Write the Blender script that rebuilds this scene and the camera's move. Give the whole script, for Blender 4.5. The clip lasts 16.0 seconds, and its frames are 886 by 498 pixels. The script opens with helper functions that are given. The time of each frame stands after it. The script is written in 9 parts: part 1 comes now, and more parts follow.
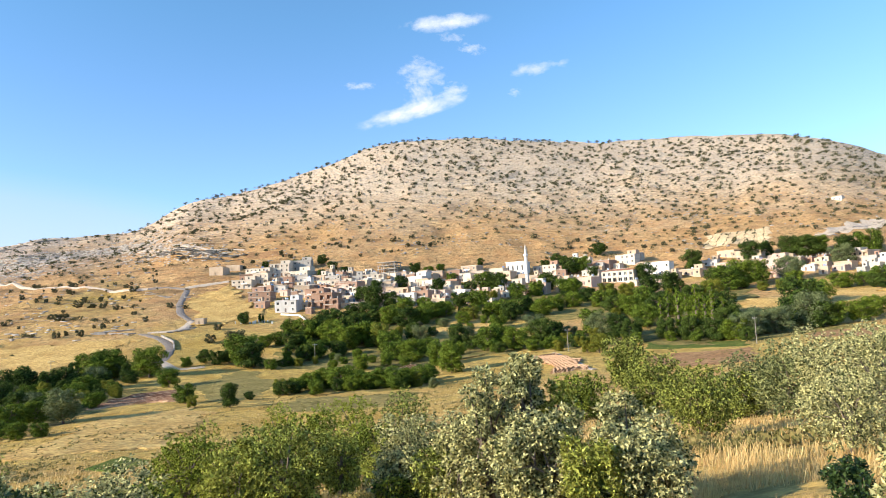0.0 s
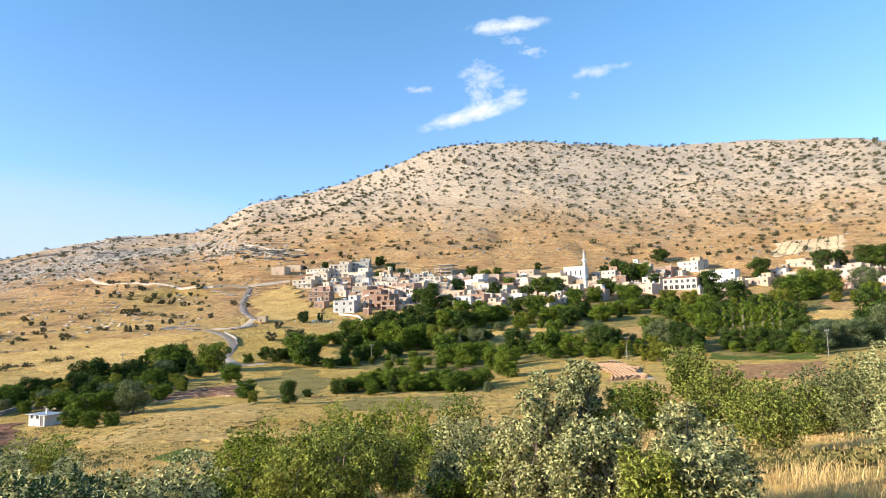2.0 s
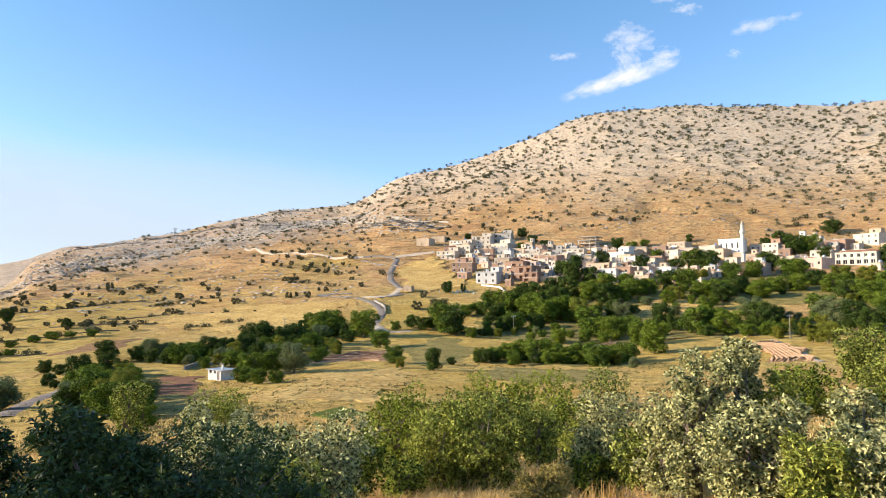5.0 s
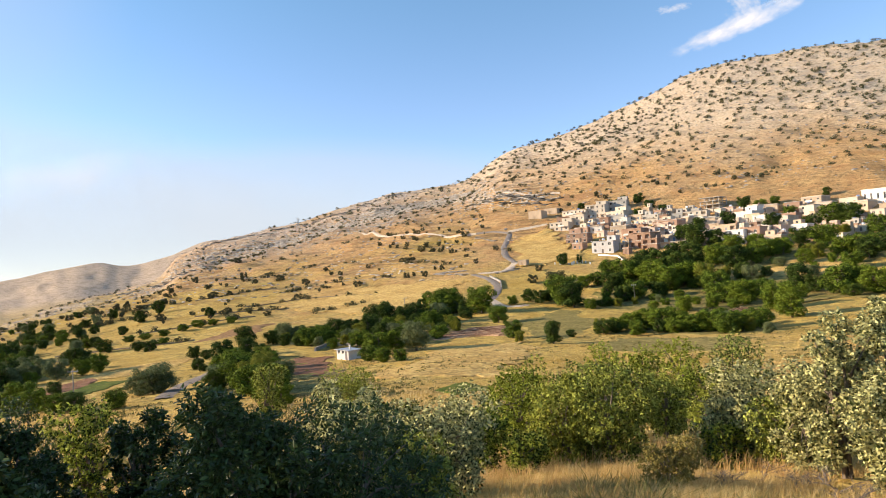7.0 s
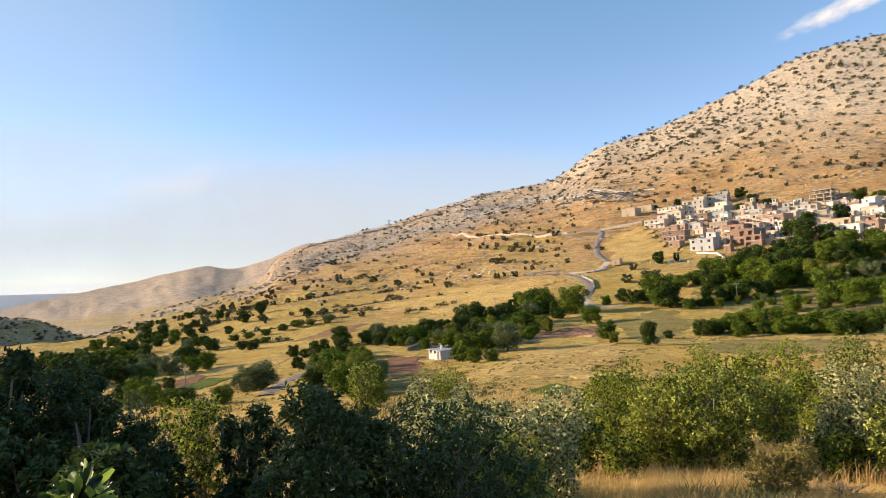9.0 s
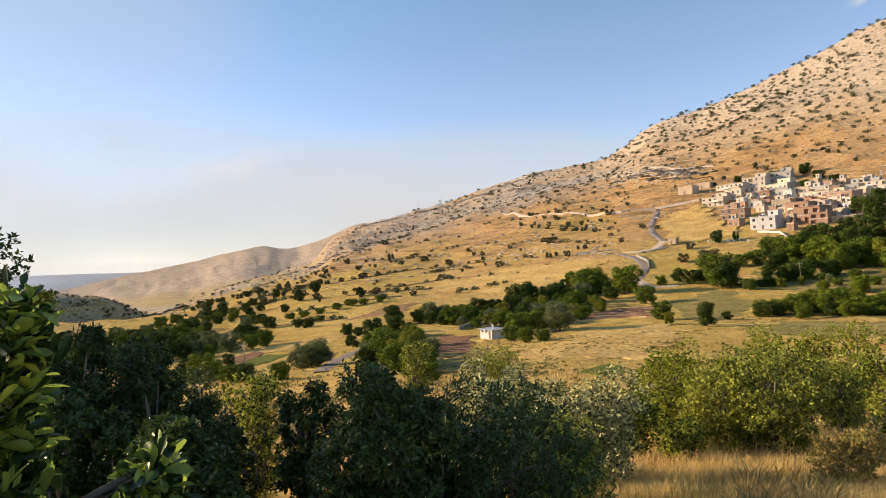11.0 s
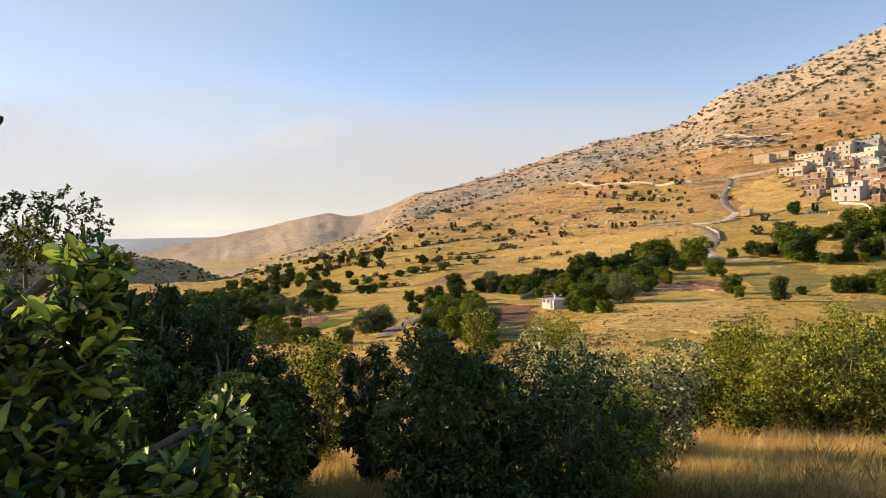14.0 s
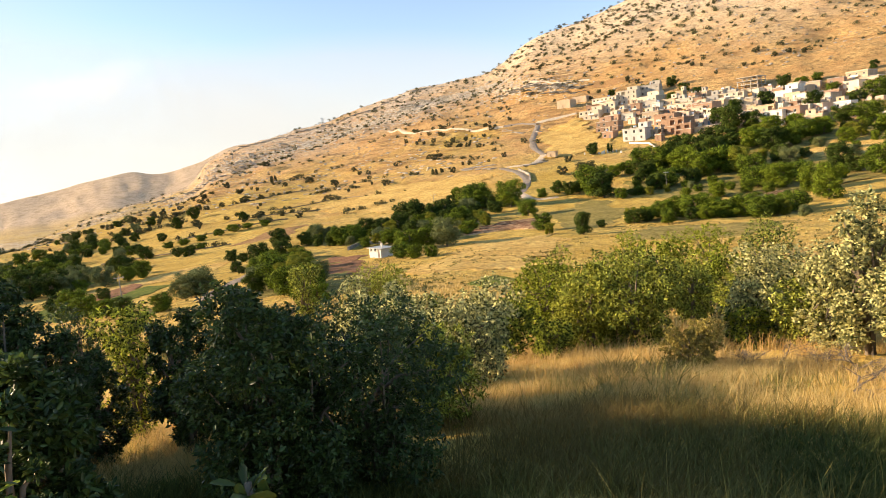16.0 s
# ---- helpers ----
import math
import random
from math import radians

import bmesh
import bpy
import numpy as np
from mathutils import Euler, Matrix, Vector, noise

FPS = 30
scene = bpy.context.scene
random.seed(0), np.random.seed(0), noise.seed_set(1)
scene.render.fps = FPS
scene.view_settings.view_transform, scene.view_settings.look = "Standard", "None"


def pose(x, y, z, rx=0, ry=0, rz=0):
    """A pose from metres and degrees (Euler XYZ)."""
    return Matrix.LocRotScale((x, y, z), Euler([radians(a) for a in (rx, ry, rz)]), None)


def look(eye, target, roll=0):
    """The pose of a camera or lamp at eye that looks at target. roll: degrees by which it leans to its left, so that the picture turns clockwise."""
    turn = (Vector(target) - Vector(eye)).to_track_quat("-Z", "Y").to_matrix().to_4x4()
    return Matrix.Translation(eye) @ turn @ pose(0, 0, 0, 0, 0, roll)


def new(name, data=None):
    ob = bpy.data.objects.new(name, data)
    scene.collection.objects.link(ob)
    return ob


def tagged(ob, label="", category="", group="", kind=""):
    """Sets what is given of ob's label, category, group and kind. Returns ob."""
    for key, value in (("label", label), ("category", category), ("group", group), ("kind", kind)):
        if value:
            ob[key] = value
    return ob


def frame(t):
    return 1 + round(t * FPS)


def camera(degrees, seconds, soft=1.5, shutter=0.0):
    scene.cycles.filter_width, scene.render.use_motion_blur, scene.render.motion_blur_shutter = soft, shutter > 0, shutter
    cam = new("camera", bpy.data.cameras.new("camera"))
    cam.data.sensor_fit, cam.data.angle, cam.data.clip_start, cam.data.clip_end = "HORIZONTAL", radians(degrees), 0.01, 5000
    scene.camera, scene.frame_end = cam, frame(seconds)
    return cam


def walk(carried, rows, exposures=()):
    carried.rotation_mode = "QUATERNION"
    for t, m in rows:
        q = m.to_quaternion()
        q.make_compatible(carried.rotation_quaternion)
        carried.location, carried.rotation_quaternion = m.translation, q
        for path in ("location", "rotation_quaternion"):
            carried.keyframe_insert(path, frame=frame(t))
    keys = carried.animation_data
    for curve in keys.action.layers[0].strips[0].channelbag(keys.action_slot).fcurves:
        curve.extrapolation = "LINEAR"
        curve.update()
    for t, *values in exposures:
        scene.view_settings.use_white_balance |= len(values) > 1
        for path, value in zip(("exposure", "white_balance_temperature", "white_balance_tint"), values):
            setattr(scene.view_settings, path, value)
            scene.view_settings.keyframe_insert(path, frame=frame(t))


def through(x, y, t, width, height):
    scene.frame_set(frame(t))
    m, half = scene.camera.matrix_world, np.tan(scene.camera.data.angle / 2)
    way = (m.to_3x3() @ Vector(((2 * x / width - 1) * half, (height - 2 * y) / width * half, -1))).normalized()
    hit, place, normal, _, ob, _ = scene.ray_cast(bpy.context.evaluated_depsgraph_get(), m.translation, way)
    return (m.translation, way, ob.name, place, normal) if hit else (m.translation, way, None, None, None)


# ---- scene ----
# ---------------------------------------------------------------- the camera and its turn
EXPO = [(0.0, 0.92, 6150, 10), (3.5, 0.9, 6200, 10), (7.0, 0.83, 7050, 14), (9.0, 0.73, 7300, 15), (12.0, 0.66, 8200, 19), (14.0, 0.66, 8500, 19), (15.0, 0.85, 8600, 18), (16.0, 1.08, 8700, 15)]
cam = camera(68.05, 16.0, soft=0.5)
walk(cam, [
    (0.0, pose(0.029, -0.007, 30.000, 95.60, 2.59, -12.93)),
    (0.5, pose(0.025, -0.006, 30.000, 95.94, 2.29, -12.23)),
    (1.0, pose(0.022, -0.004, 30.000, 96.05, 1.99, -11.54)),
    (1.5, pose(0.018, -0.003, 30.000, 95.82, 2.08, -10.11)),
    (2.0, pose(0.014, -0.002, 30.000, 96.04, 1.16, -8.07)),
    (2.5, pose(0.006, -0.001, 30.000, 95.93, 0.70, -5.70)),
    (3.0, pose(-0.002, 0.000, 30.000, 95.74, 1.08, -3.12)),
    (3.5, pose(-0.012, -0.000, 30.000, 94.84, 1.25, 0.11)),
    (3.7, pose(-0.018, -0.000, 30.000, 94.49, 1.05, 1.25)),
    (5.8, pose(-0.021, -0.002, 30.000, 92.43, 1.06, 6.62)),
    (6.0, pose(-0.008, -0.001, 30.000, 91.70, 1.90, 8.15)),
    (6.5, pose(0.017, 0.004, 30.000, 91.49, 2.57, 12.47)),
    (7.0, pose(0.022, 0.006, 30.000, 91.82, 3.16, 14.24)),
    (7.5, pose(0.025, 0.007, 30.000, 92.07, 3.18, 16.07)),
    (8.0, pose(0.020, 0.007, 30.000, 92.58, 2.46, 18.95)),
    (8.5, pose(0.003, 0.001, 30.000, 92.84, 2.73, 21.95)),
    (9.0, pose(0.009, 0.004, 30.000, 92.32, 3.64, 22.11)),
    (9.2, pose(0.006, 0.002, 30.000, 92.90, 4.18, 23.16)),
    (11.5, pose(-0.011, -0.006, 30.000, 89.51, 2.35, 29.21)),
    (12.0, pose(-0.020, -0.013, 30.000, 88.15, 0.91, 33.03)),
    (12.5, pose(-0.028, -0.020, 30.000, 87.93, 0.51, 35.00)),
    (13.0, pose(-0.030, -0.021, 30.000, 87.55, 0.30, 35.33)),
    (13.5, pose(-0.023, -0.016, 30.000, 88.07, 1.01, 34.40)),
    (14.0, pose(0.006, 0.004, 29.990, 88.41, 2.95, 32.04)),
    (14.5, pose(0.033, 0.019, 29.975, 87.05, 3.99, 30.12)),
    (15.0, pose(0.085, 0.038, 29.970, 84.38, 4.74, 24.25)),
    (15.5, pose(0.102, 0.033, 29.970, 84.53, 3.25, 17.68)),
    (16.0, pose(0.142, 0.043, 29.970, 82.94, 5.52, 16.69)),
], exposures=EXPO)

# ---------------------------------------------------------------- sky and sun
SUN_AZ, SUN_EL = -102.0, 19.0      # heading from +y towards +x, and height, in degrees
world = bpy.data.worlds.new("sky")
scene.world = world
world.use_nodes = True
wn = world.node_tree
sky = wn.nodes.new("ShaderNodeTexSky")
sky.sky_type = "NISHITA"
sky.sun_disc = False
sky.sun_elevation, sky.sun_rotation = radians(SUN_EL), radians(SUN_AZ)
sky.altitude, sky.air_density, sky.dust_density, sky.ozone_density = 900, 1.0, 0.12, 2.7
wn.nodes["Background"].inputs["Strength"].default_value = 0.15
tone = wn.nodes.new("ShaderNodeMix")
tone.data_type, tone.blend_type = "RGBA", "MULTIPLY"
tone.inputs[0].default_value = 1.0
# the sky is tinted by height: less green near the horizon, less red overhead
up = wn.nodes.new("ShaderNodeSeparateXYZ")
wn.links.new(wn.nodes.new("ShaderNodeTexCoord").outputs["Generated"], up.inputs[0])
sky_tint = wn.nodes.new("ShaderNodeValToRGB")
sky_tint.color_ramp.elements[0].position, sky_tint.color_ramp.elements[0].color = 0.08, (0.885, 0.89, 1.0, 1)
sky_tint.color_ramp.elements[1].position, sky_tint.color_ramp.elements[1].color = 0.42, (0.80, 1.0, 1.0, 1)
middle = sky_tint.color_ramp.elements.new(0.24)
middle.color = (0.89, 0.93, 1.0, 1)
wn.links.new(up.outputs["Z"], sky_tint.inputs[0])
wn.links.new(sky_tint.outputs["Color"], tone.inputs[7])
wn.links.new(sky.outputs[0], tone.inputs[6])
wn.links.new(tone.outputs[2], wn.nodes["Background"].inputs["Color"])
sun_data = bpy.data.lights.new("sun", "SUN")
sun_data.energy, sun_data.angle, sun_data.color = 5.0, radians(0.55), (1.0, 0.86, 0.66)
sun = new("sun", sun_data)
sd = Vector((math.sin(radians(SUN_AZ)) * math.cos(radians(SUN_EL)), math.cos(radians(SUN_AZ)) * math.cos(radians(SUN_EL)), math.sin(radians(SUN_EL))))
sun.matrix_world = look(sd * 100, (0, 0, 0))

# ---------------------------------------------------------------- the lie of the land
EYE = 30.0          # height of the lens over the datum
CHEST = 1.6         # height of the lens over the ground it stands on

# cross sections of the valley: heading in degrees, then height against the lens at each of the distances below
REACH = (0, 5, 12, 25, 60, 120, 180, 250, 320, 420)
SECTIONS = {
    -75: (-1.6, -2.2, -3.6, -6.0, -12.0, -19.0, -23.0, -24.0, -20.0, -22.0),
    -50: (-1.6, -2.2, -3.6, -6.0, -12.0, -18.0, -21.0, -24.0, -25.0, -25.0),
    -30: (-1.6, -2.3, -3.7, -6.0, -11.5, -17.0, -18.5, -18.0, -13.0, -3.0),
    -10: (-1.6, -2.3, -3.7, -6.0, -11.5, -16.0, -17.0, -14.0, -2.0, 16.0),
    10: (-1.6, -2.3, -3.7, -6.0, -11.0, -15.0, -17.0, -14.0, 1.0, 22.0),
    30: (-1.6, -2.2, -3.3, -5.3, -9.5, -12.5, -13.0, -9.5, 0.5, 15.0),
    50: (-1.6, -2.0, -2.6, -4.2, -7.5, -8.5, -9.0, -6.5, 0.5, 14.0),
}
# the crest of the mountain: heading, then angle over the lens
CREST = {-90: -5.5, -53: -4.4, -49.7: -3.1, -46: -1.6, -42: -0.55, -39: 0.15, -38: 0.5, -37.2: 1.1, -36.4: 2.1, -35: 2.85, -33.6: 3.3, -30.7: 3.95, -26.5: 4.75, -22.4: 5.9, -18: 6.9, -16: 7.1,
         -11: 8.2, -9: 9.5, -4: 10.9, 2: 12.7, 6: 14.2, 9.9: 15.1, 14: 15.2, 22: 14.5, 28: 13.8, 32: 13.7, 37.5: 13.2,
         41: 12.7, 45: 11.5, 48: 9.9, 56: 7.5, 75: 5.0}
FAR_HILLS = {-80: -2.0, -60: -0.9, -55.7: -0.42, -53.3: 0.11, -50.1: 0.56, -47.8: 0.93, -45: 1.5, -42: 1.97, -39.6: 1.68, -36.9: 2.28, -34.2: 3.3, -32: 3.3, -26: 1.5}
BLUE_RIDGE = {-90: 0.6, -64: 0.75, -58: 0.65, -53: 0.5, -48: 0.3, -40: 0.2}
DARK_HILL = {-90: 3.0, -75: 2.5, -65: 0.6, -60: -0.5, -56: -1.1, -53.4: -1.7, -51.6: -2.6, -50: -3.3, -47: -6.0}


def hashed(ix, iy, seed):
    n = (ix * 374761393 + iy * 668265263 + seed * 974711) & 0x7FFFFFFF
    n = ((n ^ (n >> 13)) * 1274126177) & 0x7FFFFFFF
    return ((n ^ (n >> 16)) & 0xFFFF) / 65535.0


def value_noise(x, y, seed=0):
    x, y = np.asarray(x, float), np.asarray(y, float)
    ix, iy = np.floor(x).astype(np.int64), np.floor(y).astype(np.int64)
    fx, fy = x - ix, y - iy
    fx, fy = fx * fx * (3 - 2 * fx), fy * fy * (3 - 2 * fy)
    a = hashed(ix, iy, seed) * (1 - fx) + hashed(ix + 1, iy, seed) * fx
    b = hashed(ix, iy + 1, seed) * (1 - fx) + hashed(ix + 1, iy + 1, seed) * fx
    return (a * (1 - fy) + b * fy) * 2 - 1


def fbm(x, y, octaves=4, seed=0):
    total, amp = 0.0, 1.0
    for k in range(octaves):
        total = total + amp * value_noise(x * 2 ** k, y * 2 ** k, seed + k)
        amp *= 0.5
    return total


def smoothed(table, a):
    """A smooth curve through the table's pairs."""
    xs, ys = np.array(list(table)), np.array([table[k] for k in table], float)
    slope = np.gradient(ys, xs)
    a = np.clip(np.asarray(a, float), xs[0], xs[-1])
    i = np.clip(np.searchsorted(xs, a, side="right") - 1, 0, len(xs) - 2)
    w = xs[i + 1] - xs[i]
    u = (a - xs[i]) / w
    return ((2 * u ** 3 - 3 * u ** 2 + 1) * ys[i] + (u ** 3 - 2 * u ** 2 + u) * w * slope[i]
            + (3 * u ** 2 - 2 * u ** 3) * ys[i + 1] + (u ** 3 - u ** 2) * w * slope[i + 1])


def step(lo, hi, v):
    u = np.clip((v - lo) / (hi - lo), 0, 1)
    return u * u * (3 - 2 * u)


def ground(x, y):
    """Height of the land at x, y in metres."""
    x, y = np.asarray(x, float), np.asarray(y, float)
    d = np.hypot(x, y)
    a = np.degrees(np.arctan2(x, y))
    heads = np.array(list(SECTIONS), float)
    ac = np.clip(a, heads[0], heads[-1])
    rows = np.stack([smoothed(dict(zip(np.log(np.array(REACH) + 8.0), SECTIONS[h])), np.log(np.minimum(d, 420) + 8.0)) for h in SECTIONS])
    i = np.clip(np.searchsorted(heads, ac, side="right") - 1, 0, len(heads) - 2)
    u = (ac - heads[i]) / (heads[i + 1] - heads[i])
    u = u * u * (3 - 2 * u) * 0.6 + u * 0.4
    flat = rows.reshape(len(heads), -1)
    pick = np.arange(flat.shape[1])
    z0 = (flat[i.ravel(), pick] * (1 - u.ravel()) + flat[i.ravel() + 1, pick] * u.ravel()).reshape(d.shape)
    # the mountain beyond
    dc = 930 + 2.4 * np.clip(a, -40, 60) + 40 * value_noise(a / 9.0, a * 0 + 3.3, 5)
    zc = np.tan(np.radians(smoothed(CREST, a))) * dc
    t = np.clip((d - 420) / (dc - 420), 0, 1)
    rise = 0.85 * t + 0.15 * t * t
    z = z0 + (zc - z0) * rise
    z = np.where(d > dc, zc - 0.4 * (d - dc), z)
    z = np.maximum(z, -45 - 0.004 * d)
    # gullies, swells and stony relief
    wild = step(300, 520, d) * step(4500, 1500, d)
    z = z + wild * (5.0 * fbm(x / 130.0, y / 130.0, 4, 11) + 1.2 * fbm(x / 16.0, y / 16.0, 3, 21)) * step(1.02, 0.75, t) \
        + wild * 1.0 * fbm(x / 18.0, y / 18.0, 3, 31)
    z = z + step(25, 80, d) * 0.5 * fbm(x / 30.0, y / 30.0, 3, 41) + 0.07 * fbm(x / 1.1, y / 1.1, 3, 51) * step(1.5, 4, d)
    # hills down the valley
    far = np.tan(np.radians(smoothed(FAR_HILLS, a))) * 2200
    spur = 1 + 0.07 * fbm(a / 5.0, d / 500.0, 4, 61)
    z = np.maximum(z, -60 + (far + 60) * np.exp(-((d - 2200) / (620.0 * spur)) ** 2) + 3 * fbm(x / 160.0, y / 160.0, 5, 71) * np.exp(-((d - 1800) / 350.0) ** 2))
    # rills and ribs down their faces
    ribs = 1 - np.abs(fbm(a / 1.5, d / 420.0, 4, 77)) * 1.7
    z = z + (2.6 * fbm(x / 75.0, y / 75.0, 4, 75) + 3 * (ribs - 0.5) * step(2150, 1900, d)) * step(1350, 1600, d) * step(3300, 2700, d)
    blue = np.tan(np.radians(smoothed(BLUE_RIDGE, a))) * 4300
    z = np.maximum(z, -70 + (blue + 70) * np.exp(-((d - 4300) / 500.0) ** 2))
    dark = np.tan(np.radians(smoothed(DARK_HILL, a))) * 640
    z = np.where(a < -46, np.maximum(z, -85 + (dark + 85) * np.exp(-((d - 640) / 62.0) ** 2) + 1.5 * fbm(x / 25.0, y / 25.0, 3, 81)), z)
    # behind the lens the slope goes on gently upwards
    back = step(70, 110, np.abs(a))
    z = z * (1 - back) + back * (-CHEST + 0.05 * np.minimum(d, 300) + 0.07 * fbm(x / 1.1, y / 1.1, 3, 51) * step(1.5, 4, d))
    return z + EYE
# ---------------------------------------------------------------- helpers of this scene
RNG = np.random.default_rng(7)


def gz(x, y):
    return float(ground(np.array([x]), np.array([y]))[0])


class Mat:
    """A node material put together step by step."""

    def __init__(self, name, rough=0.8, spec=0.3, metal=0.0):
        self.m = bpy.data.materials.new(name)
        self.m.use_nodes = True
        self.t = self.m.node_tree
        self.b = self.t.nodes["Principled BSDF"]
        self.b.inputs["Roughness"].default_value = rough
        self.b.inputs["Metallic"].default_value = metal
        self.b.inputs["Specular IOR Level"].default_value = spec
        self.co = self.t.nodes.new("ShaderNodeTexCoord").outputs["Object"]

    def node(self, kind, **values):
        n = self.t.nodes.new(kind)
        for k, v in values.items():
            n.inputs[k.replace("_", " ")].default_value = v
        return n

    def world_co(self):
        self.co = self.t.nodes.new("ShaderNodeNewGeometry").outputs["Position"]
        return self

    def noise(self, scale, detail=4, rough=0.6, stretch=None):
        n = self.node("ShaderNodeTexNoise", Scale=scale, Detail=detail, Roughness=rough)
        src = self.co
        if stretch:
            mp = self.t.nodes.new("ShaderNodeMapping")
            mp.inputs["Scale"].default_value = stretch
            self.t.links.new(src, mp.inputs["Vector"])
            src = mp.outputs[0]
        self.t.links.new(src, n.inputs["Vector"])
        return n.outputs["Fac"]

    def ramp(self, fac, *stops):
        n = self.t.nodes.new("ShaderNodeValToRGB")
        el = n.color_ramp.elements
        while len(el) < len(stops):
            el.new(0.5)
        for e, (p, c) in zip(el, stops):
            e.position = p
            e.color = (c, c, c, 1) if isinstance(c, (int, float)) else (*c, 1)
        self.t.links.new(fac, n.inputs[0])
        return n.outputs[0]

    def mix(self, fac, a, b, mode="MIX"):
        n = self.t.nodes.new("ShaderNodeMix")
        n.data_type, n.blend_type = "RGBA", mode
        for sock, v in ((n.inputs[0], fac), (n.inputs[6], a), (n.inputs[7], b)):
            if hasattr(v, "links"):
                self.t.links.new(v, sock)
            elif isinstance(v, (int, float)):
                sock.default_value = v
            else:
                sock.default_value = (*v, 1)
        return n.outputs[2]

    def maths(self, op, a, b=0.0, clamp=False):
        n = self.t.nodes.new("ShaderNodeMath")
        n.operation, n.use_clamp = op, clamp
        for sock, v in ((n.inputs[0], a), (n.inputs[1], b)):
            if hasattr(v, "links"):
                self.t.links.new(v, sock)
            else:
                sock.default_value = v
        return n.outputs[0]

    def rand(self):
        return self.t.nodes.new("ShaderNodeObjectInfo").outputs["Random"]

    def island(self):
        return self.t.nodes.new("ShaderNodeNewGeometry").outputs["Random Per Island"]

    def color(self, c):
        if hasattr(c, "links"):
            self.t.links.new(c, self.b.inputs["Base Color"])
        else:
            self.b.inputs["Base Color"].default_value = (*c, 1)
        return self

    def bump(self, h, strength=0.4, distance=0.05):
        n = self.node("ShaderNodeBump", Strength=strength, Distance=distance)
        self.t.links.new(h, n.inputs["Height"])
        self.t.links.new(n.outputs[0], self.b.inputs["Normal"])
        return self

    def leafy(self, col, through=0.35):
        """Light also passes through the blade."""
        tr = self.t.nodes.new("ShaderNodeBsdfTranslucent")
        mx = self.t.nodes.new("ShaderNodeMixShader")
        mx.inputs[0].default_value = through
        self.t.links.new(col, tr.inputs["Color"])
        self.t.links.new(self.b.outputs[0], mx.inputs[1])
        self.t.links.new(tr.outputs[0], mx.inputs[2])
        self.t.links.new(mx.outputs[0], self.t.nodes["Material Output"].inputs["Surface"])
        return self


def mesh_of(name, verts, faces, mat, smooth=False):
    me = bpy.data.meshes.new(name)
    me.from_pydata([tuple(v) for v in verts] if not isinstance(verts, np.ndarray) else verts.tolist(), [], faces)
    me.update()
    for m in (mat if isinstance(mat, (list, tuple)) else [mat]):
        me.materials.append(m.m if isinstance(m, Mat) else m)
    if smooth:
        me.polygons.foreach_set("use_smooth", [True] * len(me.polygons))
    return me


def quick_mesh(name, verts, loops, per, mat, smooth=False):
    """A mesh of equal faces (per corners each) from arrays."""
    me = bpy.data.meshes.new(name)
    n = len(loops) // per
    me.vertices.add(len(verts))
    me.vertices.foreach_set("co", np.asarray(verts, np.float32).ravel())
    me.loops.add(len(loops))
    me.loops.foreach_set("vertex_index", np.asarray(loops, np.int32))
    me.polygons.add(n)
    me.polygons.foreach_set("loop_start", np.arange(0, n * per, per, dtype=np.int32))
    if smooth:
        me.polygons.foreach_set("use_smooth", np.ones(n, bool))
    me.update(calc_edges=True)
    me.validate()
    me.materials.append(mat.m)
    return me


def part(name, data, parent, label="", m=None):
    ob = new(name, data)
    ob.parent = parent
    if m is not None:
        ob.matrix_basis = m
    return tagged(ob, label) if label else ob


def bm_mesh(name, bm, mat, smooth=False):
    me = bpy.data.meshes.new(name)
    bm.to_mesh(me)
    bm.free()
    me.materials.append(mat.m)
    if smooth:
        me.polygons.foreach_set("use_smooth", [True] * len(me.polygons))
    return me


def box_into(bm, x0, x1, y0, y1, z0, z1):
    bmesh.ops.create_cube(bm, size=1.0, matrix=Matrix.Translation(((x0 + x1) / 2, (y0 + y1) / 2, (z0 + z1) / 2))
                          @ Matrix.Diagonal((x1 - x0, y1 - y0, z1 - z0, 1)))


def box_mesh(name, mat, *boxes, bevel=0.0):
    bm = bmesh.new()
    for b in boxes:
        box_into(bm, *b)
    if bevel:
        bmesh.ops.bevel(bm, geom=bm.edges[:], offset=bevel, segments=1, affect="EDGES")
    return bm_mesh(name, bm, mat)


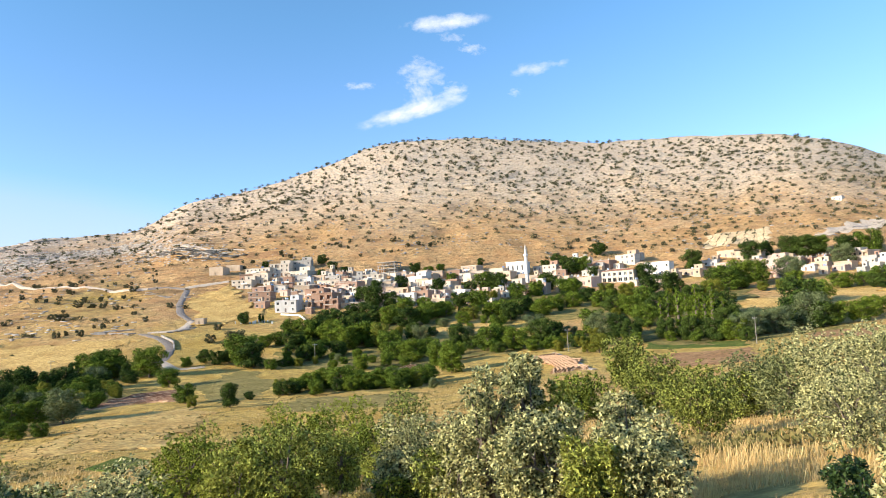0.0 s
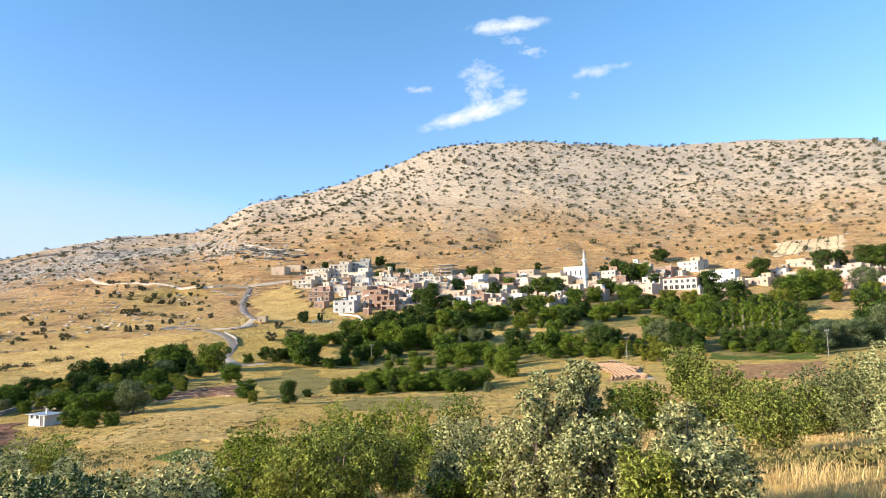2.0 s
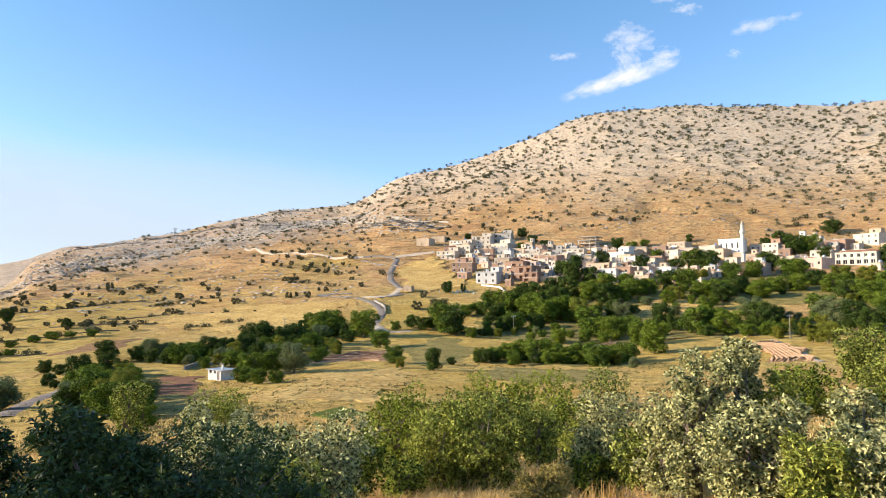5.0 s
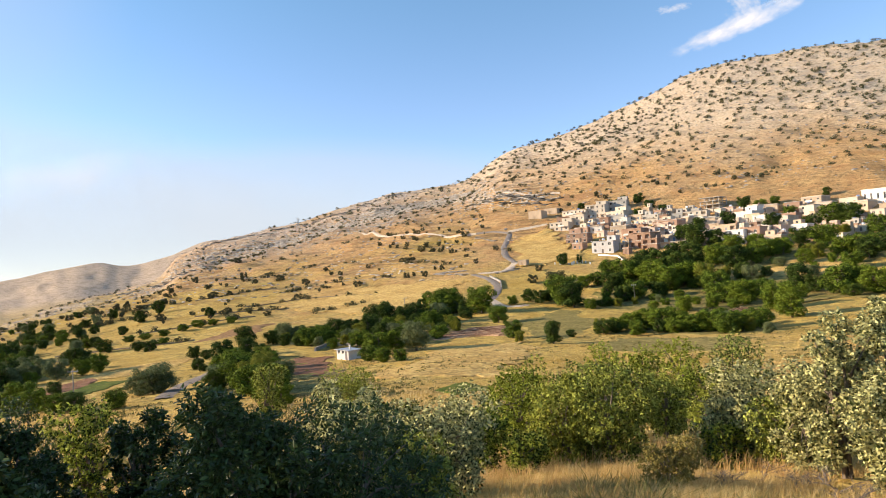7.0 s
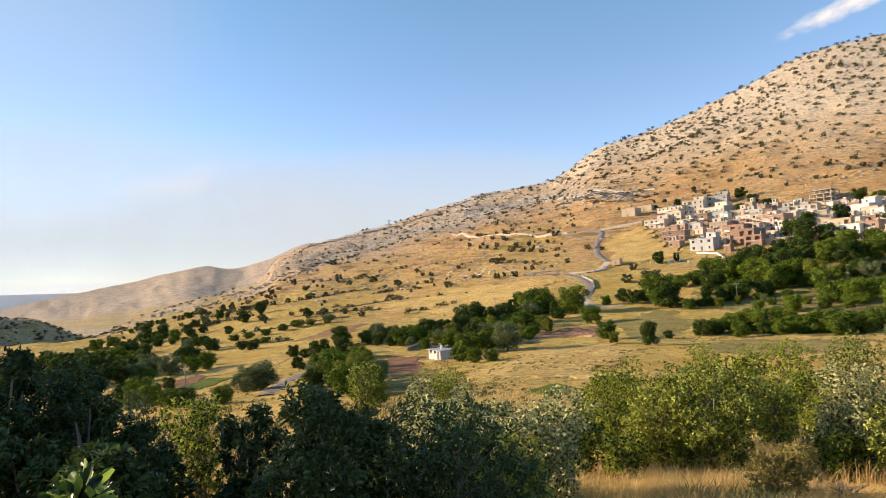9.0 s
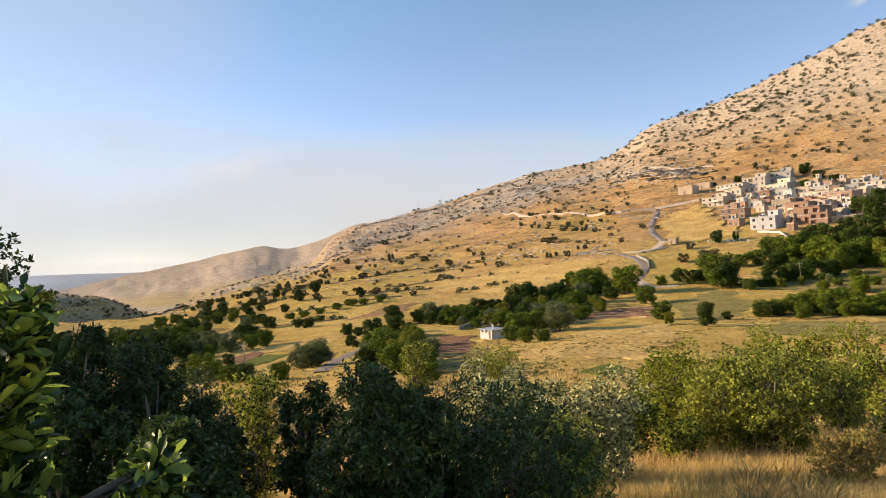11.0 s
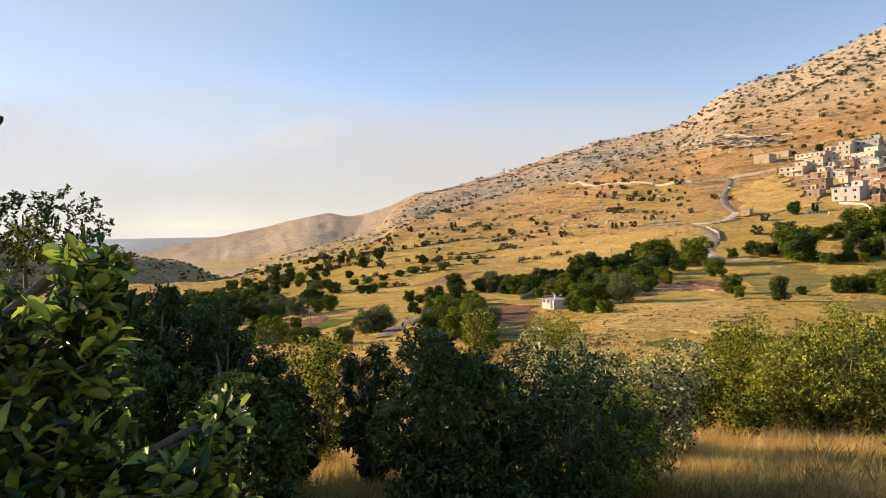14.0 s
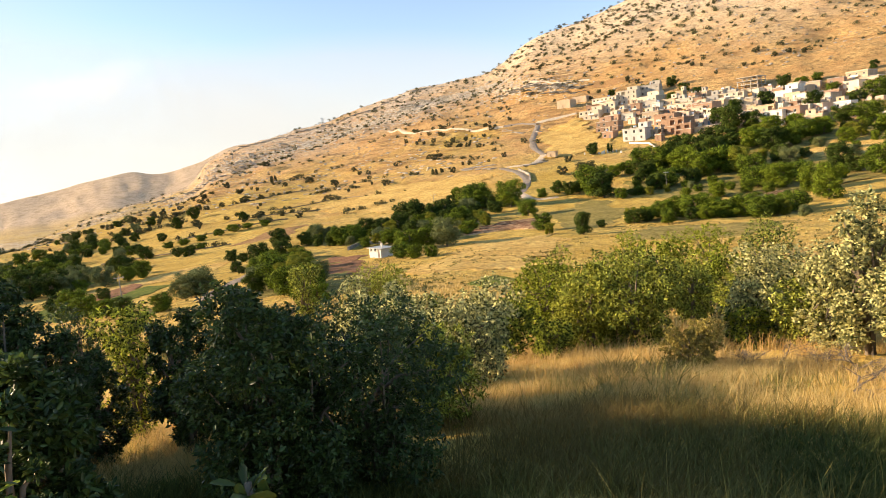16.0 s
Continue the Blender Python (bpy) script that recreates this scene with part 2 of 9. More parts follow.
# ---------------------------------------------------------------- materials
def ground_mat():
    m = Mat("dry_land", 0.95, 0.1).world_co()
    big = m.noise(0.010, 5, 0.6)
    mid = m.noise(0.07, 6, 0.7)
    patch = m.noise(0.35, 5, 0.7)
    fine = m.noise(2.2, 5, 0.75)
    grass = m.mix(m.ramp(mid, (0.38, 0.0), (0.62, 1.0)), (0.43, 0.277, 0.069), (0.645, 0.45, 0.134))
    soil = m.mix(m.ramp(mid, (0.35, 0.0), (0.65, 1.0)), (0.465, 0.248, 0.108), (0.65, 0.415, 0.192))
    sep = m.t.nodes.new("ShaderNodeSeparateXYZ")
    m.t.links.new(m.co, sep.inputs[0])
    rise = m.maths("MULTIPLY", sep.outputs[2], 0.0042)
    # red-brown soil on the foot of the mountain, paler and stonier with height
    foot = m.maths("ADD", m.maths("MULTIPLY", rise, 1.6), m.maths("SUBTRACT", big, 0.5))
    col = m.mix(m.ramp(foot, (0.13, 0.0), (0.32, 0.9)), grass, soil)
    high = m.maths("ADD", rise, m.maths("MULTIPLY", big, 0.5))
    pale = m.mix(m.ramp(mid, (0.4, 0.0), (0.6, 1.0)), (0.64, 0.48, 0.32), (0.76, 0.615, 0.44))
    col = m.mix(m.ramp(high, (0.62, 0.0), (0.95, 1.0)), col, pale)
    # far hills paled by distance, their haze painted into the ground colour
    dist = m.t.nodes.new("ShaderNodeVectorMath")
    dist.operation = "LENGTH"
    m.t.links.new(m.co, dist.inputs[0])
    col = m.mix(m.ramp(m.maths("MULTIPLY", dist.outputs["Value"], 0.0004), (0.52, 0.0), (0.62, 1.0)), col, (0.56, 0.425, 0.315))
    col = m.mix(m.maths("MULTIPLY", m.ramp(m.noise(0.06, 7, 0.85), (0.52, 0.0), (0.60, 0.55)), m.ramp(m.maths("MULTIPLY", dist.outputs["Value"], 0.0004), (0.45, 0.0), (0.55, 1.0))), col, (0.20, 0.16, 0.10))
    # ledges and old terraces follow the contours
    band = m.noise(1.0, 6, 0.72, (0.022, 0.022, 0.34))
    lines = m.ramp(band, (0.50, 0.0), (0.60, 1.0))
    away = m.ramp(m.maths("MULTIPLY", dist.outputs["Value"], 0.0005), (0.13, 0.0), (0.21, 1.0), (0.60, 1.0), (0.75, 0.12))
    west = m.ramp(m.maths("ADD", m.maths("MULTIPLY", sep.outputs[0], -0.004), 0.5), (0.40, 0.16), (0.70, 0.62))
    col = m.mix(m.maths("MULTIPLY", m.maths("MULTIPLY", lines, away), west), col, (0.20, 0.115, 0.055))
    dots = m.maths("MULTIPLY", m.ramp(m.noise(0.22, 3, 0.6), (0.61, 0.0), (0.67, 0.6)), away)
    col = m.mix(dots, col, (0.13, 0.105, 0.055))
    # tussocks, weeds and bare spots
    tuft = m.ramp(m.maths("ADD", patch, m.maths("MULTIPLY", m.maths("SUBTRACT", mid, 0.5), 0.6)), (0.50, 0.0), (0.62, 1.0))
    col = m.mix(m.maths("MULTIPLY", tuft, 0.6), col, m.mix(away, (0.179, 0.143, 0.054), (0.21, 0.13, 0.062)))
    stones = m.ramp(m.noise(0.6, 6, 0.8), (0.60, 0.0), (0.66, 1.0))
    stony = m.ramp(high, (0.45, 0.0), (1.0, 0.9))
    col = m.mix(m.mix(1.0, stones, stony, "MULTIPLY"), col, (0.50, 0.43, 0.36))
    rocky = m.t.nodes.new("ShaderNodeAttribute")
    rocky.attribute_name = "rocky"
    rubble = m.mix(m.ramp(m.noise(0.5, 6, 0.8), (0.40, 0.0), (0.54, 1.0)), (0.19, 0.145, 0.11), (0.64, 0.54, 0.45))
    col = m.mix(m.maths("MULTIPLY", rocky.outputs["Fac"], m.ramp(mid, (0.35, 0.35), (0.6, 0.95))), col, rubble)
    col = m.mix(0.55, col, m.ramp(fine, (0.3, 0.15), (0.7, 0.9)), "OVERLAY")
    relief = m.maths("ADD", fine, m.maths("MULTIPLY", patch, 3.0))
    relief = m.maths("MULTIPLY", relief, m.ramp(m.maths("MULTIPLY", dist.outputs["Value"], 0.01), (0.25, 0.12), (0.8, 1.0)))
    relief = m.maths("ADD", relief, m.maths("MULTIPLY", m.maths("MULTIPLY", band, away), 9.0))
    m.color(col).bump(relief, 1.0, 0.5)
    return m


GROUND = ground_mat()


def leaf_mat(name, dark, light, through=0.3, rough=0.6, spec=0.04, start=0.0):
    m = Mat(name, rough, spec)
    col = m.mix(m.ramp(m.island(), (start, 0.0), (1.0, 1.0)), dark, light)
    col = m.mix(m.maths("MULTIPLY", m.rand(), 0.25), col, (light[0] * 1.25, light[1] * 1.05, light[2] * 0.7))
    m.color(col).leafy(col, through)
    return m


BARK = Mat("bark", 0.9, 0.2)
BARK.color(BARK.mix(BARK.noise(9, 5, 0.7, (1, 1, 0.25)), (0.10, 0.075, 0.055), (0.24, 0.19, 0.15))).bump(BARK.noise(14, 4), 0.6, 0.02)
LEAF_GREEN = leaf_mat("orchard_leaf", (0.009, 0.022, 0.004), (0.185, 0.265, 0.034), 0.12, start=0.2)
LEAF_DARK = leaf_mat("dark_leaf", (0.007, 0.016, 0.005), (0.09, 0.14, 0.028), 0.1, start=0.2)
LEAF_LIME = leaf_mat("lime_leaf", (0.10, 0.13, 0.02), (0.22, 0.22, 0.035))
LEAF_SILVER = leaf_mat("silver_leaf", (0.05, 0.075, 0.028), (0.19, 0.225, 0.11), 0.2)
LEAF_SCRUB = leaf_mat("scrub_leaf", (0.036, 0.040, 0.020), (0.125, 0.122, 0.066), 0.1, 0.7, 0.03)

# ---------------------------------------------------------------- the ground, one sheet to the horizon
def build_ground():
    az = np.concatenate([np.arange(-82, 62, 0.33), np.arange(62, 278, 4.0)])
    rings = np.concatenate([np.arange(0.5, 10, 0.3), np.geomspace(10, 260, 169)[:-1], np.geomspace(260, 760, 135)[:-1], np.geomspace(760, 4700, 96)])
    a, d = np.meshgrid(np.radians(az), rings)
    x, y = np.sin(a) * d, np.cos(a) * d
    z = ground(x, y)
    n, k = len(az), len(rings)
    verts = np.concatenate([np.stack([x, y, z], -1).reshape(-1, 3), [[0, 0, EYE - CHEST]]])
    i, j = np.meshgrid(np.arange(k - 1), np.arange(n), indexing="ij")
    j2 = (j + 1) % n
    quads = np.stack([i * n + j, (i + 1) * n + j, (i + 1) * n + j2, i * n + j2], -1).reshape(-1, 4)
    me = bpy.data.meshes.new("ground")
    faces = quads.tolist() + [(len(verts) - 1, q, (q + 1) % n) for q in range(n)]
    me.from_pydata(verts.tolist(), [], faces)
    me.update()
    if me.polygons[0].normal.z < 0:
        me.flip_normals()
    me.polygons.foreach_set("use_smooth", [True] * len(me.polygons))
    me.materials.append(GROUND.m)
    # how stony the land is: rubble along the ridge and over the upper slopes
    deg, dd = np.degrees(np.arctan2(verts[:, 0], verts[:, 1])), np.hypot(verts[:, 0], verts[:, 1])
    near_crest = step(560, 820, dd - 2.4 * np.clip(deg, -40, 60)) * step(1500, 1200, dd)
    rocky = near_crest * (0.35 + 0.65 * step(-8, -20, deg)) * (0.75 + 0.5 * fbm(verts[:, 0] / 60, verts[:, 1] / 60, 3, 14))
    me.attributes.new("rocky", "FLOAT", "POINT").data.foreach_set("value", np.clip(rocky, 0, 1).astype(np.float32))
    ob = new("ground", me)
    tagged(ob, "dry golden grass and reddish stony soil on a hilly valley", "ground", kind="structure")


build_ground()

# ---------------------------------------------------------------- trees
def tube(points, radii, sides=6):
    """A tapering tube along points."""
    verts, faces = [], []
    for k, (p, r) in enumerate(zip(points, radii)):
        p = Vector(p)
        ahead = Vector(points[min(k + 1, len(points) - 1)]) - Vector(points[max(k - 1, 0)])
        q = ahead.to_track_quat("Z", "Y")
        for s in range(sides):
            w = 2 * math.pi * s / sides
            verts.append(p + q @ Vector((math.cos(w) * r, math.sin(w) * r, 0)))
        if k:
            o, n = (k - 1) * sides, k * sides
            faces += [(o + s, o + (s + 1) % sides, n + (s + 1) % sides, n + s) for s in range(sides)]
    verts.append(Vector(points[-1]))
    c = len(verts) - 1
    n = (len(points) - 1) * sides
    faces += [(n + s, n + (s + 1) % sides, c) for s in range(sides)]
    return verts, faces


def wood_mesh(name, h, spread, lumps, r0, stems, rng):
    """Trunk (or several stems) with limbs that reach for the lumps of the crown."""
    verts, faces = [], []

    def add(v, f):
        o = len(verts)
        verts.extend(v)
        faces.extend([tuple(i + o for i in q) for q in f])

    tops = []
    for s in range(stems):
        lean = rng.uniform(-1, 1, 2) * spread * (0.1 if stems == 1 else 0.3)
        top = Vector((lean[0], lean[1], h * 0.62))
        pts = [Vector((lean[0] * 0.2, lean[1] * 0.2, -0.15 * r0 - 0.05))]
        for k in range(1, 5):
            u = k / 4
            pts.append(Vector((lean[0] * u, lean[1] * u, h * 0.62 * u)) + Vector((*rng.uniform(-0.04, 0.04, 2), 0)) * spread)
        add(*tube(pts, [r0 * (1.25 - 0.95 * k / 4) / math.sqrt(stems) for k in range(5)], 7))
        tops.append(pts)
    for c in lumps:
        pts = tops[rng.integers(len(tops))]
        k = int(rng.integers(1, 4))
        a, b = pts[k], Vector(c)
        midp = a.lerp(b, 0.5) + Vector((0, 0, 0.06 * h))
        add(*tube([a, midp, b], [r0 * 0.42, r0 * 0.26, r0 * 0.08], 5))
    return mesh_of(name, verts, faces, BARK, True)


LEAF_SHAPES = {
    # outline points (across, along) of half a blade, and how deep it folds
    "clump": ((0.0, 0.0), (0.42, 0.30), (0.34, 0.75), (0.0, 1.0)),
    "oak": ((0.0, 0.0), (0.03, 0.12), (0.18, 0.24), (0.16, 0.30), (0.27, 0.42), (0.23, 0.48), (0.30, 0.60), (0.25, 0.66), (0.25, 0.77), (0.17, 0.82), (0.12, 0.92), (0.0, 1.0)),
    "slim": ((0.0, 0.0), (0.02, 0.12), (0.09, 0.26), (0.08, 0.31), (0.15, 0.45), (0.13, 0.50), (0.20, 0.64), (0.17, 0.69), (0.19, 0.80), (0.13, 0.87), (0.08, 0.96), (0.0, 1.0)),
    "tuft": ((0.0, 0.0), (0.44, 0.5), (0.0, 1.0)),
    "small": ((0.0, 0.0), (0.26, 0.45), (0.0, 1.0)),
    "blade": ((0.0, 0.0), (0.17, 0.35), (0.19, 0.68), (0.0, 1.0)),
}


def blades(points, out, size, shape, rng, droop=0.3, fold=0.25, shingled=False):
    """Leaf blades at points; out: the way each one points. Arrays for quick_mesh (triangles)."""
    half = LEAF_SHAPES[shape]
    n = len(points)
    face = out + rng.normal(0, 0.35, (n, 3))
    if shingled:
        # blades lie on the crown like shingles
        out = np.cross(out, rng.normal(0, 1, (n, 3))) - np.array([0, 0, droop])
    else:
        out = out + rng.normal(0, 0.45, (n, 3)) - np.array([0, 0, droop])
    out /= np.linalg.norm(out, axis=1, keepdims=True) + 1e-9
    up = face if shingled else rng.normal(0, 0.7, (n, 3)) + np.array([0, 0, 1.0])
    side = np.cross(out, up)
    side /= np.linalg.norm(side, axis=1, keepdims=True) + 1e-9
    nor = np.cross(side, out)
    s = (size * rng.uniform(0.65, 1.25, n))[:, None]
    prof = [(0.0, v, 0.0) for _, v in (half[0], half[-1])]
    outline = [(u, v) for u, v in half[1:-1]]
    local = [(0, 0, 0), (0, 1.0, -0.12)] + [(u, v, fold * u - 0.12 * v * v) for u, v in outline] + [(-u, v, fold * u - 0.12 * v * v) for u, v in outline]
    k = len(outline)
    tris = []
    for sgn, o in ((1, 2), (-1, 2 + k)):
        chain = [0] + [o + i for i in range(k)] + [1]
        for i in range(1, len(chain) - 1):
            t = (0, chain[i], chain[i + 1])
            tris.append(t if sgn > 0 else t[::-1])
    local = np.array(local, float)
    v = points[:, None, :] + s[:, None] * (local[None, :, 0:1] * side[:, None] + local[None, :, 1:2] * out[:, None] + local[None, :, 2:3] * nor[:, None])
    m = len(local)
    loops = (np.arange(n)[:, None, None] * m + np.array(tris)[None]).reshape(-1)
    return v.reshape(-1, 3), loops


def crown_points(lumps, radii, count, rng, shell=0.45, squash=0.8):
    w = np.array(radii) ** 2
    idx = rng.choice(len(lumps), count, p=w / w.sum())
    d = rng.normal(0, 1, (count, 3))
    d /= np.linalg.norm(d, axis=1, keepdims=True)
    r = (shell + (1 - shell) * rng.random(count) ** 0.6) * np.array(radii)[idx] * rng.uniform(0.8, 1.15, count)
    p = np.array(lumps)[idx] + d * r[:, None] * np.array([1, 1, squash])
    return p, d


def lump_layout(h, spread, low, n, rng, top=0.82, form="round"):
    """Centres and radii of the crown's lumps for a tree of height h and width 2*spread."""
    out, rad = [], []
    for k in range(n):
        u = (k + 0.5) / n
        z = h * (low + (top - low) * u)
        if form == "round":
            reach = spread * math.sqrt(max(0.05, 1 - ((z / h - 0.55) / 0.5) ** 2)) * 0.74
        elif form == "cone":
            reach = spread * (1.05 - u) * 0.6
        else:
            reach = spread * 0.35
        w = k * 2.4 + rng.uniform(-0.5, 0.5)
        q = reach * rng.uniform(0.35, 1.0)
        out.append((math.cos(w) * q, math.sin(w) * q, z))
        rad.append(spread * rng.uniform(0.32, 0.52) * (0.75 if form != "round" else 1.0))
    return out, rad


def make_tree(name, h, spread, leaf, size, count, seed, low=0.3, lumps=12, stems=1, shape="clump", form="round", r0=None, shell=0.45):
    rng = np.random.default_rng(seed)
    cen, rad = lump_layout(h, spread, low, lumps, rng, form=form)
    if form == "round":
        rad = [r * rng.uniform(0.62, 0.86) for r in rad]
    root = new(name)
    r0 = r0 or h * 0.028
    part("trunk", wood_mesh("trunk", h, spread, cen, r0, stems, rng), root)
    p, d = crown_points(cen, rad, count, rng, shell)
    p[:, 2] = np.maximum(p[:, 2], 0.06 * h)
    v, loops = blades(p, d, size, shape, rng, shingled=True)
    part("crown", quick_mesh("crown", v, loops, 3, leaf), root)
    return root


KINDS = {}


def kind(key, label, category, group, variants, **kw):
    """Several unit trees (height 1 scaled up later) of one kind, kept out of sight until the first is planted."""
    KINDS[key] = {"make": variants, "kw": kw, "label": label, "category": category, "group": group, "made": []}


kind("walnut", "broad leafy green walnut tree in the valley orchard", "tree", "orchard trees", 5, name="walnut_tree", h=1.0, spread=0.5, leaf=LEAF_GREEN, size=0.037, count=6400, low=0.13, lumps=24, shape="tuft")
kind("dark", "dark green broad-crowned tree beside the fields", "tree", "field trees", 4, name="mulberry_tree", h=1.0, spread=0.48, leaf=LEAF_DARK, size=0.037, count=6400, low=0.13, lumps=23, shape="tuft")
kind("lime", "yellow-green fruit tree among the orchard", "tree", "fruit trees", 3, name="fruit_tree", h=1.0, spread=0.46, leaf=LEAF_LIME, size=0.037, count=6400, low=0.13, lumps=21, shape="tuft")
kind("silver", "silvery grey-green oleaster tree by the field", "tree", "silver trees", 3, name="oleaster_tree", h=1.0, spread=0.55, leaf=LEAF_SILVER, size=0.037, count=6400, low=0.15, lumps=22, shape="tuft")
kind("poplar", "tall slender green poplar in a row", "tree", "poplars", 3, name="poplar_tree", h=1.0, spread=0.075, leaf=LEAF_GREEN, size=0.026, count=3600, low=0.04, lumps=14, form="column", shape="tuft")
kind("conifer", "small dark pointed conifer by the road", "tree", "conifers", 2, name="conifer_tree", h=1.0, spread=0.28, leaf=LEAF_DARK, size=0.06, count=900, low=0.08, lumps=12, form="cone")
kind("scrub", "low grey-green oak shrub on the dry slope", "shrub", "hillside shrubs", 6, name="oak_shrub", h=1.0, spread=0.62, leaf=LEAF_SCRUB, size=0.085, count=950, low=0.12, lumps=9, stems=2)


def plant(key, x, y, h, wide=1.0):
    k = KINDS[key]
    sink = gz(x, y)
    m = Matrix.LocRotScale((x, y, sink - 0.02 * h), Euler((0, 0, RNG.uniform(0, 6.28))), (h * wide, h * wide, h))
    if len(k["made"]) < k["make"]:
        ob = make_tree(seed=100 + len(k["made"]) * 7 + sum(map(ord, key)), **k["kw"])
        ob.matrix_basis = m
        tagged(ob, k["label"], k["category"], k["group"])
        k["made"].append(ob)
        return ob
    src = k["made"][int(RNG.integers(len(k["made"])))]
    ob = src.copy()
    scene.collection.objects.link(ob)
    for c in src.children:
        q = c.copy()
        scene.collection.objects.link(q)
        q.parent = ob
    ob.matrix_basis = m
    return ob


def plant_all(key, *spots):
    for x, y, h, *w in spots:
        plant(key, x, y, h, *w)


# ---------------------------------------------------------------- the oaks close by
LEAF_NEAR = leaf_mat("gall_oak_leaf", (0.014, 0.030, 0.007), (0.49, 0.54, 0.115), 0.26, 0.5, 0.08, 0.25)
# darker copy of the oak leaf, with the foreground shade put into its colour
LEAF_SHADE = leaf_mat("shade_toned_oak_leaf", (0.008, 0.022, 0.008), (0.075, 0.125, 0.034), 0.28, 0.34, 0.3)


def mixed_leaf_mat(name, dark, light, through, rough, spec, start=0.5):
    """Mostly dark blades; the lighter ones put sunlit leaves in by colour."""
    m = Mat(name, rough, spec)
    col = m.mix(m.ramp(m.island(), (start, 0.0), (1.0, 1.0)), dark, light)
    return m.color(col).leafy(col, through)


LEAF_CLOSE = mixed_leaf_mat("close_oak_leaf", (0.022, 0.056, 0.014), (0.42, 0.57, 0.105), 0.42, 0.38, 0.6, 0.38)
# near black: the backlit look of the branch is put into the leaf colour
LEAF_SILHOUETTE = leaf_mat("silhouette_leaf", (0.010, 0.026, 0.010), (0.022, 0.046, 0.016), 0.06, 0.5, 0.2)
# pale waxy leaf whose light end also paints in the sun's glints
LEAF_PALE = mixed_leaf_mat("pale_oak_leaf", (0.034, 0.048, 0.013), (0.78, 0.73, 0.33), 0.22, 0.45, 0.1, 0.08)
LEAF_SAGE = mixed_leaf_mat("sage_oak_leaf", (0.030, 0.045, 0.014), (0.40, 0.41, 0.16), 0.2, 0.5, 0.08, 0.12)
LEAF_YELLOW = mixed_leaf_mat("yellowing_oak_leaf", (0.030, 0.048, 0.010), (0.44, 0.50, 0.075), 0.34, 0.5, 0.1, 0.25)
LEAF_FRESH = leaf_mat("fresh_leaf", (0.014, 0.032, 0.005), (0.42, 0.49, 0.075), 0.24, 0.55, 0.05, 0.25)
LEAF_BROWN = leaf_mat("dry_scrub_leaf", (0.10, 0.10, 0.03), (0.34, 0.28, 0.09), 0.2, 0.7, 0.1)


def rosettes(tips, ways, per, size, shape, rng, open_angle=0.9):
    """Leaves in whorls round the tips of twigs."""
    n = len(tips)
    idx = np.repeat(np.arange(n), per)
    w = ways[idx]
    ref = np.where(np.abs(w[:, 2:3]) > 0.8, [[1.0, 0, 0]], [[0, 0, 1.0]])
    e1 = np.cross(w, ref)
    e1 /= np.linalg.norm(e1, axis=1, keepdims=True)
    e2 = np.cross(w, e1)
    th = np.tile(np.arange(per) * 2.4, n) + rng.uniform(0, 6.28, n)[idx]
    out = w * rng.uniform(0.2, 1.0, (len(idx), 1)) + open_angle * (np.cos(th)[:, None] * e1 + np.sin(th)[:, None] * e2)
    pos = tips[idx] - w * (np.tile(np.arange(per), n) * size * 0.16)[:, None]
    return blades(pos, out * 1.6, size, shape, rng, 0.1, 0.3)


def oak(name, x, y, h, wide, leaf, size, count, seed, label, shape="clump", lumps=21, stems=3, low=0.12, group="oaks on the near slope", top=0.9, solid=False):
    """A shrubby oak: several stems, limbs, twigs, and whorls of leaves on the shell of its lumps."""
    rng = np.random.default_rng(seed)
    spread = wide / 2
    cen, rad = lump_layout(h, spread, low, lumps, rng, top)
    rad = [r * (rng.uniform(0.62, 1.0) if solid else rng.uniform(0.5, 0.95)) for r in rad]
    root = new(name)
    part("trunk", wood_mesh("trunk", h, spread, cen, 0.022 * h + 0.012, stems, rng), root)
    per = 6
    p, d = crown_points(cen, rad, count // per, rng, 0.62 if solid else 0.5, 0.95)
    p[:, 2] = np.maximum(p[:, 2], 0.05 * h)
    up = d + np.array([0, 0, 0.5])
    up /= np.linalg.norm(up, axis=1, keepdims=True)
    v, loops = rosettes(p, up, per, size, shape, rng)
    part("crown", quick_mesh("crown", v, loops, 3, leaf), root)
    root.matrix_basis = pose(x, y, gz(x, y) - 0.03, 0, 0, rng.uniform(0, 360))
    return tagged(root, label, "tree", group)


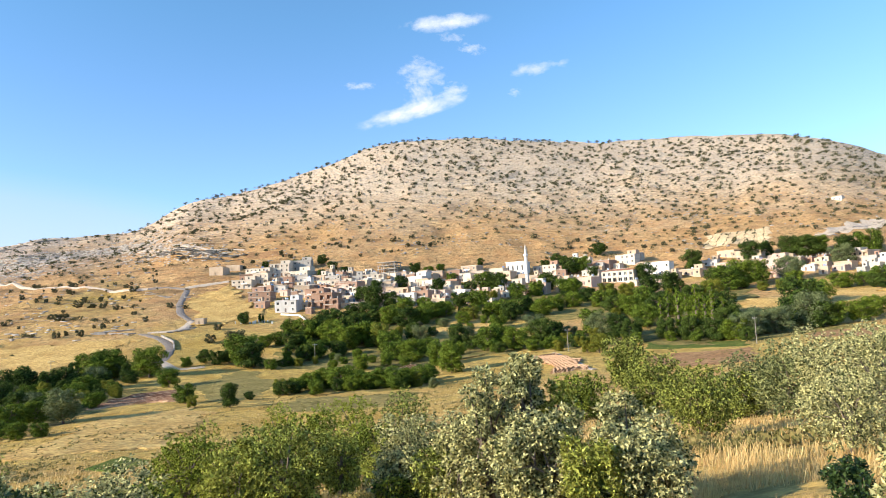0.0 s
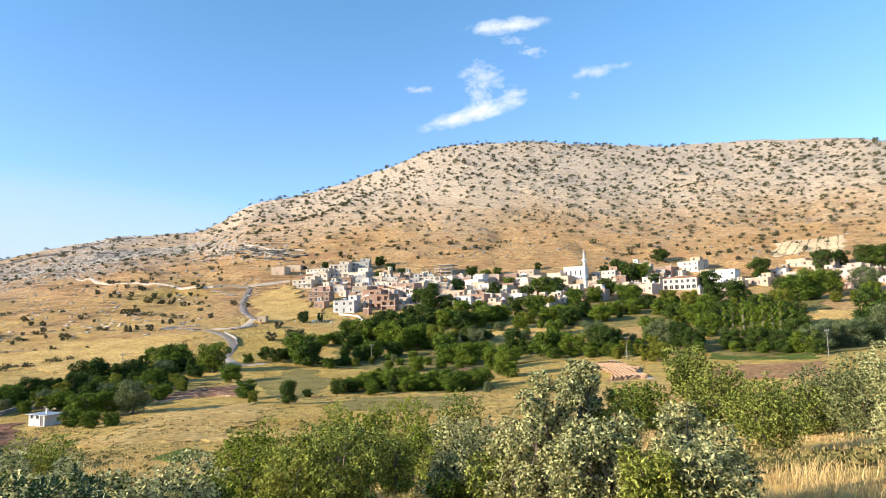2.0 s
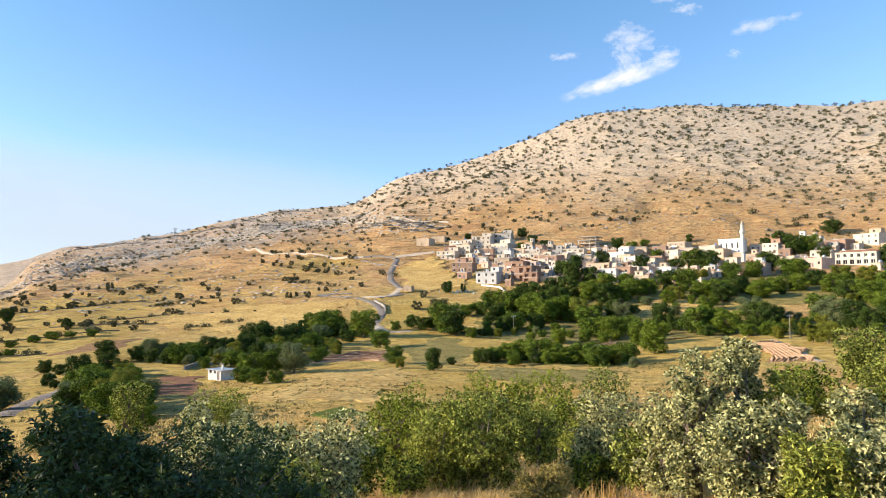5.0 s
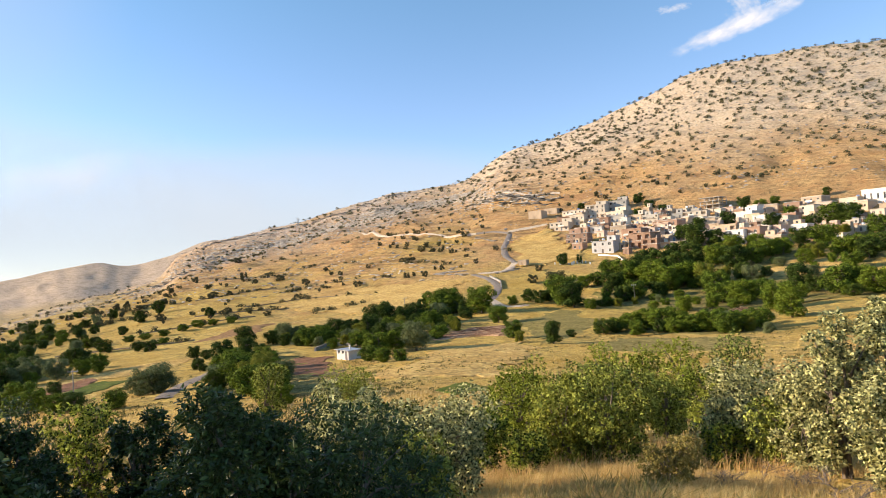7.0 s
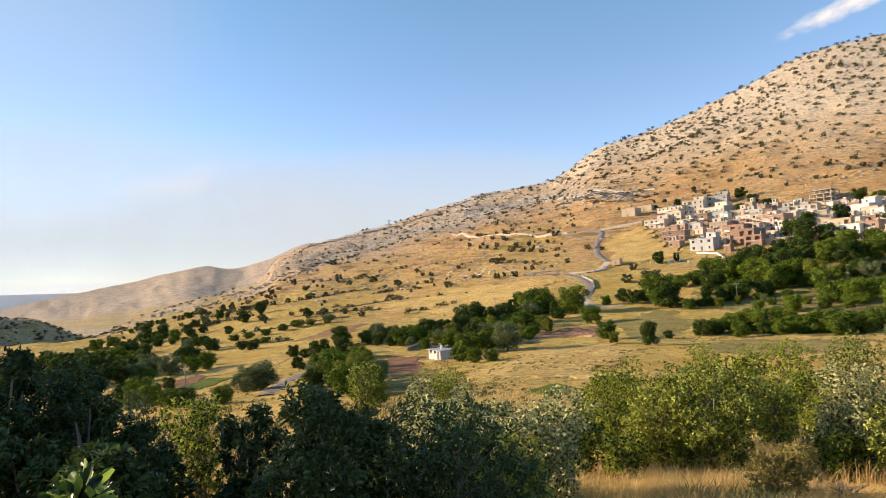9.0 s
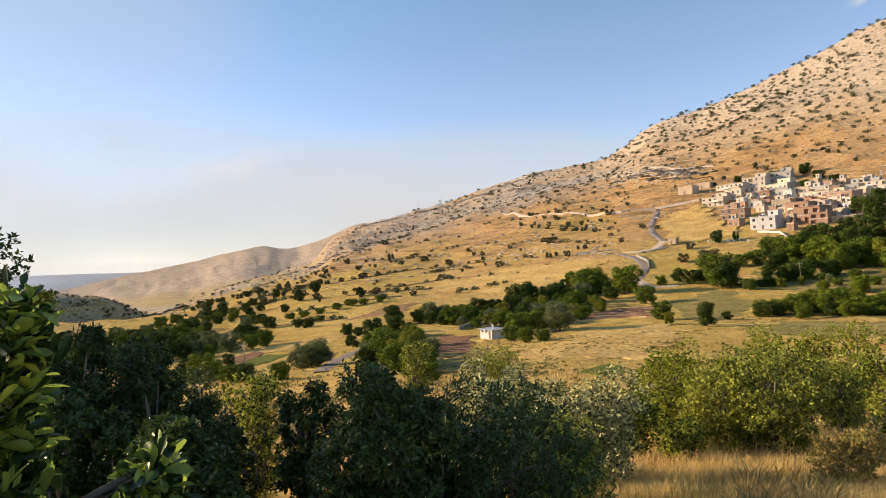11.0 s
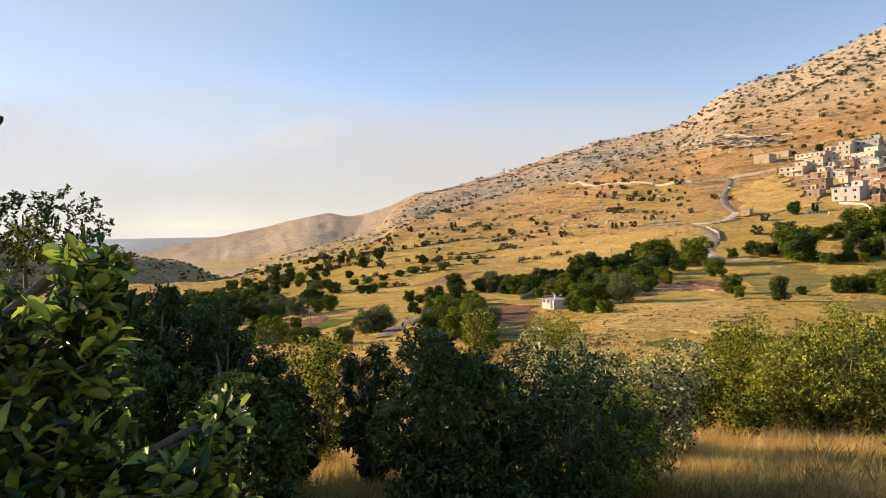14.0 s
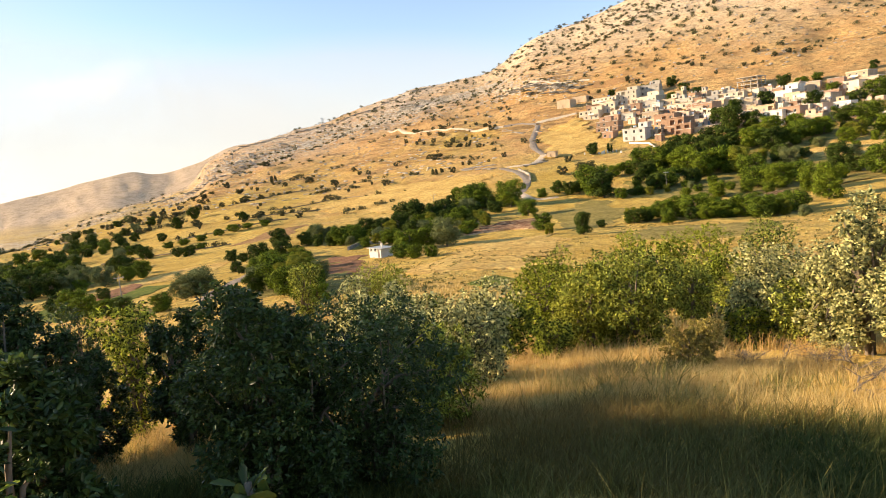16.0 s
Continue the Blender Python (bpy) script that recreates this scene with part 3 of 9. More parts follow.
def branch_tree(name, x, y, volumes, size, per, seed, label, leaf, stem_top):
    """A tree close enough to see each leaf: volumes are (centre, radii, number of twigs)."""
    rng = np.random.default_rng(seed)
    base = np.array([x, y, gz(x, y) - 0.05])
    root = new(name)
    tips, ways = [], []
    for c, r, n in volumes:
        d = rng.normal(0, 1, (n, 3))
        d /= np.linalg.norm(d, axis=1, keepdims=True)
        q = np.array(c) + d * np.array(r) * (0.35 + 0.65 * rng.random((n, 1)) ** 0.5)
        tips.append(q)
        ways.append(d * 0.7 + np.array([0, 0, 1.0]) + rng.normal(0, 0.3, (n, 3)))
    tips, ways = np.concatenate(tips), np.concatenate(ways)
    ways /= np.linalg.norm(ways, axis=1, keepdims=True)
    verts, faces = [], []

    def add(v, f):
        o = len(verts)
        verts.extend(v)
        faces.extend([tuple(i + o for i in q) for q in f])

    hub = [Vector(base), Vector(base).lerp(Vector(stem_top), 0.5) + Vector((0.05, -0.03, 0)), Vector(stem_top)]
    add(*tube(hub, [0.055, 0.045, 0.03], 8))
    limbs = []
    for c, r, n in volumes:
        a = hub[1].lerp(hub[2], rng.uniform(0.2, 1.0))
        b = Vector(c)
        m = a.lerp(b, 0.55) + Vector((0, 0, -0.05))
        add(*tube([a, m, b], [0.024, 0.016, 0.008], 6))
        limbs.append((a, m, b))
    k = 0
    for (c, r, n), (a, m, b) in zip(volumes, limbs):
        for q, w in zip(tips[k:k + n], ways[k:k + n]):
            s = m.lerp(b, rng.uniform(0.0, 1.0))
            t = Vector(q)
            add(*tube([s, s.lerp(t, 0.6) - Vector(w) * 0.02, t], [0.006, 0.004, 0.002], 4))
        k += n
    part("trunk", mesh_of("trunk", [v - Vector(base) for v in verts], faces, BARK, True), root)
    v, loops = rosettes(tips, ways, per, size, "slim", rng, 0.8)
    part("crown", quick_mesh("crown", v - base, loops, 3, leaf), root)
    root.matrix_basis = Matrix.Translation(base)
    return tagged(root, label, "tree", "oaks on the near slope")



def leaf_spray(x, y, leaves, twig):
    """One long branch with a few big leaves at its end; leaves: stalk, tip and breadth of each."""
    rng = np.random.default_rng(9)
    base = Vector((x, y, gz(x, y) - 0.05))
    root = new("oak_branch")
    pts = [base] + [Vector(q) for q in twig]
    v, f = tube(pts, [0.02, 0.01, 0.005, 0.003, 0.002, 0.0012], 7)
    part("branch", mesh_of("branch", [q - base for q in v], f, BARK, True), root)
    half = LEAF_SHAPES["oak"][1:-1]
    k = len(half)
    for a, b, broad in leaves:
        a, b = Vector(a), Vector(b)
        way = b - a
        size = way.length
        way.normalize()
        side = way.cross((a - Vector((0, 0, EYE))).normalized() + Vector(rng.normal(0, 0.22, 3))).normalized()
        nor = side.cross(way)
        near = min(pts[2:], key=lambda q: (q - a).length)
        vs = [a, b]
        for sgn in (1, -1):
            vs += [a + (way * t + side * (sgn * u * 0.95 * broad) + nor * (0.2 * u - 0.1 * t * t)) * size for u, t in half]
        fs = []
        for sgn, o in ((1, 2), (-1, 2 + k)):
            chain = [0] + [o + i for i in range(k)] + [1]
            fs += [(0, chain[i], chain[i + 1]) if sgn > 0 else (0, chain[i + 1], chain[i]) for i in range(1, len(chain) - 1)]
        tv, tf = tube([near, near.lerp(a, 0.6), a], [0.0018, 0.0014, 0.001], 4)
        o = len(vs)
        leaf = part("leaf", mesh_of("leaf", [q - base for q in vs], fs, LEAF_SILHOUETTE), root)
        part("stalk", mesh_of("stalk", [q - base for q in tv], tf, BARK), leaf)
    root.matrix_basis = Matrix.Translation(base)
    return tagged(root, "oak branch with serrated leaves toned as silhouettes against the sky", "branch")


# ---------------------------------------------------------------- houses, mosque, poles
WALLS = {"cream": (0.61, 0.52, 0.41), "white": (0.74, 0.69, 0.62), "tan": (0.52, 0.40, 0.285), "brick": (0.45, 0.285, 0.20), "grey": (0.46, 0.425, 0.375),
         "pink": (0.55, 0.41, 0.33), "pale": (0.58, 0.56, 0.54), "yellow": (0.70, 0.60, 0.34), "concrete": (0.50, 0.455, 0.40)}
WALL_MATS = {}


def wall_mat(key):
    if key not in WALL_MATS:
        c = WALLS[key]
        m = Mat("wall_" + key, 0.9, 0.2)
        stain = m.ramp(m.noise(0.5, 6, 0.7, (1, 1, 0.3)), (0.3, 0.0), (0.75, 1.0))
        col = m.mix(stain, [v * 0.6 for v in c], c)
        col = m.mix(m.maths("MULTIPLY", m.rand(), 0.5), col, [min(0.85, v * 1.2) for v in c])
        grit = m.noise(5.0, 4, 0.7)
        if key == "brick":
            bt = m.node("ShaderNodeTexBrick", Scale=2.0)
            m.t.links.new(m.co, bt.inputs["Vector"])
            col = m.mix(0.25, col, bt.outputs["Color"], "MULTIPLY")
        m.color(m.mix(0.2, col, m.ramp(grit, (0.3, 0.3), (0.7, 0.75)), "OVERLAY")).bump(grit, 0.3, 0.03)
        WALL_MATS[key] = m
    return WALL_MATS[key]


GLASS = Mat("window_glass", 0.12, 0.5)
GLASS.color((0.018, 0.02, 0.022))
FRAME = Mat("window_frame", 0.5, 0.4)
FRAME.color(FRAME.mix(FRAME.rand(), (0.60, 0.58, 0.54), (0.16, 0.10, 0.06)))
DOORWOOD = Mat("door_paint", 0.5, 0.4)
DOORWOOD.color(DOORWOOD.mix(DOORWOOD.rand(), (0.16, 0.09, 0.05), (0.12, 0.18, 0.24)))
TILE = Mat("roof_tile", 0.85, 0.2)
TILE.color(TILE.mix(TILE.noise(3, 4), (0.30, 0.12, 0.07), (0.46, 0.22, 0.13)))
TANK = Mat("tank_plastic", 0.5, 0.4)
TANK.color(TANK.mix(TANK.rand(), (0.75, 0.76, 0.76), (0.16, 0.25, 0.45)))
POLEWOOD = Mat("weathered_pole", 0.85, 0.2)
POLEWOOD.color(POLEWOOD.mix(POLEWOOD.noise(3, 4, 0.6, (4, 4, 0.5)), (0.20, 0.17, 0.14), (0.34, 0.31, 0.27)))
STEEL = Mat("galvanised_steel", 0.45, 0.5, 0.6)
STEEL.color(STEEL.mix(STEEL.noise(4, 3), (0.35, 0.36, 0.37), (0.55, 0.55, 0.54)))


def facade(bm, o, along, out, w, h, openings, usual):
    """A wall face w by h from its lower left corner o, with openings (x0, x1, z0, z1) set back by deep."""
    xs = sorted({0.0, w, *(v for q in openings for v in q[:2])})
    zs = sorted({0.0, h, *(v for q in openings for v in q[2:4])})

    def p(x, z, back=0.0):
        return bm.verts.new(o + along * x + Vector((0, 0, z)) - out * back)

    for x0, x1 in zip(xs, xs[1:]):
        for z0, z1 in zip(zs, zs[1:]):
            cx, cz = (x0 + x1) / 2, (z0 + z1) / 2
            if not any(q[0] < cx < q[1] and q[2] < cz < q[3] for q in openings):
                bm.faces.new([p(x0, z0), p(x1, z0), p(x1, z1), p(x0, z1)])
    for x0, x1, z0, z1, *own in openings:
        deep = own[0] if own else usual
        bm.faces.new([p(x0, z0, deep), p(x1, z0, deep), p(x1, z1, deep), p(x0, z1, deep)])
        for a, b in (((x0, z0), (x1, z0)), ((x1, z0), (x1, z1)), ((x1, z1), (x0, z1)), ((x0, z1), (x0, z0))):
            bm.faces.new([p(*a), p(*a, deep), p(*b, deep), p(*b)])


def unit_frame():
    bm = bmesh.new()
    for b in ((-0.5, -0.42, -0.06, 0.03, 0, 1), (0.42, 0.5, -0.06, 0.03, 0, 1), (-0.42, 0.42, -0.06, 0.03, 0.92, 1), (-0.42, 0.42, -0.06, 0.03, 0, 0.08), (-0.03, 0.03, -0.05, 0.03, 0.08, 0.92)):
        box_into(bm, *b)
    return bm_mesh("window", bm, FRAME)


FRAME_MESH = unit_frame()
PANE_MESH = box_mesh("pane", GLASS, (-0.45, 0.45, -0.02, 0.02, 0.04, 0.96))
SILL_MESH = box_mesh("sill", wall_mat("concrete"), (-0.58, 0.58, -0.22, 0.05, -0.07, 0.0))
DOOR_MESH = box_mesh("door", DOORWOOD, (-0.5, 0.5, -0.05, 0.05, 0, 1), (-0.4, 0.4, -0.08, -0.05, 0.08, 0.45), (-0.4, 0.4, -0.08, -0.05, 0.52, 0.92))


def window(parent, m, w, h):
    ob = part("window", FRAME_MESH, parent, m=m @ Matrix.Diagonal((w, 1, h, 1)))
    part("pane", PANE_MESH, ob)
    part("sill", SILL_MESH, ob)


LABELS = {"cream": "cream-plastered flat-roofed village house", "white": "whitewashed flat-roofed village house", "tan": "tan stone flat-roofed village house",
          "brick": "bare red-brick flat-roofed village house", "grey": "grey concrete flat-roofed village house", "pink": "pinkish plastered flat-roofed house",
          "pale": "pale grey house with dark side in shade", "yellow": "yellowish plastered flat-roofed house"}


def house(style, x, y, w, d, h, turn):
    rng = np.random.default_rng(int(abs(x * 17 + y * 31)) % 100000)
    root = new("house")
    z = min(gz(x, y), gz(x + d * 0.3, y))
    root.matrix_basis = pose(x, y, z, 0, 0, turn)
    if style == "skeleton":
        return skeleton(root, w, d, h)
    if style in ("ruin", "shed"):
        return ruin(root, style, w, d, h)
    if style == "mosque":
        return mosque(root, w, d, h)
    if style == "school":
        return school(root, w, d, h)
    shell = style == "brickopen"
    key = {"brickopen": "brick", "pale2": "pale"}.get(style, style)
    levels = max(1, round(h / 3.3))
    lh = h / levels
    top = h
    front, side, holes = [], [], []
    nf, ns = max(1, int(w / 3.0)), max(1, int(d / 3.6))
    for k in range(levels):
        for i in range(nf):
            cx = w * (i + 0.5) / nf + rng.uniform(-0.2, 0.2)
            ww, wh = (min(2.2, w / nf * 0.7), lh * 0.62) if shell else (rng.uniform(0.95, 1.5), min(1.4, lh * 0.45))
            if k == 0 and i == nf // 2 and not shell:
                front.append((cx - 0.5, cx + 0.5, 0.25, min(2.3, lh * 0.8)))
                holes.append(("door", cx, 0.25, 1.0, min(2.05, lh * 0.8 - 0.25), 0))
                continue
            if rng.random() < 0.14:
                continue
            if not shell and rng.random() < 0.16:
                # an open veranda in place of a window
                front.append((cx - min(1.3, w / nf * 0.42), cx + min(1.3, w / nf * 0.42), k * lh + 0.25, k * lh + lh * 0.78, 1.5))
                continue
            z0 = k * lh + (0.12 * lh if shell else lh * 0.32)
            front.append((cx - ww / 2, cx + ww / 2, z0, z0 + wh))
            if not shell:
                holes.append(("window", cx, z0, ww, wh, 0))
        for i in range(ns):
            if rng.random() < 0.25:
                continue
            cy = d * (i + 0.5) / ns
            z0 = k * lh + lh * 0.32
            wh = min(1.4, lh * 0.45)
            side.append((d - cy - 0.55, d - cy + 0.55, z0, z0 + wh))
            holes.append(("window", cy, z0, 1.1, wh, 1))
    bm = bmesh.new()
    deep = 1.6 if shell else 0.22
    facade(bm, Vector((-w / 2, 0, 0)), Vector((1, 0, 0)), Vector((0, -1, 0)), w, top, front, deep)
    facade(bm, Vector((-w / 2, d, 0)), Vector((0, -1, 0)), Vector((-1, 0, 0)), d, top, side, 0.22)
    facade(bm, Vector((w / 2, 0, 0)), Vector((0, 1, 0)), Vector((1, 0, 0)), d, top, [], 0.2)
    facade(bm, Vector((w / 2, d, 0)), Vector((-1, 0, 0)), Vector((0, 1, 0)), w, top, [], 0.2)
    box_into(bm, -w / 2 - 0.15, w / 2 + 0.15, -0.15, d + 0.15, -4.0, 0.0)
    part("wall", bm_mesh("wall", bm, wall_mat(key)), root)
    over = rng.uniform(0.15, 0.5)
    slab = [(-w / 2 - over, w / 2 + over, -over, d + over, top, top + 0.22)]
    roof = part("roof", box_mesh("roof", wall_mat("concrete" if rng.random() < 0.6 else key), *slab), root)
    if rng.random() < 0.5 and not shell:
        hp = rng.uniform(0.35, 0.8)
        part("parapet", box_mesh("parapet", wall_mat(key), (-w / 2, w / 2, 0, 0.18, top + 0.22, top + hp), (-w / 2, w / 2, d - 0.18, d, top + 0.22, top + hp),
                                 (-w / 2, -w / 2 + 0.18, 0.18, d - 0.18, top + 0.22, top + hp), (w / 2 - 0.18, w / 2, 0.18, d - 0.18, top + 0.22, top + hp)), roof)
    if rng.random() < 0.42 and not shell and w > 4.5:
        uw, ud, uh = w * rng.uniform(0.35, 0.6), d * rng.uniform(0.4, 0.6), rng.uniform(2.2, 2.7)
        ux, uy = rng.choice((-1, 1)) * (w - uw) * 0.45, d - ud - 0.2
        bm = bmesh.new()
        hole = [(uw * 0.3, uw * 0.3 + min(1.1, uw * 0.4), 0.8, 1.9)]
        facade(bm, Vector((ux - uw / 2, uy, top + 0.22)), Vector((1, 0, 0)), Vector((0, -1, 0)), uw, uh, hole, 0.3)
        facade(bm, Vector((ux - uw / 2, uy + ud, top + 0.22)), Vector((0, -1, 0)), Vector((-1, 0, 0)), ud, uh, [], 0.2)
        facade(bm, Vector((ux + uw / 2, uy, top + 0.22)), Vector((0, 1, 0)), Vector((1, 0, 0)), ud, uh, [], 0.2)
        facade(bm, Vector((ux + uw / 2, uy + ud, top + 0.22)), Vector((-1, 0, 0)), Vector((0, 1, 0)), uw, uh, [], 0.2)
        box_into(bm, ux - uw / 2 - 0.2, ux + uw / 2 + 0.2, uy - 0.25, uy + ud + 0.2, top + 0.22 + uh, top + 0.4 + uh)
        up = part("upper_room", bm_mesh("upper_room", bm, wall_mat(key if rng.random() < 0.5 else ("tan", "cream", "brick", "grey")[int(rng.integers(4))])), root)
        part("pane", PANE_MESH, up, m=Matrix.Translation((ux - uw / 2 + (hole[0][0] + hole[0][1]) / 2, uy + 0.24, top + 0.22 + 0.8)) @ Matrix.Diagonal((hole[0][1] - hole[0][0], 1, 1.1, 1)))
    if levels > 1:
        part("floor_band", box_mesh("floor_band", wall_mat("concrete"), *[(-w / 2 - 0.06, w / 2 + 0.06, -0.06, d * 0.98, k * lh - 0.1, k * lh + 0.12) for k in range(1, levels)]), root)
        if rng.random() < 0.55:
            bx, bw = rng.uniform(-w * 0.2, w * 0.2), min(w * 0.5, 4.0)
            bal = part("balcony", box_mesh("balcony", wall_mat("concrete"), (bx - bw / 2, bx + bw / 2, -1.3, 0, lh - 0.12, lh + 0.06)), root)
            part("balustrade", box_mesh("balustrade", wall_mat("white" if key != "white" else "grey"), (bx - bw / 2, bx + bw / 2, -1.3, -1.2, lh + 0.06, lh + 0.95)), bal)
    if rng.random() < 0.45:
        cx, cy = rng.uniform(-w * 0.3, w * 0.3), d * rng.uniform(0.4, 0.8)
        part("chimney", box_mesh("chimney", wall_mat("brick"), (cx - 0.3, cx + 0.3, cy - 0.3, cy + 0.3, top + 0.22, top + 1.2), (cx - 0.38, cx + 0.38, cy - 0.38, cy + 0.38, top + 1.2, top + 1.3)), root)
    if shell or (key == "brick" and rng.random() < 0.5):
        for sx in (-1, 0, 1):
            for cy in (0.25, d - 0.25):
                part("column", box_mesh("column", wall_mat("concrete"), (sx * (w / 2 - 0.25) - 0.16, sx * (w / 2 - 0.25) + 0.16, cy - 0.16, cy + 0.16, top + 0.22, top + 1.3)), root)
    for what, c, z0, ww, wh, face in holes:
        m = Matrix.Translation((c - w / 2, 0.16, z0)) if face == 0 else Matrix.Translation((-w / 2 + 0.16, c, z0)) @ Matrix.Rotation(-math.pi / 2, 4, "Z")
        if what == "window":
            window(root, m, ww, wh)
        else:
            part("door", DOOR_MESH, root, m=m @ Matrix.Diagonal((ww, 1, wh, 1)))
    tagged(root, LABELS[key] if not shell else "unfinished brick house with open rooms", "house", "village houses")
    if rng.random() < 0.35 and not shell:
        tank = roof_tank(root.matrix_basis @ Matrix.Translation((rng.uniform(-w * 0.3, w * 0.3), d * 0.6, top + 0.22)) @ Matrix.Rotation(rng.uniform(0, 3), 4, "Z"))
    return root


TANK_PARTS = []


def roof_tank(m):
    root = new("water_tank")
    root.matrix_basis = m
    if not TANK_PARTS:
        bm = bmesh.new()
        bmesh.ops.create_cone(bm, cap_ends=True, segments=14, radius1=0.5, radius2=0.5, depth=1.5, matrix=Matrix.Translation((0, 0, 0.95)) @ Matrix.Rotation(math.pi / 2, 4, "Y"))
        bmesh.ops.bevel(bm, geom=[e for e in bm.edges if len(e.link_faces) == 2 and e.calc_face_angle() > 1], offset=0.1, segments=2, affect="EDGES")
        TANK_PARTS.append(bm_mesh("tank", bm, TANK))
        TANK_PARTS.append(box_mesh("stand", STEEL, *[(sx * 0.5 - 0.04, sx * 0.5 + 0.04, sy * 0.35 - 0.04, sy * 0.35 + 0.04, 0, 0.55) for sx in (-1, 1) for sy in (-1, 1)],
                                   (-0.6, 0.6, -0.4, 0.4, 0.5, 0.56)))
    part("tank", TANK_PARTS[0], root)
    part("stand", TANK_PARTS[1], root)
    return tagged(root, "water tank on a steel stand on a roof", "water tank", "roof tanks")


def skeleton(root, w, d, h):
    levels, lh = 4, h / 4
    for k in range(levels):
        part("floor_slab", box_mesh("floor_slab", wall_mat("concrete"), (-w / 2 - 0.4, w / 2 + 0.4, -0.4, d + 0.4, (k + 1) * lh - 0.25, (k + 1) * lh)), root)
        inset = 0 if k < 3 else w * 0.25
        for i in range(4):
            for j in range(3):
                cx, cy = -w / 2 + 0.2 + inset + (w - 0.4 - inset) * i / 3, 0.2 + (d - 0.4) * j / 2
                part("column", box_mesh("column", wall_mat("concrete"), (cx - 0.18, cx + 0.18, cy - 0.18, cy + 0.18, k * lh - (4 if k == 0 else 0), (k + 1) * lh - 0.25)), root)
    part("wall", box_mesh("wall", wall_mat("cream"), (-w / 2, w / 2, 0.4, d - 0.3, -3, lh - 0.26)), root)
    part("wall", box_mesh("wall", wall_mat("cream"), (-w * 0.3, w * 0.45, d * 0.6, d - 0.3, lh, 2 * lh - 0.26)), root)
    return tagged(root, "unfinished concrete frame building with open floors", "building", "village houses")


def ruin(root, style, w, d, h):
    t = 0.45
    bm = bmesh.new()
    facade(bm, Vector((-w / 2, 0, -2)), Vector((1, 0, 0)), Vector((0, -1, 0)), w, h + 2, [(w * 0.4, w * 0.55, 2.0, min(h + 1.4, 4.0))], 0.4)
    box_into(bm, -w / 2, w / 2, t, t + 0.02, -2, h)
    box_into(bm, -w / 2, -w / 2 + t, 0, d, -2, h * 0.9)
    box_into(bm, w / 2 - t, w / 2, 0, d, -2, h)
    box_into(bm, -w / 2, w / 2, d - t, d, -2, h * 0.95)
    part("wall", bm_mesh("wall", bm, wall_mat("tan")), root)
    if style == "shed":
        part("roof", box_mesh("roof", wall_mat("concrete"), (-w / 2 - 0.2, w / 2 + 0.2, -0.2, d + 0.2, h, h + 0.2)), root)
    return tagged(root, "small tan stone shed beside the road" if style == "shed" else "roofless ruined stone house on the slope", "building", "village houses")


def mosque(root, w, d, h):
    bm = bmesh.new()
    ops = [(w * (i + 0.5) / 4 - 0.5, w * (i + 0.5) / 4 + 0.5, h * 0.3, h * 0.75) for i in range(4)]
    facade(bm, Vector((-w / 2, 0, -2)), Vector((1, 0, 0)), Vector((0, -1, 0)), w, h + 2, [(a, b, c + 2, e + 2) for a, b, c, e in ops], 0.3)
    facade(bm, Vector((-w / 2, d, -2)), Vector((0, -1, 0)), Vector((-1, 0, 0)), d, h + 2, [], 0.3)
    facade(bm, Vector((w / 2, 0, -2)), Vector((0, 1, 0)), Vector((1, 0, 0)), d, h + 2, [], 0.3)
    facade(bm, Vector((w / 2, d, -2)), Vector((-1, 0, 0)), Vector((0, 1, 0)), w, h + 2, [], 0.3)
    part("wall", bm_mesh("wall", bm, wall_mat("white")), root)
    for a, b, c, e in ops:
        window(root, Matrix.Translation(((a + b) / 2 - w / 2, 0.22, c)), b - a, e - c)
    part("roof", box_mesh("roof", wall_mat("white"), (-w / 2 - 0.3, w / 2 + 0.3, -0.3, d + 0.3, h, h + 0.3)), root)
    return tagged(root, "large whitewashed village mosque with plain walls", "mosque")


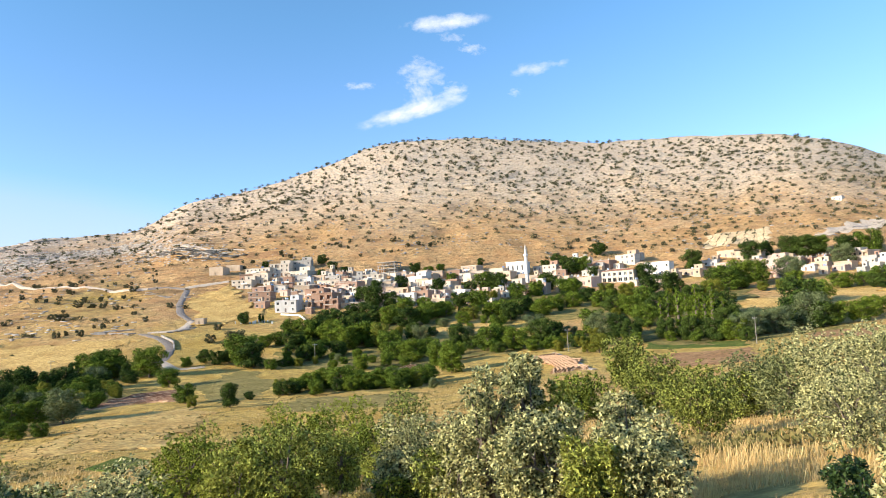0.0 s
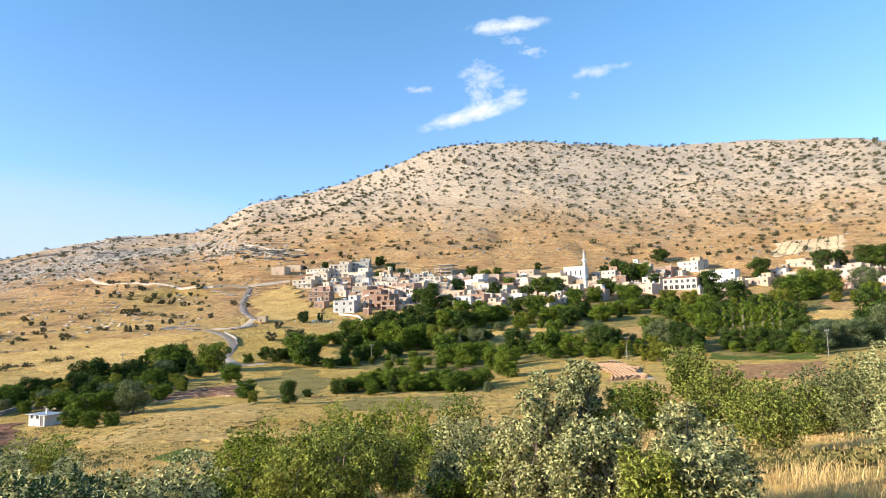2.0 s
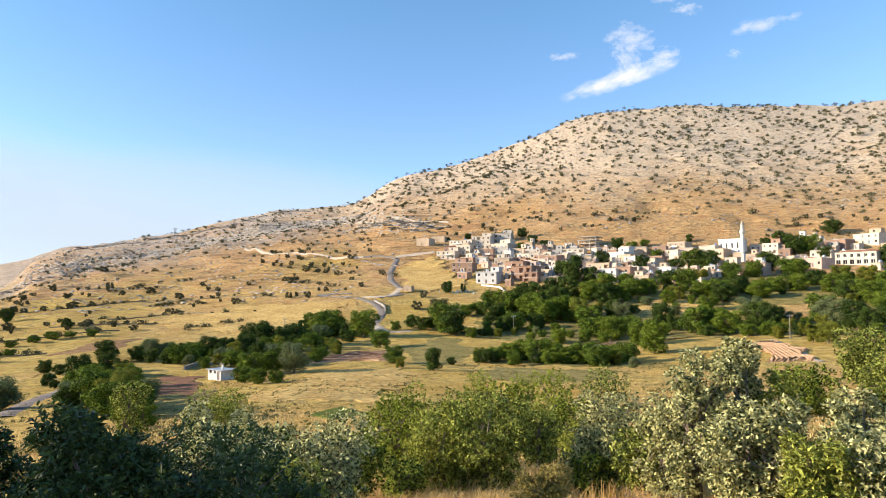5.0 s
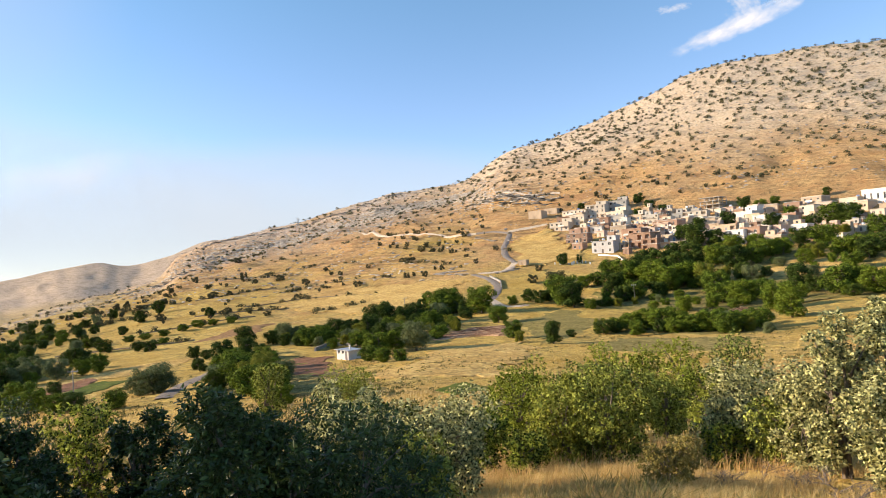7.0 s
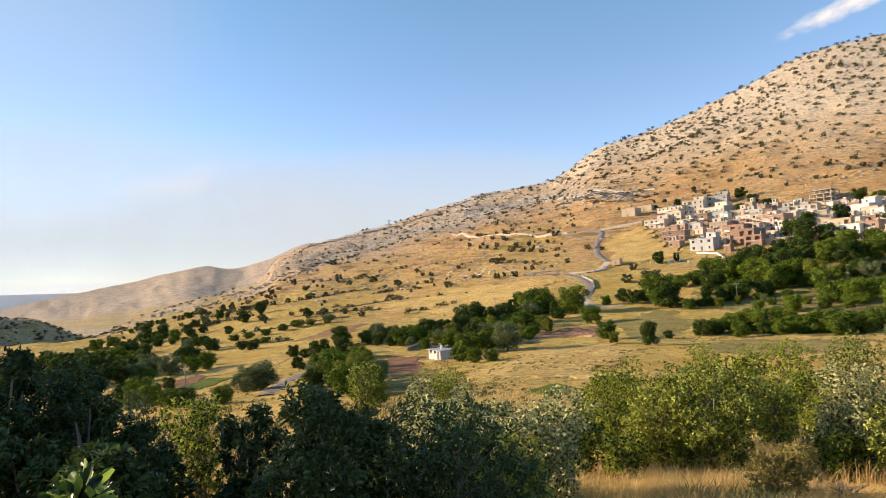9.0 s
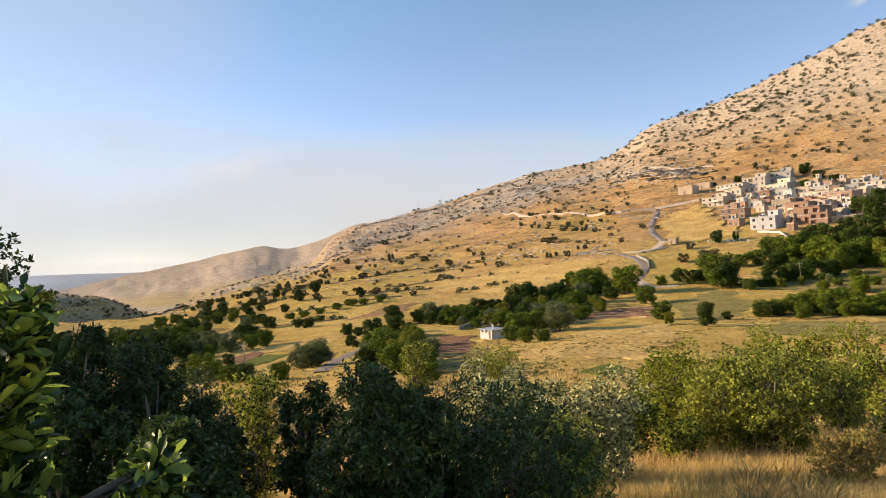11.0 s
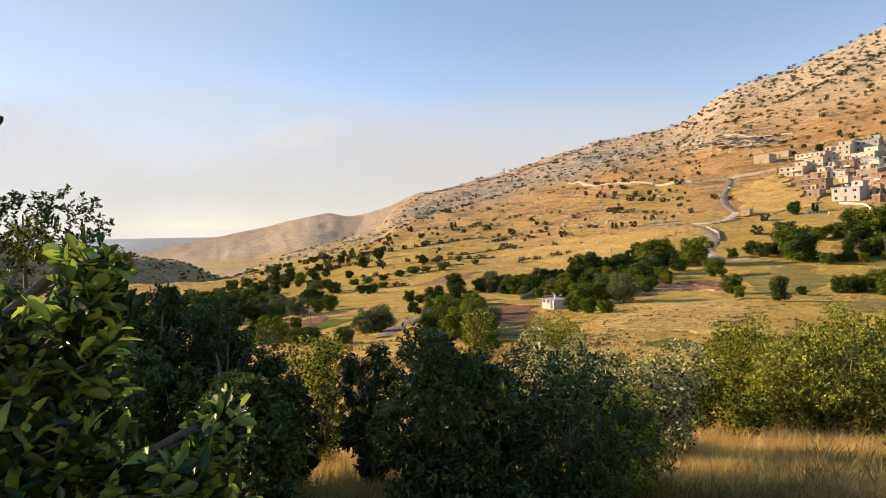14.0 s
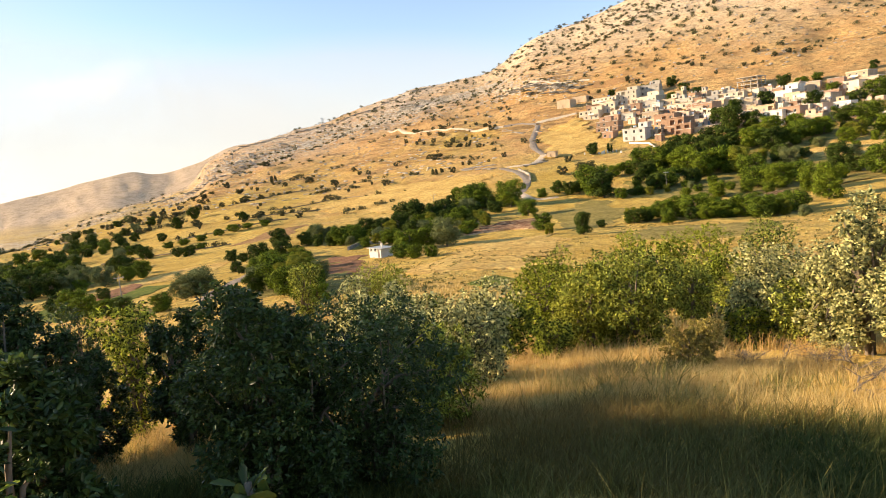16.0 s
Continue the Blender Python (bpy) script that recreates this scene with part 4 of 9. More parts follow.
def school(root, w, d, h):
    n = 6
    bm = bmesh.new()
    ups = [(w * (i + 0.5) / n - 0.8, w * (i + 0.5) / n + 0.8, h * 0.58, h * 0.85) for i in range(n)]
    low = [(w * (i + 0.5) / n - 1.1, w * (i + 0.5) / n + 1.1, 0.4, h * 0.42) for i in range(n)]
    facade(bm, Vector((-w / 2, 0, 0)), Vector((1, 0, 0)), Vector((0, -1, 0)), w, h, ups + low, 0.5)
    facade(bm, Vector((-w / 2, d, 0)), Vector((0, -1, 0)), Vector((-1, 0, 0)), d, h, [], 0.3)
    facade(bm, Vector((w / 2, 0, 0)), Vector((0, 1, 0)), Vector((1, 0, 0)), d, h, [], 0.3)
    facade(bm, Vector((w / 2, d, 0)), Vector((-1, 0, 0)), Vector((0, 1, 0)), w, h, [], 0.3)
    box_into(bm, -w / 2 - 0.1, w / 2 + 0.1, -0.1, d + 0.1, -4, 0)
    part("wall", bm_mesh("wall", bm, wall_mat("cream")), root)
    for a, b, c, e in ups + low:
        window(root, Matrix.Translation(((a + b) / 2 - w / 2, 0.4, c)), b - a, e - c)
    v = [(-w / 2 - 0.5, -0.5, h), (w / 2 + 0.5, -0.5, h), (w / 2 + 0.5, d + 0.5, h), (-w / 2 - 0.5, d + 0.5, h),
         (-w / 2 + d * 0.4, d / 2, h + 1.1), (w / 2 - d * 0.4, d / 2, h + 1.1)]
    part("roof", mesh_of("roof", v, [(0, 1, 5, 4), (1, 2, 5), (2, 3, 4, 5), (3, 0, 4), (3, 2, 1, 0)], TILE), root, "low hipped red-tile roof")
    return tagged(root, "long cream school building with rows of windows", "school")


def ring(name, mat, sides, *stations):
    """A turned body: stations of (height, radius)."""
    v, f = [], []
    for k, (z, r) in enumerate(stations):
        v += [(r * math.cos(6.2832 * s / sides), r * math.sin(6.2832 * s / sides), z) for s in range(sides)]
        if k:
            f += [((k - 1) * sides + s, (k - 1) * sides + (s + 1) % sides, k * sides + (s + 1) % sides, k * sides + s) for s in range(sides)]
    f.append(tuple(range(sides))[::-1])
    f.append(tuple((len(stations) - 1) * sides + s for s in range(sides)))
    return mesh_of(name, v, f, mat)


def minaret(x, y, h):
    root = new("minaret")
    root.matrix_basis = pose(x, y, gz(x, y))
    white = wall_mat("white")
    part("base", ring("base", white, 8, (-2, 1.6), (h * 0.18, 1.6), (h * 0.22, 1.15)), root)
    part("shaft", ring("shaft", white, 16, (h * 0.22, 1.1), (h * 0.66, 0.98)), root)
    part("balcony", ring("balcony", white, 16, (h * 0.66, 0.98), (h * 0.69, 1.55), (h * 0.735, 1.55), (h * 0.735, 0.8)), root)
    part("upper_shaft", ring("upper_shaft", white, 16, (h * 0.735, 0.8), (h * 0.86, 0.76)), root)
    part("cap", ring("cap", wall_mat("grey"), 16, (h * 0.86, 0.92), (h * 0.985, 0.06)), root, "pointed grey lead cap")
    part("finial", ring("finial", STEEL, 8, (h * 0.985, 0.06), (h * 0.99, 0.15), (h, 0.03)), root)
    tagged(root, "tall slender white minaret with one balcony", "minaret")


def pole(x, y, h=7.0):
    root = new("utility_pole")
    v, f = tube([(0, 0, -0.4), (0, 0, h * 0.5), (0, 0, h)], [0.11, 0.09, 0.07], 8)
    part("post", mesh_of("post", v, f, POLEWOOD, True), root)
    part("crossarm", box_mesh("crossarm", STEEL, (-0.9, 0.9, -0.05, 0.05, h - 0.5, h - 0.38)), root)
    for s in (-0.8, 0.0, 0.8):
        part("insulator", ring("insulator", FRAME, 8, (h - 0.38, 0.05), (h - 0.25, 0.08), (h - 0.15, 0.04)), root, m=Matrix.Translation((s, 0, 0)))
    root.matrix_basis = pose(x, y, gz(x, y), 0, 0, 20)
    tagged(root, "weathered grey-brown utility pole with crossarm beside fields", "utility pole", "utility poles")


def hut(x, y):
    root = new("hut")
    root.matrix_basis = pose(x, y, gz(x, y), 0, 0, -34)
    w, d, h = 4.4, 3.0, 2.0
    bm = bmesh.new()
    ops = [(0.5, 1.3, 1.3 + 0.5, 2.0 + 0.5), (2.0, 2.8, 1.3 + 0.5, 2.0 + 0.5), (3.2, 4.0, 0.6, 2.3)]
    facade(bm, Vector((-w / 2, 0, -0.5)), Vector((1, 0, 0)), Vector((0, -1, 0)), w, h + 0.5, ops, 0.2)
    facade(bm, Vector((-w / 2, d, -0.5)), Vector((0, -1, 0)), Vector((-1, 0, 0)), d, h + 0.5, [], 0.2)
    facade(bm, Vector((w / 2, 0, -0.5)), Vector((0, 1, 0)), Vector((1, 0, 0)), d, h + 0.5, [], 0.2)
    facade(bm, Vector((w / 2, d, -0.5)), Vector((-1, 0, 0)), Vector((0, 1, 0)), w, h + 0.5, [], 0.2)
    part("wall", bm_mesh("wall", bm, wall_mat("pale")), root)
    for a, b, c, e in ops[:2]:
        window(root, Matrix.Translation(((a + b) / 2 - w / 2, 0.14, c - 0.5)), b - a, e - c)
    part("door", DOOR_MESH, root, m=Matrix.Translation((3.6 - w / 2, 0.14, 0.1)) @ Matrix.Diagonal((0.8, 1, 1.7, 1)))
    part("roof", box_mesh("roof", STEEL, (-w / 2 - 0.3, w / 2 + 0.9, -0.4, d + 0.3, h, h + 0.1)), root, "flat sheet-metal roof")
    part("chimney", box_mesh("chimney", wall_mat("white"), (0.6, 0.9, 1.2, 1.5, h + 0.1, h + 0.9)), root)
    tagged(root, "small whitewashed field hut with flat roof", "hut")


def pylon(x, y, h):
    root = new("power_pylon")
    bm = bmesh.new()
    b, t = h * 0.12, h * 0.03
    for sx in (-1, 1):
        for sy in (-1, 1):
            v, f = tube([(sx * b, sy * b, -0.5), (sx * t, sy * t, h)], [0.18, 0.12], 4)
            part("leg", mesh_of("leg", v, f, STEEL), root)
    for k in range(1, 7):
        u0, u1 = (k - 1) / 7, k / 7
        r0, r1 = b + (t - b) * u0, b + (t - b) * u1
        for s in (-1, 1):
            v, f = tube([(-r0, s * r0, h * u0), (r1, s * r1, h * u1)], [0.09, 0.09], 4)
            part("brace", mesh_of("brace", v, f, STEEL), root)
            v, f = tube([(s * r0, r0, h * u0), (s * r1, -r1, h * u1)], [0.09, 0.09], 4)
            part("brace", mesh_of("brace", v, f, STEEL), root)
    for u in (0.78, 0.92):
        part("crossarm", box_mesh("crossarm", STEEL, (-h * 0.2, h * 0.2, -0.15, 0.15, h * u, h * u + 0.35)), root)
    bm.free()
    root.matrix_basis = pose(x, y, gz(x, y), 0, 0, 15)
    tagged(root, "grey lattice power pylon on the ridge", "pylon")


def bare_tree(x, y, h, seed, name="bare_tree", label="leafless grey-brown tree with fine bare twigs"):
    rng = np.random.default_rng(seed)
    verts, faces = [], []

    def grow(p, way, length, r, level):
        q = p + way * length
        v, f = tube([p, p.lerp(q, 0.5) + Vector(rng.normal(0, 0.05, 3)) * length, q], [r, r * 0.8, r * 0.55], 5)
        o = len(verts)
        verts.extend(v)
        faces.extend([tuple(i + o for i in g) for g in f])
        if level:
            for _ in range(int(rng.integers(3, 5))):
                w = (way + Vector(rng.normal(0, 0.6, 3)) + Vector((0, 0, 0.15))).normalized()
                grow(p.lerp(q, rng.uniform(0.45, 1.0)), w, length * rng.uniform(0.55, 0.8), r * 0.5, level - 1)

    grow(Vector((0, 0, -0.1)), Vector((0.05, 0, 1)), h * 0.36, 0.022 * h, 4)
    ob = new(name, mesh_of(name, verts, faces, BARK, True))
    # dead brush lies low and wide
    ob.matrix_basis = pose(x, y, gz(x, y)) @ Matrix.Diagonal((1, 1, 1, 1) if name == "bare_tree" else (1.7, 1.4, 0.42, 1))
    tagged(ob, label, "tree" if name == "bare_tree" else "bush")


# ---------------------------------------------------------------- trees and shrubs, each where it stands
plant_all("dark",
          (-74.2, 202.0, 9.8, 1.23), (-70.5, 201.2, 8.6, 1.12), (-64.8, 200.6, 8.1, 1.12), (-61.8, 205.9, 8.6, 1.12), (-12.1, 138.0, 5.6, 0.90),
          (-9.4, 153.1, 2.2, 1.34), (-30.5, 249.3, 5.5, 1.34), (-25.6, 243.9, 5.8, 1.34), (-22.1, 247.5, 5.4, 1.34), (-12.7, 233.6, 10.2, 1.23),
          (-21.7, 321.9, 6.5, 1.23), (0.6, 262.7, 8.2, 1.34), (12.2, 280.7, 11.8, 1.23), (4.4, 243.6, 6.7, 1.46), (16.7, 247.4, 6.8, 1.34),
          (28.2, 276.4, 12.7, 1.12), (29.1, 308.2, 10.2, 1.34), (36.3, 302.5, 9.5, 1.34), (49.2, 286.8, 10.6, 1.34), (40.1, 332.1, 13.7, 1.12))
plant_all("dark",
          (48.6, 331.6, 9.2, 1.34), (81.3, 315.0, 8.9, 1.34), (94.6, 277.7, 9.6, 1.23), (107.8, 291.6, 8.5, 1.34), (141.7, 299.2, 8.5, 1.34),
          (179.2, 304.9, 11.0, 1.34), (113.9, 356.4, 11.6, 1.34), (139.2, 343.0, 12.2, 1.23), (97.5, 357.2, 8.1, 1.34), (79.8, 358.3, 10.1, 1.12),
          (36.5, 351.7, 9.7, 1.12), (46.9, 373.1, 8.9, 1.12), (63.8, 382.4, 9.2, 1.12), (80.4, 426.8, 8.7, 1.12), (56.3, 266.9, 4.5, 1.34),
          (59.2, 238.2, 11.2, 0.90), (63.8, 233.8, 6.6, 1.23), (89.4, 228.7, 9.9, 1.23), (92.8, 223.5, 8.8, 1.12), (89.8, 200.2, 5.2, 1.23))
plant_all("dark",
          (109.3, 206.3, 9.8, 1.12), (107.1, 194.8, 8.9, 1.12), (165.9, 249.4, 11.5, 1.23), (186.4, 295.9, 12.8, 1.23), (128.6, 176.3, 11.9, 1.01),
          (209.2, 291.5, 13.1, 1.23), (245.2, 362.2, 14.4, 1.23), (277.5, 351.1, 14.7, 1.23), (288.4, 351.8, 11.6, 1.23), (298.4, 341.9, 14.1, 1.34),
          (303.0, 333.6, 15.6, 1.34), (160.1, 180.3, 17.6, 1.01), (153.4, 176.3, 10.7, 1.01), (155.1, 168.0, 9.6, 1.23), (319.0, 320.9, 12.4, 1.34),
          (243.7, 231.1, 7.4, 1.34), (-2.4, 158.7, 3.8, 1.46), (-17.3, 482.9, 5.3, 1.46), (5.4, 469.7, 6.9, 1.57), (12.2, 478.8, 7.0, 1.12))
plant_all("dark",
          (21.7, 467.2, 7.7, 1.34), (28.5, 453.2, 6.6, 1.34), (35.1, 440.9, 5.7, 1.57), (19.5, 440.6, 5.6, 1.34), (-23.3, 250.4, 3.7, 1.57),
          (124.9, 384.2, 7.4, 1.23), (164.8, 408.8, 8.0, 1.12), (172.9, 404.3, 12.0, 1.12), (176.3, 394.4, 13.4, 1.12), (186.7, 383.6, 7.8, 1.23),
          (203.6, 351.8, 13.4, 1.12), (213.7, 427.8, 10.5, 1.34), (127.4, 433.8, 5.8, 1.12), (-102.2, 168.8, 6.8, 1.12), (-101.9, 144.2, 3.9, 1.12),
          (-97.0, 142.1, 2.8, 1.34), (-79.1, 180.9, 6.5, 1.23), (-74.8, 181.5, 6.1, 1.23), (-68.3, 178.7, 7.0, 1.12), (-94.8, 170.9, 5.0, 1.23))
plant_all("dark",
          (-94.3, 184.6, 4.2, 1.34), (-92.8, 83.1, 4.5, 1.12), (-69.8, 72.6, 2.9, 1.34), (-147.8, 180.4, 3.8, 1.34), (-141.1, 177.3, 4.1, 1.34),
          (-166.2, 186.5, 5.5, 1.23), (-215.6, 265.1, 6.9, 1.12), (-172.7, 257.0, 5.1, 1.23), (-224.5, 290.2, 8.0, 1.01), (-200.6, 181.8, 8.4, 1.34),
          (-185.2, 150.3, 6.5, 1.34), (-202.9, 159.3, 7.1, 1.34), (-186.0, 134.0, 6.3, 1.34), (-245.6, 224.4, 5.5, 1.46), (-223.9, 155.3, 7.5, 1.34),
          (-226.3, 220.4, 4.6, 1.34), (-204.4, 214.2, 4.3, 1.34), (-198.3, 233.2, 4.5, 1.12), (-228.2, 250.6, 4.9, 1.34), (-259.4, 256.7, 6.7, 1.12))
plant_all("dark",
          (-254.8, 293.4, 6.4, 1.12), (-69.3, 211.2, 6.1, 1.12), (-59.8, 196.0, 4.9, 1.12), (-50.9, 228.8, 5.6, 1.23), (-59.4, 164.9, 5.4, 1.23),
          (-52.1, 158.2, 4.6, 1.23), (-52.1, 206.1, 5.8, 1.23), (-47.6, 215.8, 4.8, 1.34), (-54.0, 81.4, 3.6, 1.12), (-81.2, 162.1, 4.6, 1.23),
          (-57.8, 165.7, 4.8, 1.12), (-180.0, 123.1, 7.2, 1.34), (-135.2, 99.8, 4.6, 1.34), (-138.1, 107.5, 4.2, 1.34), (-3.4, 233.2, 3.0, 1.79),
          (1.3, 234.2, 3.0, 1.79), (15.3, 294.9, 10.8, 1.23), (22.2, 288.6, 11.6, 1.23), (48.0, 266.8, 7.4, 1.23), (133.7, 255.9, 10.5, 1.23))
plant_all("dark",
          (147.2, 243.1, 11.4, 1.23), (160.2, 221.2, 11.5, 1.23), (117.8, 192.3, 8.2, 1.23), (121.9, 184.6, 8.9, 1.23), (123.9, 174.7, 7.8, 1.34))
plant_all("walnut",
          (-45.6, 134.2, 5.2, 1.12), (-48.0, 129.9, 5.7, 1.23), (-62.4, 233.4, 10.1, 1.23), (-58.0, 235.8, 10.6, 1.23), (-44.4, 226.8, 11.0, 1.18),
          (-34.0, 201.0, 6.3, 1.23), (-22.5, 151.3, 5.0, 1.12), (-35.6, 242.7, 4.0, 1.34), (-17.0, 237.9, 13.1, 1.06), (-10.3, 270.4, 5.9, 1.34),
          (-4.9, 272.3, 6.5, 1.34), (-0.4, 282.3, 9.3, 1.23), (6.3, 276.7, 11.1, 1.23), (15.9, 267.1, 12.2, 1.12), (20.8, 258.8, 11.8, 1.12),
          (8.5, 247.0, 8.1, 1.23), (31.3, 264.0, 10.7, 1.23), (35.6, 247.1, 10.0, 1.23), (43.1, 296.1, 9.8, 1.34), (56.1, 289.2, 9.7, 1.34))
plant_all("walnut",
          (63.2, 297.9, 9.5, 1.34), (55.0, 318.6, 8.3, 1.34), (63.4, 318.0, 7.7, 1.34), (70.4, 300.0, 8.4, 1.34), (88.8, 311.0, 10.0, 1.34),
          (89.5, 290.4, 8.3, 1.46), (96.2, 286.1, 9.4, 1.34), (109.5, 278.3, 9.3, 1.34), (121.4, 290.0, 8.0, 1.34), (129.5, 288.9, 8.7, 1.34),
          (139.4, 279.7, 9.7, 1.34), (152.2, 264.6, 11.1, 1.12), (115.1, 326.8, 9.5, 1.34), (109.2, 362.8, 12.5, 1.34), (126.0, 326.6, 9.6, 1.23),
          (143.3, 329.5, 9.8, 1.34), (34.6, 227.3, 8.4, 1.34), (39.6, 221.9, 9.1, 1.34), (46.7, 232.9, 7.8, 1.34), (45.1, 203.0, 9.5, 1.12))
plant_all("walnut",
          (42.2, 176.0, 9.9, 1.01), (68.2, 225.1, 10.7, 1.12), (74.3, 229.4, 8.8, 1.34), (75.5, 219.1, 9.3, 1.23), (84.2, 208.1, 4.5, 1.46),
          (109.9, 228.9, 10.7, 1.12), (128.5, 222.4, 10.3, 1.12), (126.5, 169.2, 7.7, 1.34), (216.6, 284.1, 16.3, 1.12), (208.2, 281.5, 14.1, 1.23),
          (237.8, 298.1, 13.9, 1.23), (311.1, 333.4, 12.5, 1.34), (228.9, 260.7, 9.5, 1.12), (159.6, 167.4, 8.4, 1.23), (197.6, 214.3, 11.7, 1.12),
          (166.2, 164.7, 7.7, 1.23), (180.6, 173.4, 7.8, 1.34), (330.6, 316.5, 15.0, 1.34), (238.7, 245.1, 8.1, 1.57), (248.3, 242.5, 7.6, 1.57))
plant_all("walnut",
          (268.1, 250.8, 8.0, 1.57), (0.8, 162.4, 4.1, 1.46), (4.4, 165.2, 5.1, 1.34), (8.3, 166.1, 6.1, 1.34), (11.4, 159.9, 6.4, 1.34),
          (14.5, 159.6, 5.8, 1.34), (17.4, 155.5, 5.1, 1.34), (20.7, 155.1, 5.7, 1.34), (23.2, 149.6, 5.5, 1.34), (26.8, 151.9, 5.1, 1.34),
          (31.5, 160.6, 5.7, 1.34), (99.4, 403.4, 6.8, 1.34), (183.9, 393.6, 11.9, 1.12), (146.7, 326.3, 9.8, 1.12), (97.5, 425.9, 5.6, 1.46),
          (89.2, 423.6, 6.3, 1.57), (-49.7, 79.9, 6.0, 0.95), (-41.3, 73.8, 4.2, 1.12), (-63.8, 100.1, 5.4, 1.12), (-79.2, 161.6, 5.9, 1.23))
plant_all("walnut",
          (-78.7, 169.8, 5.8, 1.23), (-61.4, 156.2, 4.6, 1.12), (-46.2, 120.0, 3.5, 1.34), (-40.9, 113.4, 3.1, 1.34), (-86.5, 79.7, 5.4, 1.12),
          (-63.7, 73.1, 3.0, 1.34), (-196.2, 171.7, 7.1, 1.34), (-202.0, 170.8, 6.8, 1.34), (-225.5, 171.3, 6.2, 1.34), (-268.2, 224.1, 6.4, 1.46),
          (-270.2, 235.3, 5.9, 1.46), (-189.1, 204.1, 4.6, 1.46), (-173.5, 207.1, 3.0, 1.79), (-168.6, 209.6, 2.9, 1.79), (-164.6, 214.9, 3.0, 1.79),
          (-162.0, 222.5, 3.0, 1.79), (-159.3, 228.5, 3.6, 1.79), (-154.4, 231.4, 3.0, 1.79), (-147.5, 233.5, 3.0, 1.79), (-148.6, 193.7, 2.7, 1.79))
plant_all("walnut",
          (-229.9, 234.1, 4.2, 1.57), (-243.6, 230.6, 4.3, 1.57), (-66.3, 190.8, 4.8, 1.12), (-60.1, 228.8, 7.3, 1.23), (-56.8, 232.3, 7.9, 1.23),
          (-53.4, 192.2, 6.2, 1.23), (-43.6, 76.4, 3.5, 1.12), (-43.7, 80.5, 3.0, 1.12), (-37.5, 112.8, 2.6, 1.34), (-79.7, 76.0, 4.0, 1.23),
          (-72.8, 72.4, 3.2, 1.23), (21.1, 209.4, 5.8, 1.23), (5.0, 152.5, 3.3, 1.46), (14.5, 182.8, 4.4, 1.46), (27.2, 267.3, 10.8, 1.23),
          (73.4, 280.8, 6.9, 1.23), (83.2, 263.2, 7.6, 1.23), (137.8, 251.4, 10.5, 1.23), (151.9, 238.3, 11.3, 1.23), (147.1, 216.4, 11.9, 1.23))
plant_all("silver",
          (-40.1, 131.9, 7.0, 1.12), (-54.8, 207.7, 7.5, 1.12), (-53.9, 233.0, 5.5, 1.12), (50.2, 260.4, 7.3, 1.12), (93.2, 246.9, 8.2, 1.23),
          (99.2, 225.6, 5.4, 1.12), (105.4, 213.2, 10.9, 1.01), (128.8, 168.4, 8.9, 1.12), (138.6, 174.6, 9.0, 1.23), (141.3, 170.6, 8.9, 1.23),
          (256.2, 295.2, 14.3, 1.12), (154.4, 170.6, 12.6, 1.01), (303.2, 309.6, 13.4, 1.12), (28.7, 136.9, 2.6, 1.12), (-95.4, 178.4, 6.3, 1.23),
          (-69.0, 87.2, 5.1, 1.29), (-71.4, 86.6, 3.7, 1.12))
plant_all("conifer",
          (-69.2, 241.7, 7.8, 1.12), (-14.7, 325.7, 4.8, 1.12), (-13.1, 323.1, 4.1, 1.12), (-67.8, 230.2, 7.4, 1.12))
plant_all("lime",
          (-19.8, 141.6, 2.9, 1.12), (34.0, 258.3, 10.9, 1.12), (49.4, 310.2, 6.9, 1.34), (80.1, 287.9, 7.1, 1.23), (100.3, 322.5, 6.8, 1.34),
          (157.2, 308.3, 8.2, 1.46), (155.9, 285.1, 10.7, 1.12), (82.6, 197.2, 4.3, 1.34), (84.9, 174.0, 6.4, 1.23), (84.0, 179.6, 4.3, 1.23),
          (176.7, 250.2, 12.9, 1.01), (216.0, 267.4, 5.6, 1.46), (220.0, 259.5, 6.2, 1.46), (-45.9, 77.3, 4.9, 1.12))
plant_all("scrub",
          (-21.9, 283.5, 6.0, 1.57), (-32.1, 284.7, 4.3, 1.12), (-32.1, 309.9, 3.3, 1.12), (52.8, 279.4, 4.3, 1.12), (-171.0, 349.9, 4.1, 1.12),
          (-209.0, 389.4, 4.7, 1.46), (-141.0, 250.7, 2.6, 1.34), (-153.2, 257.6, 2.7, 1.12), (-219.5, 330.6, 3.6, 1.57), (-254.6, 422.0, 4.5, 1.12),
          (-313.9, 511.9, 5.5, 1.12), (-173.9, 515.2, 4.1, 1.34), (-95.4, 442.1, 4.1, 1.34), (-112.8, 372.9, 2.4, 1.46), (-118.9, 413.5, 2.6, 2.02),
          (-109.6, 407.2, 2.6, 2.02), (-102.7, 401.7, 2.5, 1.79), (-285.8, 409.2, 5.3, 1.12), (-243.3, 360.6, 4.0, 1.46), (-283.6, 378.9, 4.3, 1.34))
plant_all("scrub",
          (-247.6, 324.8, 3.7, 1.34), (-234.1, 291.9, 3.4, 1.34))
plant_all("poplar",
          (121.3, 200.5, 16.6, 1.12), (122.4, 197.7, 19.5, 1.01), (123.7, 193.8, 20.8, 1.12), (126.0, 192.5, 17.8, 1.23), (127.2, 189.0, 21.6, 1.01),
          (127.7, 185.1, 18.4, 1.12), (127.4, 180.7, 21.9, 1.12), (128.2, 176.8, 16.5, 1.23))
